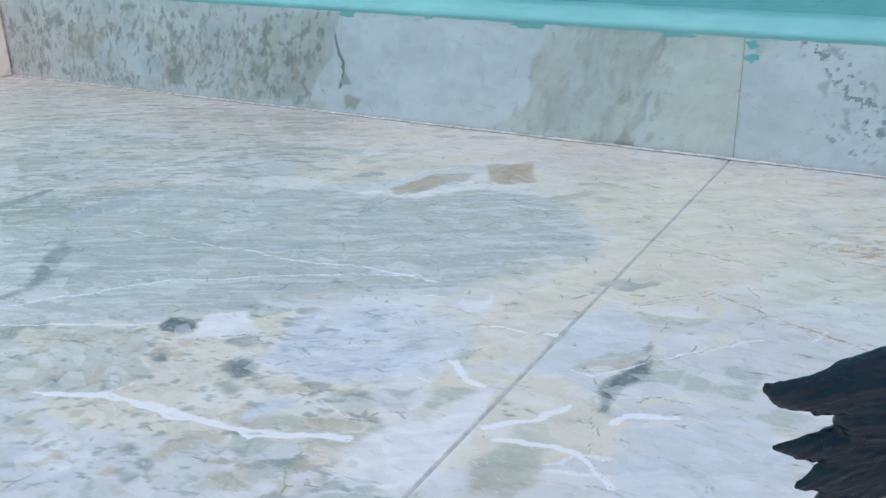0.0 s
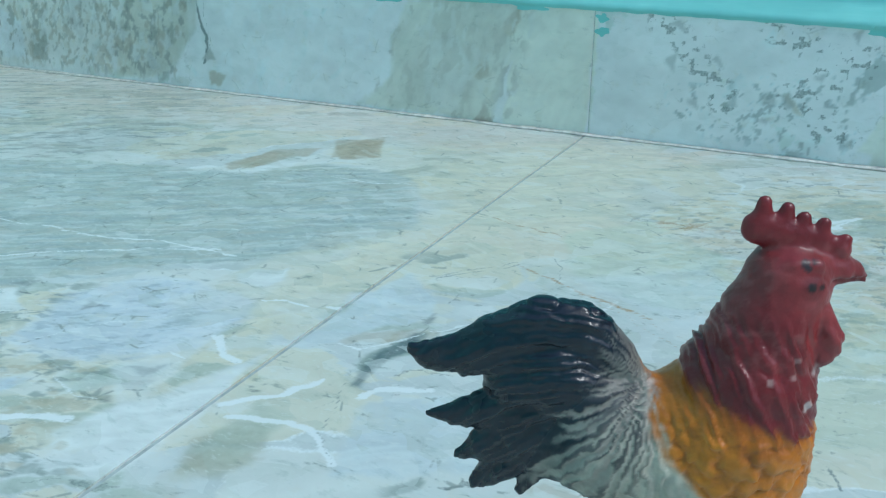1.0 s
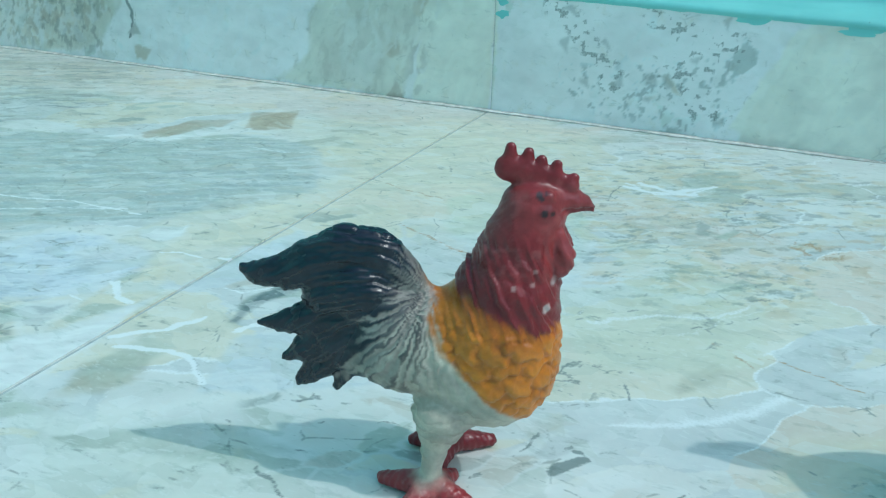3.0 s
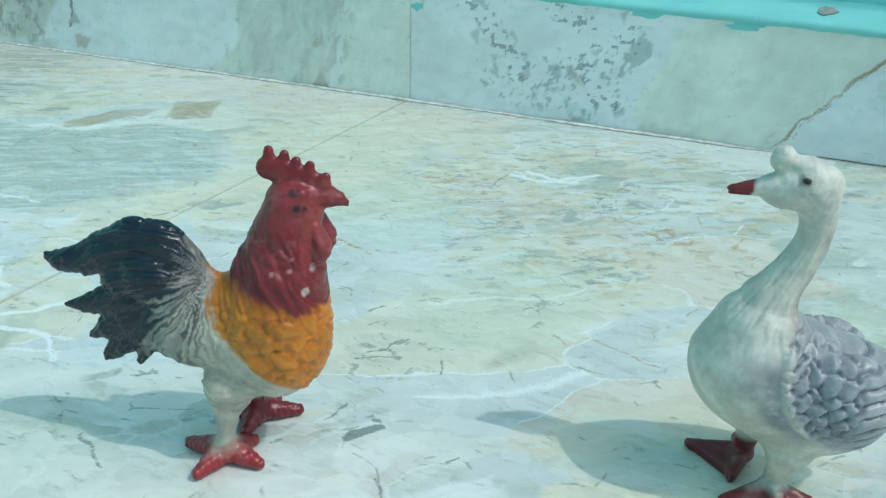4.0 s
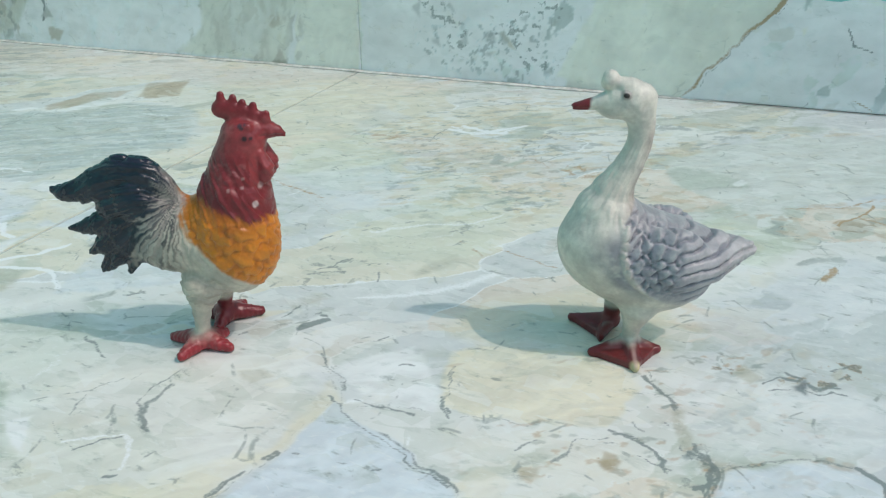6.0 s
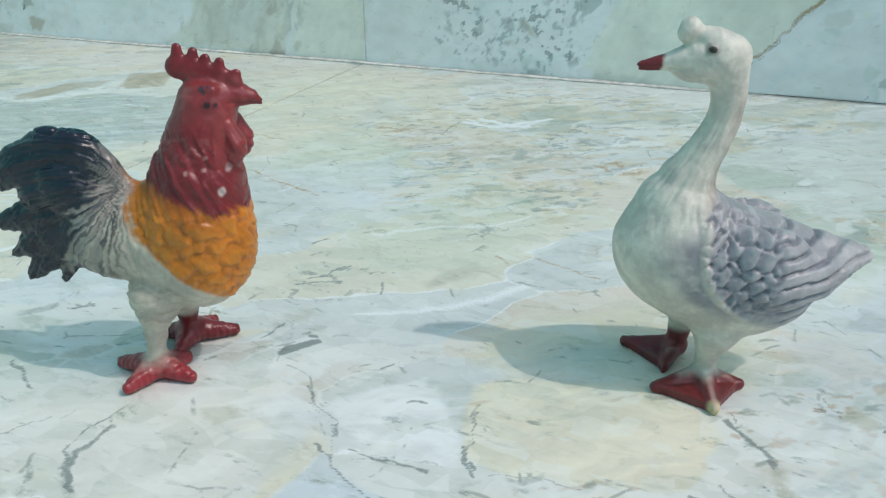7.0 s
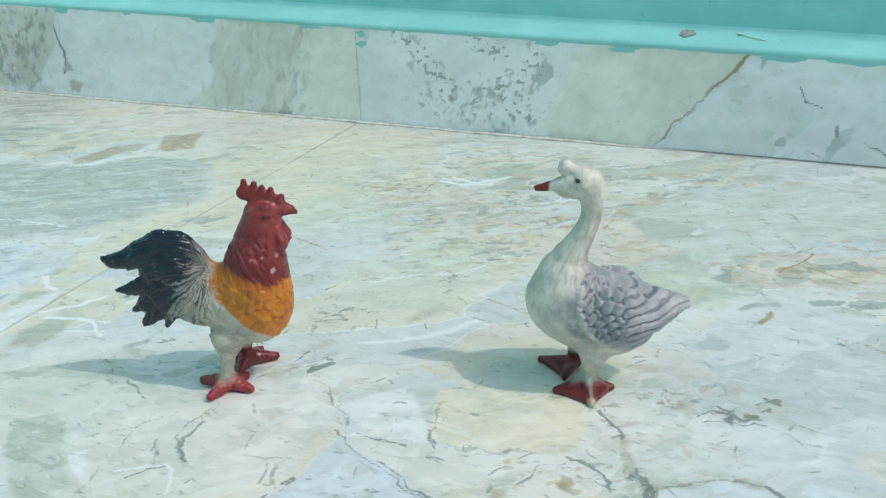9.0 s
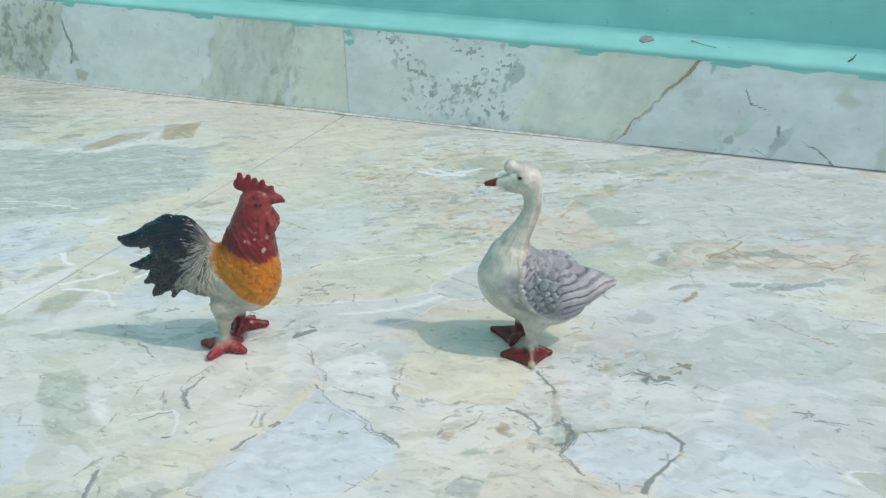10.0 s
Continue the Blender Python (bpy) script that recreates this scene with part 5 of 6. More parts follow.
# ---- the two painted figures: each one closed mesh ----
def ball(p, centre, radii, tilt=0.0):
    """Signed closeness to an ellipsoid, in millimetres; tilt: degrees by which its front is raised."""
    q = p - np.array(centre)
    c, s = math.cos(radians(tilt)), math.sin(radians(tilt))
    q = np.stack([q[..., 0] * c + q[..., 2] * s, q[..., 1], -q[..., 0] * s + q[..., 2] * c], -1)
    r = np.array(radii)
    k0 = np.linalg.norm(q / r, axis=-1)
    k1 = np.linalg.norm(q / (r * r), axis=-1)
    return k0 * (k0 - 1) / np.maximum(k1, 1e-6)


def limb(p, points, flat=1.0, side=0.0):
    """A chain of tapered rods through (x, y, z, radius) points; flat above 1 thins it sideways about y = side."""
    q = p.copy()
    q[..., 1] = (q[..., 1] - side) * flat + side
    best = np.full(p.shape[:-1], 1e9)
    for a, b in zip(points, points[1:]):
        a, b = np.array(a, float), np.array(b, float)
        d = b[:3] - a[:3]
        t = np.clip(((q - a[:3]) @ d) / (d @ d), 0, 1)
        best = np.minimum(best, np.linalg.norm(q - a[:3] - t[..., None] * d, axis=-1) - (a[3] + t * (b[3] - a[3])))
    return best / max(1.0, flat ** 0.5)


def melt(a, b, k):
    h = np.clip(0.5 + 0.5 * (b - a) / k, 0, 1)
    return b * (1 - h) + a * h - k * h * (1 - h)


def surface(field, lo, hi, step):
    """A closed quad mesh at the field's zero level (surface nets)."""
    n = [int((b - a) / step) + 1 for a, b in zip(lo, hi)]
    axes = [a + step * np.arange(k) for a, k in zip(lo, n)]
    d = np.empty(n)
    for i in range(0, n[0], 24):
        d[i:i + 24] = field(np.stack(np.meshgrid(axes[0][i:i + 24], axes[1], axes[2], indexing="ij"), -1))
    neg = d < 0
    cells = [k - 1 for k in n]
    total, count = np.zeros(cells + [3]), np.zeros(cells)
    corner = [(i, j, k) for i in (0, 1) for j in (0, 1) for k in (0, 1)]
    cut = lambda a, c: a[c[0]:c[0] + cells[0], c[1]:c[1] + cells[1], c[2]:c[2] + cells[2]]
    for c in corner:
        for ax in range(3):
            if c[ax]:
                continue
            e = list(c)
            e[ax] = 1
            da, db = cut(d, c), cut(d, e)
            cross = (da < 0) != (db < 0)
            t = np.where(cross, da / np.where(cross, da - db, 1), 0)
            for k in range(3):
                total[..., k] += cross * (c[k] + (t if k == ax else 0))
            count += cross
    live = count > 0
    index = -np.ones(cells, int)
    index[live] = np.arange(live.sum())
    where = np.argwhere(live)
    co = (where + total[live] / count[live][:, None]) * step + np.array(lo)
    quads = []
    for ax in range(3):
        o1, o2 = [k for k in range(3) if k != ax]
        sl = [slice(0, n[k] - 1) for k in range(3)]
        a, b = neg[:-1 if ax == 0 else None, :-1 if ax == 1 else None, :-1 if ax == 2 else None], None
        up = [slice(1, None) if k == ax else slice(None) for k in range(3)]
        b = neg[tuple(up)]
        hits = np.argwhere(a != b)
        ok = (hits[:, o1] > 0) & (hits[:, o2] > 0) & (hits[:, o1] < n[o1] - 1) & (hits[:, o2] < n[o2] - 1)
        hits = hits[ok]
        inner = a[tuple(hits.T)]
        ring = []
        for s1, s2 in ((1, 1), (0, 1), (0, 0), (1, 0)):
            h = hits.copy()
            h[:, o1] -= s1
            h[:, o2] -= s2
            ring.append(index[tuple(h.T)])
        ring = np.stack(ring, -1)
        flip = inner if ax != 1 else ~inner
        ring[~flip] = ring[~flip][:, ::-1]
        quads.append(ring)
    return co, np.vstack(quads)


def normals(co, quads):
    a, b, c, d = (co[quads[:, i]] for i in range(4))
    f = np.cross(c - a, d - b)
    out = np.zeros_like(co)
    for i in range(4):
        np.add.at(out, quads[:, i], f)
    return out / np.maximum(np.linalg.norm(out, axis=1, keepdims=True), 1e-9)


def blend(a, b, k):
    return a * (1 - k[:, None]) + np.array(b) * k[:, None]


def scales(u, v, wide, tall):
    """Overlapping rounded feathers: 0 in the grooves, 1 on the lips; v runs towards the tips."""
    row = np.floor(v / tall)
    f = v / tall - row
    x = (u / wide + 0.5 * (row % 2)) % 1 - 0.5
    tip = np.clip(1 - np.hypot(x * 1.75, np.maximum(0, f - 0.15) * 0.95), 0, 1)
    return smooth(0.0, 0.35, tip) * (0.4 + 0.6 * f)


def below(s, z, points):
    """How far a side-on place lies under a line through (s, z) points."""
    xs, zs = zip(*points)
    return np.interp(s, xs, zs) - z


def rooster_field(p):
    body = melt(ball(p, (14.4, 1, 30.6), (12.4, 10.6, 14.2)), ball(p, (0.5, 1, 32.4), (12.0, 8.4, 9.6), 18), 5)
    neck = limb(p, [(16.0, 1, 38.5, 10.3), (16.7, 1, 43.5, 9.2), (17.7, 1, 48.6, 7.6), (18.5, 1, 53, 6.5), (20.0, 1.3, 58, 5.5)], 0.95, 1)
    d = melt(body, neck, 3)
    d = melt(d, ball(p, (20.6, 1.4, 59.2), (5.3, 4.7, 4.9)), 1.5)
    d = melt(d, limb(p, [(23.8, 1.6, 60.4, 2.9), (26.6, 1.9, 60.3, 2.2), (28.6, 2.2, 59.8, 1.5), (30.2, 2.5, 58.9, 0.7)]), 0.8)
    comb = limb(p, [(15.6, 1, 65.8, 2.3), (17.6, 1, 65.3, 2.4), (21.5, 1, 64.6, 2.0), (25.8, 1.3, 63.4, 1.4)], 1.5, 1)
    for tip in ((15.9, 69.4, 15.8, 66.5), (18.9, 68.6, 18.3, 65.6), (21.1, 67.4, 20.7, 64.6), (23.7, 66.7, 23.2, 64.4), (26.6, 64.5, 26.2, 63.4)):
        comb = melt(comb, limb(p, [(tip[2], 1, tip[3], 1.5), (tip[0], 1, tip[1] - 0.1, 0.95)], 1.3, 1), 0.45)
    d = melt(d, comb, 0.8)
    for side in (-1, 1):
        mid = 1.4
        d = melt(d, limb(p, [(24.4, mid + side * 2.6, 55.2, 1.5), (25.6, mid + side * 2.7, 51.6, 2.2), (25.3, mid + side * 2.8, 49.4, 2.0)]), 0.25)
        d = melt(d, ball(p, (20.6, mid + side * 3.2, 56.6), (3.4, 1.9, 4.4), -10), 1.2)
        d = melt(d, limb(p, [(20.0, mid + side * 3.7, 61.9, 1.0), (22.6, mid + side * 3.6, 62.1, 0.9)]), 0.9)
        d = melt(d, limb(p, [(22.0, mid + side * 4.2, 59.6, 0.75), (22.1, mid + side * 4.2, 59.6, 0.75)]), 0.4)
    d = melt(d, limb(p, [(21.6, 1.2, 56.5, 3.2), (20.6, 1, 46, 4.2)]), 2.0)
    # tail plumes: sickle feathers that arch over, shorter ones below
    plumes = [[(1.0, 1, 39.5, 3.6), (-2.4, 1, 45.6, 4.0), (-6.6, 1, 48.8, 4.8), (-12, 1, 48.9, 5.2), (-18, 1, 46.2, 4.7), (-23, 1, 44.6, 3.3), (-28, 1, 44.2, 2.4), (-30.4, 1, 45.0, 1.1)],
              [(-3, 1, 38, 6), (-10, 1, 42.5, 6.5), (-15, 1, 41.5, 5), (-17.6, 1, 40.5, 2.6)],
              [(-6, 1, 37, 6), (-14, 1, 37, 5), (-19.6, 1, 35.5, 3.5), (-24.6, 1, 34.5, 1.9), (-28.4, 1, 34.2, 0.6)],
              [(-5, 1, 34, 6), (-14, 1, 32.5, 5), (-19.6, 1, 29.6, 3.0), (-23.6, 1, 27.6, 1.0)],
              [(-5, 1, 32, 6), (-13, 1, 29.5, 4.5), (-17.6, 1, 26, 2.8), (-21.0, 1, 22.6, 1.2)],
              [(-4, 1, 31, 5.5), (-10, 1, 28.5, 4), (-12.6, 1, 25.4, 2.4), (-14.0, 1, 22.2, 1.1)]]
    tail = None
    for i, chain in enumerate(plumes):
        one = limb(p, chain, (1.6, 1.35, 1.7, 1.75, 1.9, 2.1)[i], 1)
        tail = one if tail is None else melt(tail, one, 0.45)
    d = melt(d, tail, 2.5)
    # thighs, legs and star-shaped feet
    d = melt(d, limb(p, [(6.0, -2.5, 19.5, 5.6), (4.9, -2.8, 13, 2.9), (4.4, -2.8, 8.5, 2.05), (4.0, -2.4, 4, 2.1)]), 2.0)
    d = melt(d, limb(p, [(8.0, 7, 19, 5.6), (7.0, 10, 12, 3.2), (6.4, 11.6, 7, 2.1), (6.2, 12.4, 3.5, 2.1)]), 2.5)
    for hub, toes in (((3.8, -2.0), ((11.4, -4.6), (-0.2, -9.2), (-5.4, 1.0), (8.0, 3.2))), ((6.2, 12.8), ((15.2, 15.8), (5.4, 6.0), (-0.8, 14.4), (9.0, 20.0)))):
        for x, y in toes:
            d = melt(d, limb(p, [(hub[0], hub[1], 3.2, 2.7), ((hub[0] + x) / 2, (hub[1] + y) / 2, 2.3, 2.2), (x, y, 1.5, 1.35)]), 1.3)
    return np.maximum(d, 0.0 - p[..., 2])


def paint_rooster(co):
    """Relief in millimetres, paint and roughness at the points of the rooster."""
    s, y, z = co.T
    n1 = fbm(s / 3 + 40, z / 3 + y / 4, 301)
    n2 = fbm(s / 1.2 + 40, z / 1.2 + y / 1.5, 311)
    red, orange, cream, black, grey, foot = (0.205, 0.020, 0.024), (0.60, 0.195, 0.012), (0.56, 0.52, 0.43), (0.012, 0.021, 0.034), (0.20, 0.19, 0.185), (0.30, 0.028, 0.036)
    throat = below(s, z, ((0, 50), (7.9, 46.0), (11, 44.2), (14.5, 42.2), (17.2, 41.0), (21.5, 39.2), (25.5, 38.4), (28, 37.6)))       # above it, red
    bib = below(z, s, ((0, 36), (18, 22), (23, 18), (25.5, 15), (28, 12), (31, 9), (34, 6.2), (38, 4.6), (42, 4), (46, 3)))     # in front of it, orange
    dark = s - np.interp(z, (22, 28, 33, 37, 41.5, 46, 50, 56), (-11.5, -11.5, -9.6, -7.6, -3.6, -0.6, 0, 1))            # behind it, the black tail
    # feathers sweep out from the saddle: a line's number and the way along it
    r, turn = np.hypot(s - 3, z - 43), np.arctan2(z - 43, 3 - s)
    lines = turn * 9 + (n1 - 0.5) * 1.6
    streak = np.clip((fbm(lines * 0.62 + 70, r / 12 + 30 + y / 14, 321, 2) - 0.5) * 5.5, -1, 1)
    fine = np.clip((fbm(lines * 1.5 + 20, r / 10 + 50 + y / 14, 326, 2) - 0.5) * 5.0, -1, 1)
    barb = 0.5 * np.sin(lines * 5.2 + 5 * n1) + 0.3 * streak + 0.4 * fine
    # down on the thigh lies in wrinkled bands
    band = np.clip((fbm(s / 6 + 15, (z + 0.25 * s) / 1.3 + 3 * n1 + 60, 323, 3) - 0.5) * 4.5, -1, 1)
    paint = np.tile(np.array(cream), (len(co), 1)) * (0.84 + 0.32 * n1)[:, None]
    flank = smooth(0, 3, bib) * smooth(21, 26, z + (n1 - 0.5) * 6)
    paint = blend(paint, (0.055, 0.06, 0.065), smooth(-0.05, 0.3, barb) * smooth(18, 8, dark) * flank * 0.92)
    paint = blend(paint, (0.36, 0.32, 0.26), smooth(0.15, 0.8, band) * smooth(32, 26, z) * smooth(6, 10, z) * 0.45)
    paint = blend(paint, grey, smooth(11, 1.5, dark + 2.5 * fine) * smooth(20, 25, z) * 0.65)
    paint = blend(paint, black, smooth(2.2, -1.2, dark + (n2 - 0.5) * 2 - barb * 3.4))
    paint = blend(paint, (0.30, 0.28, 0.25), smooth(0.3, 0.8, fine) * smooth(0, 2, dark + 4.2) * smooth(3, 1, dark) * smooth(40, 45, z) * 0.55)
    paint = blend(paint, orange, smooth(1.1, -0.9, bib + (n1 - 0.5) * 3 - 0.5 * streak) * (z > 12) * (s > 0))
    sweep = (s * 0.9 + z * 0.42) * 4.4 + (n1 - 0.5) * 5
    plume = scales(np.arctan2(y - 1, s - 6) * 14 + 5 * n1, -z + 5 * n1, 4.3, 3.6)
    gold = smooth(0.0, -1.5, bib) * (z > 14)
    # Groove shade and lip highlight of the breast feathers, put into the colour.
    paint = blend(paint, (0.36, 0.105, 0.010), smooth(0.32, 0.05, plume) * gold * smooth(41, 38, z) * 0.38)
    paint = blend(paint, (0.66, 0.29, 0.035), smooth(0.55, 0.9, plume) * gold * smooth(41, 38, z) * 0.4)
    strand = np.sin(sweep) * 0.2 + (fbm(sweep / 2.6 + 20, (z - s * 0.5) / 8 + 10, 331, 3) - 0.5) * 3.0
    paint = blend(paint, (0.33, 0.075, 0.012), smooth(-6.5, 0.6, -throat + (n1 - 0.5) * 4 + 2.0 * strand) * (s > 3) * smooth(25, 15, s) * 0.8)
    paint = blend(paint, red, smooth(-0.9, 0.9, -throat + (n1 - 0.5) * 2 + 1.1 * strand) * (s > 2) * smooth(-1.0, 1.5, s - 6.5 + (z - 43) * 0.3 + (n1 - .5) * 2))
    paint = blend(paint, (0.36, 0.10, 0.10), smooth(0.56, 0.74, n2) * smooth(46, 52, z) * smooth(66, 63, z) * (s > 12) * 0.5)
    paint = blend(paint, (0.31, 0.048, 0.050), smooth(53, 57, z + (n1 - 0.5) * 4) * smooth(65, 63, z) * (s > 17) * 0.6)
    # Shade between the hackle strands, put into the colour.
    paint = blend(paint, (0.15, 0.014, 0.018), smooth(0.2, 0.8, -strand) * smooth(38, 42, z) * smooth(54, 50, z) * (throat < 0) * (s > 8) * 0.55)
    shin = smooth(7.0, 3.8, z + (n1 - 0.5) * 3)
    paint = blend(paint, foot, shin)
    paint = blend(paint, (0.46, 0.20, 0.18), smooth(0.55, 0.75, n2) * shin * smooth(2.2, 4, z) * 0.6)
    paint = blend(paint, (0.20, 0.018, 0.024), smooth(3, 6, y) * smooth(10.5, 8, z))
    # eyes, a dark scratch above, and worn white specks
    for cx, cz, rad, tone, k in ((22.0, 59.5, 2.1, (0.11, 0.016, 0.018), 0.45), (21.9, 59.6, 0.85, (0.015, 0.012, 0.012), 0.95), (23.3, 59.5, 0.5, (0.02, 0.015, 0.015), 0.85), (20.9, 62.5, 0.7, (0.03, 0.03, 0.035), 0.9), (21.3, 61.9, 0.6, (0.03, 0.03, 0.035), 0.9), (22.0, 62.7, 0.45, (0.03, 0.03, 0.035), 0.85),
                               (24.4, 47.6, 0.62, (0.78, 0.75, 0.70), 0.95), (23.3, 43.4, 0.7, (0.66, 0.55, 0.52), 0.85), (17.5, 47.6, 0.6, (0.5, 0.30, 0.28), 0.7), (21.0, 50.2, 0.5, (0.5, 0.30, 0.28), 0.6),
                               (20.6, 48.0, 0.55, (0.5, 0.30, 0.28), 0.7)):
        tall = 1.7 if cz < 49 and cx > 23 else 1.0
        paint = blend(paint, tone, smooth(1.0, 0.55, np.hypot(s - cx, (z - cz) / tall) / rad) * (y < 1) * k)
    paint = blend(paint, (0.33, 0.050, 0.052), smooth(4.6, 3, np.hypot(s - 25.6, (z - 51.4) * 0.8)) * 0.8 * (s > 22.5))
    # relief: barbs of the tail follow its arch
    tailness = smooth(1, -4, dark)
    top = np.interp(r, (4, 17, 25, 33), (1.66, 2.36, 2.72, 3.02))
    bow = np.mod(np.arctan2(z - 40, s - 2) + math.tau, math.tau)
    bow = (bow - top) / (4.0 - top)
    relief = tailness * (0.35 + 0.65 * smooth(-30, -16, s)) * (0.45 * (np.abs(np.sin(bow * 26 + 2 * n1)) ** 0.7 - 0.6) + 0.28 * (np.abs(np.sin(bow * 71 + 5 * n1)) - 0.5) + 0.7 * (fbm(bow * 26 + 20, r / 10, 341, 3) - 0.5))
    hackles = smooth(36, 40, z) * smooth(57, 52, z) * (1 - tailness) * smooth(4, 8, s)
    relief += hackles * 0.42 * np.clip(strand, -0.8, 1)
    relief -= smooth(0.45, 0.12, np.abs(z - 59.4 + (s - 25) * 0.1)) * smooth(24.4, 25.4, s) * 0.35 * (z > 57)
    relief += smooth(0.5, -1.5, bib) * smooth(42, 38, z) * (z > 14) * (0.65 * (plume - 0.5) + 0.5 * (n2 - 0.5))
    mid = (1 - tailness) * smooth(0, 1.5, bib) * smooth(8, 12, z) * smooth(46, 43, z)
    relief += mid * (0.26 * band * smooth(29, 23, z) + 0.36 * barb * smooth(22, 27, z))
    relief += smooth(5, 3, z) * 0.15 * np.sin(s * 3.1) * np.sin(y * 3.3)
    relief += (n2 - 0.5) * 0.26
    rough = np.where(tailness > 0.5, 0.24, 0.34) + (n1 - 0.5) * 0.15
    rough = np.where(mid > 0.5, 0.55, rough)
    return relief, paint, rough


def web(p, a, b, c):
    """A thin rounded skin between three points on the ground."""
    q, mid = p[..., :2], (a + b + c) / 3
    d = np.abs(p[..., 2] - 1.0) - 0.35
    for u, v in ((a, b), (b, c), (c, a)):
        n = np.array([v[1] - u[1], u[0] - v[0]])
        n = n / np.linalg.norm(n)
        n = n if (mid - u) @ n < 0 else -n
        d = np.maximum(d, (q - u) @ n + 0.6)
    return d - 0.7


def goose_field(p):
    d = melt(ball(p, (7.2, 0, 27.6), (14.8, 12.6, 12.6), 6), ball(p, (-3.0, 0, 23.6), (14.4, 12.0, 12.2), -14), 6)
    d = melt(d, limb(p, [(-9, 0, 27.2, 7.8), (-16.5, 0, 28.2, 4.8), (-22, 0, 28.6, 2.9), (-25.0, 0, 28.9, 1.3)]), 3)
    neck = limb(p, [(12.4, 0, 32, 9.4), (12.0, 0, 38.4, 7.0), (10.5, 0, 43.6, 5.0), (8.3, 0, 47.4, 4.1), (6.2, 0, 51.4, 3.4), (4.7, 0, 55.4, 3.05), (4.1, 0, 59.4, 3.15), (4.7, 0, 63.6, 3.6)])
    d = melt(d, neck, 6.5)
    d = melt(d, ball(p, (7.0, 0, 67.2), (5.9, 4.6, 4.6), -6), 2.0)
    d = melt(d, ball(p, (10.4, 0, 65.4), (4.6, 3.4, 2.8), -8), 1.5)
    d = melt(d, limb(p, [(11.5, 0, 67.0, 2.8), (16.2, 0, 66.2, 1.55), (20.6, 0, 65.5, 0.85)], 0.8), 1.2)
    d = melt(d, ball(p, (12.4, 0, 71.8), (2.2, 2.3, 2.5)), 0.7)
    d = melt(d, ball(p, (8.6, 0, 71.0), (3.0, 2.6, 1.7)), 1.0)
    for side in (-1, 1):
        # folded wing: rounded shoulder with a step in front, tapering to the tail
        d = melt(d, ball(p, (-2.6, side * 7.6, 27.2), (11.4, 5.6, 9.6), -12), 0.6)
        d = melt(d, limb(p, [(-5, side * 8.0, 26.0, 5.8), (-14, side * 5.2, 26.6, 4.9), (-20.5, side * 2.2, 27.8, 3.0), (-25.4, side * 0.6, 28.6, 1.2)]), 1.2)
        d = melt(d, limb(p, [(8.8, side * 4.05, 69.2, 0.75), (8.9, side * 4.05, 69.2, 0.75)]), 0.4)
    d = melt(d, limb(p, [(2.2, 5.0, 13, 4.6), (3.0, 4.4, 8, 2.5), (3.3, 3.6, 3, 2.0)]), 2.5)
    d = melt(d, limb(p, [(5.5, -6, 13, 4.6), (6.6, -7.2, 8, 2.6), (7, -7.6, 3, 2.0)]), 2.5)
    # webbed feet: toes with a skin between them
    for hub, toes in (((3.3, 3.6), ((13.4, 7.6), (3.0, 14.6), (-3.8, 5.4))), ((7, -7.6), ((17.5, -10.9), (10.4, -0.6), (6.4, -15)))):
        tips = [np.array(t) for t in toes]
        for t in tips:
            d = melt(d, limb(p, [(hub[0], hub[1], 2.6, 2.2), (t[0], t[1], 1.2, 1.15)]), 1.0)
        for a, b in zip(tips, tips[1:]):
            d = melt(d, web(p, np.array(hub), a, b), 1.0)
    return np.maximum(d, 0.0 - p[..., 2])


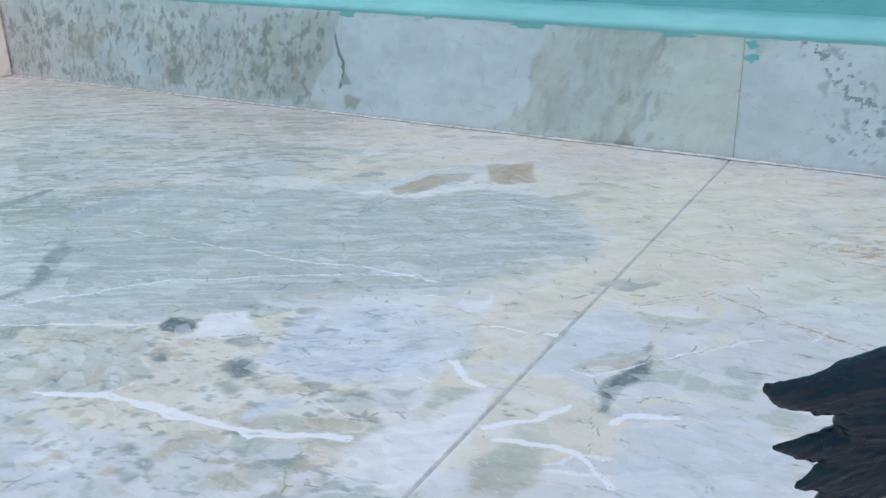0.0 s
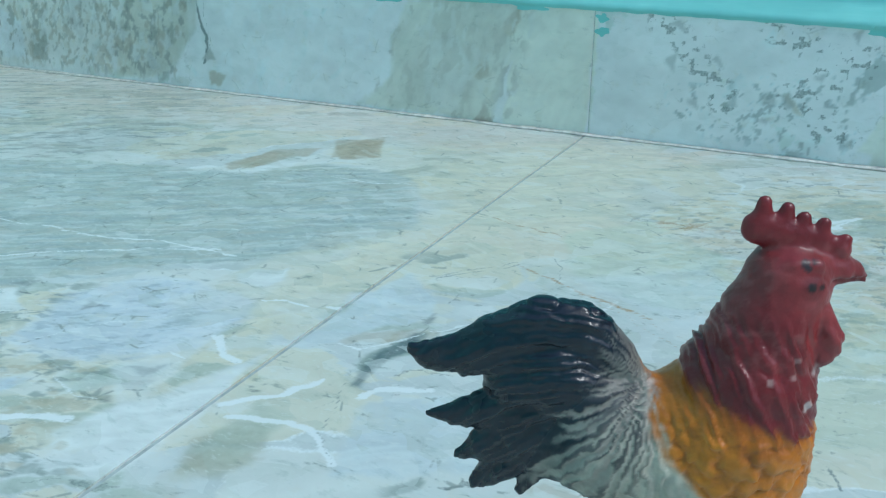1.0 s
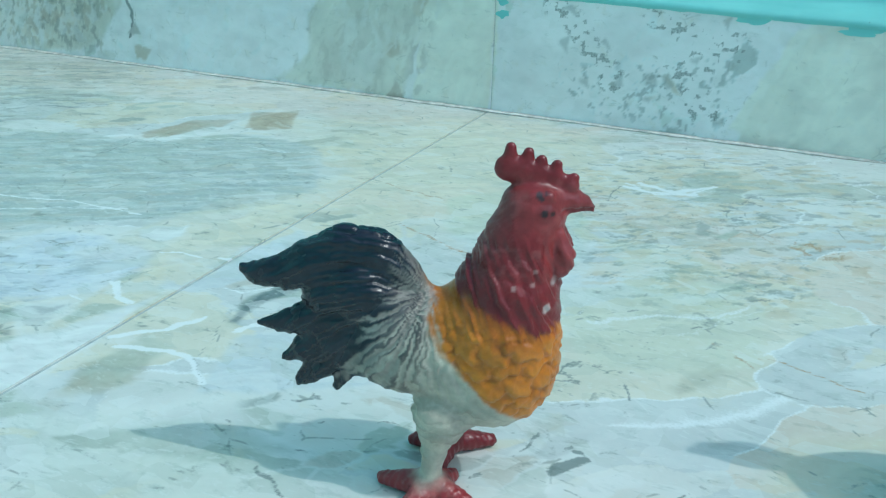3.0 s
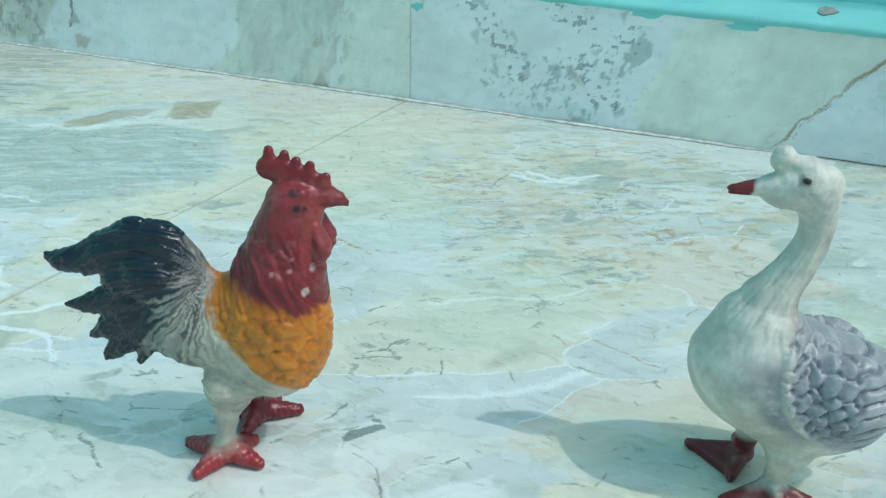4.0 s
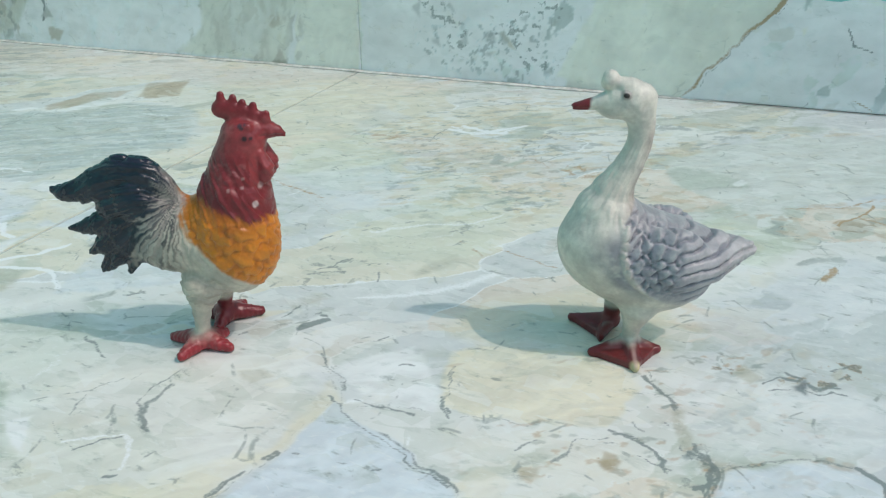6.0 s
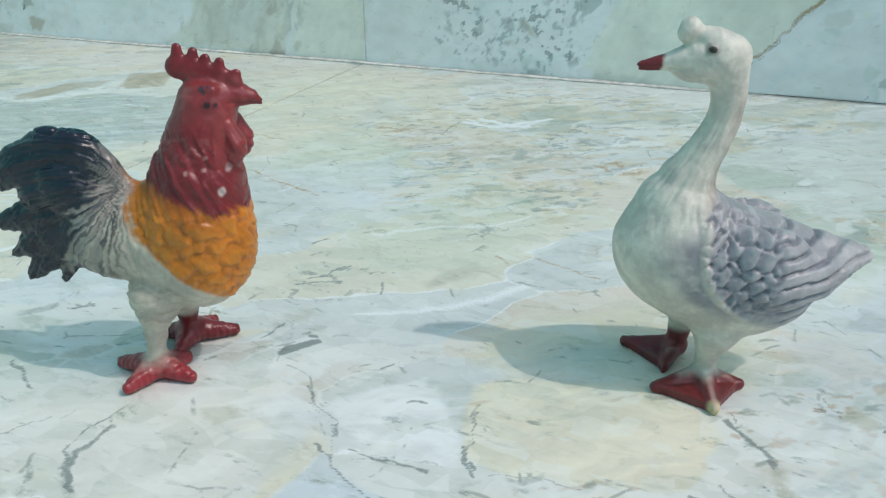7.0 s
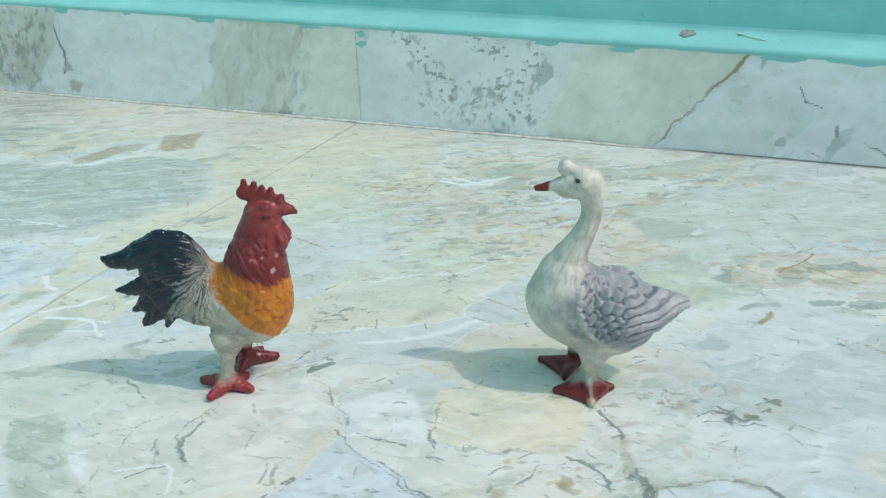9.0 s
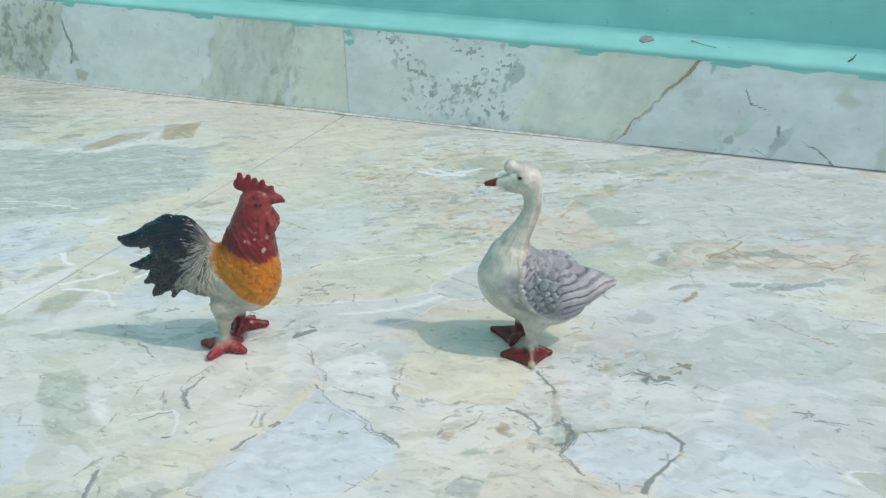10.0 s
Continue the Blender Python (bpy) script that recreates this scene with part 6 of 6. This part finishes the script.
def paint_goose(co):
    s, y, z = co.T
    n1 = fbm(s / 3.5 + 40, z / 3.5 + y / 5, 401)
    n2 = fbm(s / 1.2 + 40, z / 1.2 + y / 1.5, 411)
    n3 = fbm(s / 6 + 20, z / 6 + y / 8, 421)
    cream, slate, pale, foot = (0.64, 0.63, 0.55), (0.27, 0.285, 0.325), (0.50, 0.50, 0.50), (0.165, 0.022, 0.025)
    front = s - np.interp(z, (8, 14, 17, 20, 23, 27, 31.5, 37.5, 41, 46), (-20, -14, -5, 1.0, 4.9, 7.6, 8.9, 8.4, 5.6, 3))        # behind it, the wing
    side = smooth(2, 5, np.abs(y))
    paint = np.tile(np.array(cream), (len(co), 1)) * (0.93 + 0.14 * n1)[:, None]
    wing = smooth(0.5, -0.9, front + (n1 - 0.5) * 1.4) * (z > 8) * smooth(44, 41, z)
    roof = smooth(0.0, 5.0, z - np.interp(s, (-22, -14, -6, 1, 8), (15, 13.5, 15, 18.5, 24)) + (n3 - 0.5) * 4)
    blot = smooth(9.5, 2.0, front + (n3 - 0.5) * 12) * smooth(16, 24, z) * smooth(40, 33, z) * side
    paint = blend(paint, (0.24, 0.25, 0.28), blot * smooth(0.2, 0.5, n1 + 0.1) * 0.9)
    nape = s - np.interp(z, (38, 43, 49, 55, 60, 64), (5.7, 5.2, 3.2, 1.7, 0.7, 0.9))
    paint = blend(paint, (0.31, 0.25, 0.22), smooth(3.0, 0.3, nape + (n1 - 0.5) * 3) * smooth(36, 40, z) * smooth(66, 57, z) * 0.6)
    # small rounded coverts on the shoulder, long quills towards the tail
    v = -s * 0.97 + (z - 30) * 0.22 + 6.0 * n1
    lip = scales(z * 0.97 + s * 0.22 + 6 * n1, v, 2.9, 2.9)
    quill = smooth(-4, -9, s + (n1 - 0.5) * 5)
    rows = (z + (s + 8) * 0.16 + 1.6 * n1) / 2.75
    ridge = (rows % 1)
    shaft = smooth(0.0, 0.22, ridge) * smooth(1.0, 0.75, ridge)
    paint = blend(paint, slate, wing * roof * (0.80 + 0.2 * n2))
    # Shade in the wing's grooves is painted in, with paler lips and shafts.
    paint = blend(paint, (0.12, 0.13, 0.165), wing * roof * smooth(0.30, 0.03, lip) * 0.5 * (1 - quill) * smooth(39, 35, z) * smooth(19, 25, z))
    paint = blend(paint, pale, wing * roof * smooth(0.45, 0.95, lip + (n2 - 0.5) * 0.7) * 0.75 * (1 - quill))
    paint = blend(paint, (0.13, 0.14, 0.17), wing * roof * quill * smooth(0.35, 0.05, shaft) * 0.65)
    paint = blend(paint, pale, wing * quill * smooth(0.6, 1.0, shaft) * 0.55)
    paint = blend(paint, pale, wing * smooth(-14, -24, s) * 0.55)
    paint = blend(paint, pale, wing * smooth(33, 38, z) * 0.25)
    paint = blend(paint, cream, smooth(1.5, 0.3, np.abs(front + 0.9 + (n1 - 0.5) * 1.2)) * (z > 19) * (z < 38) * side * 0.8)
    paint = blend(paint, (0.17, 0.018, 0.02), smooth(17.0, 17.7, s + (n1 - 0.5) * 1.4 + (z - 66.0) * 0.3) * (z > 60) * smooth(0.12, 0.3, n2))
    shin = smooth(5.2, 3.0, z + (n1 - 0.5) * 2)
    paint = blend(paint, foot, np.maximum(shin, smooth(-2, -5, y) * smooth(9, 6.5, z)))
    paint = blend(paint, (0.70, 0.62, 0.36), smooth(2.6, 1.0, np.hypot(s - 3.0, y - 15.6)) * smooth(3.4, 2, z) * 0.9)
    paint = blend(paint, (0.66, 0.50, 0.46), smooth(0.8, 0.2, np.abs(s - 3.0)) * smooth(4.5, 7, y) * smooth(1.2, 1.8, z) * smooth(4, 3, z) * 0.5)
    for rad, tone in ((1.5, (0.42, 0.40, 0.36)), (0.85, (0.010, 0.010, 0.012))):
        paint = blend(paint, tone, smooth(1.0, 0.75, np.hypot(s - 8.9, (z - 69.2) * 1.2) / rad) * (np.abs(y) > 2.5) * 0.95)
    relief = wing * roof * (1 - quill) * 1.15 * (lip - 0.5) * side * smooth(18, 25, z)
    relief += wing * roof * quill * 0.85 * (shaft - 0.5)
    relief += smooth(1.6, 0.2, np.abs(front + 1.2)) * (z > 19) * (z < 38) * side * 0.5
    relief += (1 - wing) * smooth(34, 40, z) * smooth(60, 54, z) * 0.22 * np.clip((fbm(np.arctan2(y, s - np.interp(z, (33, 40, 46.5, 53, 58), (12.5, 11.6, 8.8, 5.7, 4.1))) * 7 + 30, z / 5 + 2 * n1, 431) - 0.5) * 4, -1, 1)
    relief += smooth(60, 63, z) * 0.10 * (n2 - 0.5) * 4 * smooth(16, 13, s)
    relief -= smooth(0.4, 0.12, np.abs(z - 65.4 + (s - 14) * 0.02)) * smooth(11.5, 13, s) * 0.3
    relief += (n2 - 0.5) * 0.2
    rough = 0.46 + (n1 - 0.5) * 0.15 - 0.1 * shin - 0.10 * wing
    return relief, paint, rough


def figure(name, field, paint, lo, hi, place, label, category):
    co, quads = surface(field, lo, hi, 0.36)
    relief, colours, rough = paint(co)
    co = co + normals(co, quads) * (relief * smooth(0.1, 1.2, co[:, 2]))[:, None]
    co[:, 2] = np.maximum(co[:, 2], 0.02)
    data = fast_mesh(name, co * 0.001, quads, {"paint": np.clip(colours, 0, 1), "finish": np.repeat(rough[:, None], 3, 1)})
    data.materials.append(VINYL)
    ob = new(name, data)
    ob.matrix_world = place
    return tagged(ob, label, category, "toy farm birds")


figure("toy_rooster", rooster_field, paint_rooster, (-34, -14, -1), (34, 24, 74), pose(0.113, -0.308, 0.0, 0, 0, 21.5),
       "painted vinyl rooster with red head, orange breast and black tail", "toy")
figure("toy_goose", goose_field, paint_goose, (-29, -19, -1), (25, 20, 77), pose(0.2263, -0.2622, 0.0, 0, 0, 199),
       "painted vinyl goose with grey wings and dark red feet", "toy")


# ---- floor ----
def joint_x(y):
    """The joint between the two slabs runs a little askew from the wall."""
    return -0.001 - 0.048 * y


floor_ob = new("floor")
tagged(floor_ob, "polished cream and grey-green marble floor in large slabs", "floor", kind="structure")
near_y = np.concatenate([np.arange(-600, -430, 10.0), np.arange(-430, -390, 1.0), np.arange(-390, -250, 0.5), np.arange(-250, 0.5, 1.0)])
for side in (-1, 1):
    us = np.concatenate([np.arange(-662, -480, 2.0), np.arange(-480, 0.5, 1.0)]) if side < 0 else np.concatenate([np.arange(0, 80, 1.0), np.arange(80, 330, 0.5), np.arange(330, 480, 1.0), np.arange(480, 661, 10.0)])
    u, v, quads, rim = grid(us, near_y)
    u = u + (joint_x(v / 1000) * 1000 + side * 0.75) * (1 - np.abs(u) / 662)
    ground_slab = Slab(u, v, 11, (CREAM, WHITE, COOL, CREAM, SAGE, WHITE, ROSE, COOL))
    lay_floor_pattern(ground_slab)
    lay_floor_second(ground_slab)
    co = np.column_stack([u, v, u * 0]) / 1000
    co, quads = skirted(co, quads, rim, (0, 0, -0.018))
    fill = lambda a: np.vstack([a, a[rim]])
    data = fast_mesh("marble_slab", co, quads, {"stone": np.clip(fill(ground_slab.colour), 0, 1), "veins": fill(ground_slab.veins)})
    data.polygons.foreach_set("use_smooth", np.zeros(len(data.polygons), bool))
    data.materials.append(MARBLE)
    ob = new("marble_slab", data)
    ob.parent = floor_ob


def coarse_slab(x0, x1, y0, y1, seed):
    u, v, quads, rim = grid(np.linspace(x0, x1, 56), np.linspace(y0, y1, 56))
    s = Slab(u, v, seed, (CREAM, WHITE, COOL, CREAM, SAGE, WHITE))
    co, quads = skirted(np.column_stack([u, v, u * 0]) / 1000, quads, rim, (0, 0, -0.018))
    data = fast_mesh("marble_slab", co, quads, {"stone": np.clip(np.vstack([s.colour, s.colour[rim]]), 0, 1), "veins": np.vstack([s.veins, s.veins[rim]])})
    data.materials.append(MARBLE)
    ob = new("marble_slab", data)
    ob.parent = floor_ob


for i, (x0, x1) in enumerate(((-662, -1), (1, 660), (662, 1320))):
    for j, (y0, y1) in enumerate(((-1200, -602), (-1802, -1202))):
        coarse_slab(x0, x1, y0, y1, 60 + i * 3 + j)
coarse_slab(662, 1320, -600, 0, 91)
bed = bmesh.new()
box(bed, (-1.9, -1.9, -0.05), (1.9, 0.3, -0.0005))
part("joint_mortar", bed, JOINT, floor_ob, "grey mortar in the joints between slabs")
land = bmesh.new()
box(land, (-400, -400, -0.4), (400, 400, -0.06))
tagged(mesh_object("ground", land, SCREED), "plain grey concrete ground", "ground", kind="structure")


# ---- skirting ----
def skirt_top(x):
    """The painted top edge falls a little towards the right-hand end, in millimetres."""
    return 65.2 - 21.0 * x


skirt = new("skirting")
tagged(skirt, "low skirting of polished grey and beige marble slabs", "skirting", kind="structure")
for side in (-1, 1):
    us = np.concatenate([np.arange(-661, -0.1, 0.9995)]) if side < 0 else np.arange(0.05, 660, 1.0)
    u, w, quads, rim = grid(us, np.linspace(0, 64, 65))
    foot = 0.7 * smooth(195, 225, u)
    z = foot + w * (skirt_top(u / 1000) - foot) / 64
    skirt_slab = Slab(u, z, 23 if side < 0 else 29, (COOL, (0.55, 0.60, 0.61), (0.60, 0.62, 0.60), COOL), cell=60, turn=1.1)
    skirt_slab.veins *= 0.6
    skirt_slab.grain = 1 + (skirt_slab.grain - 1) * 0.3
    lay_skirt_pattern(skirt_slab)
    skirt_slab.colour = (0.6 * skirt_slab.colour + 0.4 * skirt_slab.colour.mean(axis=1, keepdims=True)) * np.array([1.52, 1.51, 1.51])
    skirt_slab.colour = np.minimum(skirt_slab.colour, 0.84)
    lay_skirt_second(skirt_slab)
    skirt_slab.colour *= (0.82 + 0.36 * fbm(u / 34 + 40, z / 22 + 7, 511) + 0.16 * fbm(u / 7 + 90, z / 5 + 3, 517))[:, None]
    co = np.column_stack([u, np.zeros(len(u)), z]) / 1000
    co, quads = skirted(co, quads, rim, (0, 0.018, 0))
    fill = lambda a: np.vstack([a, a[rim]])
    data = fast_mesh("marble_slab", co, quads, {"stone": np.clip(fill(skirt_slab.colour), 0, 1), "veins": fill(skirt_slab.veins)})
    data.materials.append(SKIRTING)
    ob = new("marble_slab", data)
    ob.parent = skirt
seam = bmesh.new()
box(seam, (-0.0006, 0.0001, 0.0), (0.0006, 0.018, 0.0650))
part("joint_mortar", seam, SEAM, skirt)

# ragged pale grout along the foot of the skirting
grout = bmesh.new()
rng = random.Random(5)
prev = None
count = 420
for i in range(count + 1):
    x = -0.66 + 1.32 * i / count
    thin = 1.0 - 0.93 * min(1, max(0, (x - 0.17) / 0.06))
    wob = noise.noise((x * 35, 3.1, 0)) * 0.4 + noise.noise((x * 120, 7.7, 0)) * 0.2
    out, up = max(0.0004, 0.0036 * thin * (1 + wob)), max(0.0003, 0.0011 * thin * (1 + 0.5 * noise.noise((x * 60, 9.3, 2))))
    ring = [grout.verts.new(c) for c in ((x, -out, 0.0001), (x, -out * 0.45, up * 0.75), (x, 0.0004, up), (x, 0.0004, 0.0))]
    if prev:
        for a in range(4):
            grout.faces.new((prev[a], prev[(a + 1) % 4], ring[(a + 1) % 4], ring[a]))
    prev = ring
bmesh.ops.recalc_face_normals(grout, faces=grout.faces)
tagged(mesh_object("grout", grout, GROUT, None, True), "ragged pinkish grout line where floor meets skirting", "grout", kind="structure")

# ---- painted wall above, with a sloping plaster fillet ----
wall_ob = new("wall_north")
tagged(wall_ob, "turquoise painted plaster wall with a sloping ledge", "wall", kind="structure")
BACK, RISE = 0.021, 0.0075
face = bmesh.new()
prism(face, ((BACK, -0.01), (0.20, -0.01), (0.20, 0.5), (BACK, 0.5)), -0.86, 1.9)
part("wall_face", face, PAINT, wall_ob)
fillet = bmesh.new()
rows, cols = 10, 620
verts = []
for i in range(cols + 1):
    x = -0.66 + 1.32 * i / cols
    base = skirt_top(x) / 1000
    lip = 0.0006 + 0.0005 * noise.noise((x * 70, 1.3, 0)) + 0.0004 * noise.noise((x * 260, 4.4, 0))
    line = [fillet.verts.new((x, 0.0010, base - 0.0035)), fillet.verts.new((x, -lip - 0.0003, base - 0.0012 - 0.0009 * (1 + noise.noise((x * 120, 2.2, 5)))))]
    for k in range(rows + 1):
        f = k / rows
        lump = 0.0005 * noise.noise((x * 45, f * 3, 8.0)) + 0.0003 * noise.noise((x * 150, f * 8, 2.0))
        line.append(fillet.verts.new((x, -lip + (BACK + 0.001 + lip) * f, base + 0.0004 + RISE * (f ** 0.9) + 0.0016 * max(0, f - 0.85) / 0.15 + lump)))
    verts.append(line)
for a, b in zip(verts, verts[1:]):
    for k in range(len(a) - 1):
        fillet.faces.new((a[k], b[k], b[k + 1], a[k + 1]))
bmesh.ops.recalc_face_normals(fillet, faces=fillet.faces)
part("plaster_fillet", fillet, PAINT, wall_ob, "sloping painted ledge along the skirting's top", True)


def ledge(x, f):
    return Vector((x, 0.021 * f, skirt_top(x) / 1000 + 0.0004 + RISE * f ** 0.9))


def blot(name, centre, across, along_, seed, mat, parent, thick=0.0004, normal=(0, -0.33, 0.94)):
    """A thin ragged fleck lying on a slope."""
    bm = bmesh.new()
    n = Vector(normal).normalized()
    e1 = Vector((1, 0, 0))
    e2 = n.cross(e1)
    ring = []
    for i in range(22):
        a = i * math.tau / 22
        r = 1 + 0.55 * noise.noise((math.cos(a) * 1.6 + seed, math.sin(a) * 1.6, seed * 2.1))
        ring.append(centre + e1 * (math.cos(a) * across * r) + e2 * (math.sin(a) * along_ * r))
    top = [bm.verts.new(p + n * thick) for p in ring]
    low = [bm.verts.new(p - n * 0.0006) for p in ring]
    bm.faces.new(top)
    for i in range(22):
        bm.faces.new((low[i], low[(i + 1) % 22], top[(i + 1) % 22], top[i]))
    bmesh.ops.recalc_face_normals(bm, faces=bm.faces)
    return part(name, bm, mat, parent)


tagged(blot("bare_patch", ledge(0.209, 0.52), 0.0042, 0.0040, 3, BARE, wall_ob, 0.0007), "grey mortar where the paint has flaked")

# paint drips and smears on the top of the skirting
for x, drop, w, sd in ((-0.253, 0.004, 0.006, 1), (-0.19, 0.002, 0.004, 2), (-0.12, 0.0035, 0.011, 5), (-0.035, 0.003, 0.010, 6), (0.004, 0.0125, 0.0032, 7), (0.004, 0.006, 0.003, 8),
                       (0.130, 0.0035, 0.006, 9), (0.176, 0.004, 0.008, 10), (0.262, 0.003, 0.011, 12), (0.30, 0.0025, 0.014, 13), (0.345, 0.003, 0.012, 14)):
    c = Vector((x, 0.0, skirt_top(x) / 1000 - drop))
    blot("paint_smear", c, w, 0.0022, sd, PAINT, skirt, 0.0003, (0, -1, 0))


# ---- small litter on the ledge ----
def stick(name, points, radius, mat, label, category):
    bm = bmesh.new()
    prev = None
    for k, p in enumerate(points):
        d = (points[min(k + 1, len(points) - 1)] - points[max(k - 1, 0)]).normalized()
        a = d.orthogonal().normalized()
        b = d.cross(a)
        r = radius * (1 - 0.35 * k / len(points))
        ring = [bm.verts.new(p + a * math.cos(i * math.tau / 7) * r + b * math.sin(i * math.tau / 7) * r) for i in range(7)]
        if prev:
            for i in range(7):
                bm.faces.new((prev[i], prev[(i + 1) % 7], ring[(i + 1) % 7], ring[i]))
        else:
            bm.faces.new(ring[::-1])
        prev = ring
    bm.faces.new(prev)
    bmesh.ops.recalc_face_normals(bm, faces=bm.faces)
    return tagged(mesh_object(name, bm, mat, None, True), label, category)


lift = Vector((0, 0, 0.0006))
twig = stick("twig", [ledge(0.2385, 0.60) + lift, ledge(0.243, 0.50) + lift, ledge(0.248, 0.42) + lift, ledge(0.252, 0.36) + lift], 0.00022, BARE,
             "thin grey twig with a pale end on the ledge", "twig")
tip = bmesh.new()
bmesh.ops.create_icosphere(tip, subdivisions=2, radius=0.0011, matrix=Matrix.Translation(ledge(0.2375, 0.62) + Vector((0, 0, 0.0009))) @ Matrix.Diagonal((1.3, 1, 0.8, 1)))
part("pale_end", tip, CHALK, twig, "chalky white end", True)
stick("twig", [ledge(0.3255, 0.25) + lift, ledge(0.328, 0.45) + lift, ledge(0.329, 0.62) + lift], 0.0004, WOOD, "short dark twig lying across the ledge", "twig")

# ---- the return of the wall at the inner corner, with its own skirting ----
west = new("wall_west")
tagged(west, "turquoise painted return wall with marble skirting", "wall", kind="structure")
bm = bmesh.new()
# The unseen height up to 1.5 m is added to bounce turquoise light.
box(bm, (-0.86, -2.1, -0.01), (-0.682, 0.0205, 1.5))
part("wall_face", bm, PAINT, west)
v, z, quads, rim = grid(np.arange(-600, -1, 2.0), np.linspace(0, 72, 37))
# Rose tones put the warm sunlight on this slab into its stone colour.
side_slab = Slab(v, z, 47, (ROSE, CREAM, (0.70, 0.64, 0.56)), cell=40)
co, quads = skirted(np.column_stack([np.full(len(v), -647.0), v, z]) / 1000, quads, rim, (-0.035, 0, 0))
data = fast_mesh("marble_slab", co, quads, {"stone": np.clip(np.vstack([side_slab.colour, side_slab.colour[rim]]), 0, 1), "veins": np.vstack([side_slab.veins, side_slab.veins[rim]])})
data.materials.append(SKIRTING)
ob = new("marble_slab", data)
ob.parent = west

# ---- unseen plain walls, added to enclose the place and bounce cyan fill ----
for name, lo, hi in (("unseen_wall_south", (-0.86, -1.7, -0.05), (1.9, -1.5, 1.5)), ("unseen_wall_east", (1.9, -2.1, -0.05), (2.1, 0.2, 0.5))):
    bm = bmesh.new()
    box(bm, lo, hi)
    tagged(mesh_object(name, bm, PAINT), "unseen plain turquoise wall added for enclosure and cyan fill light", "wall", kind="structure")
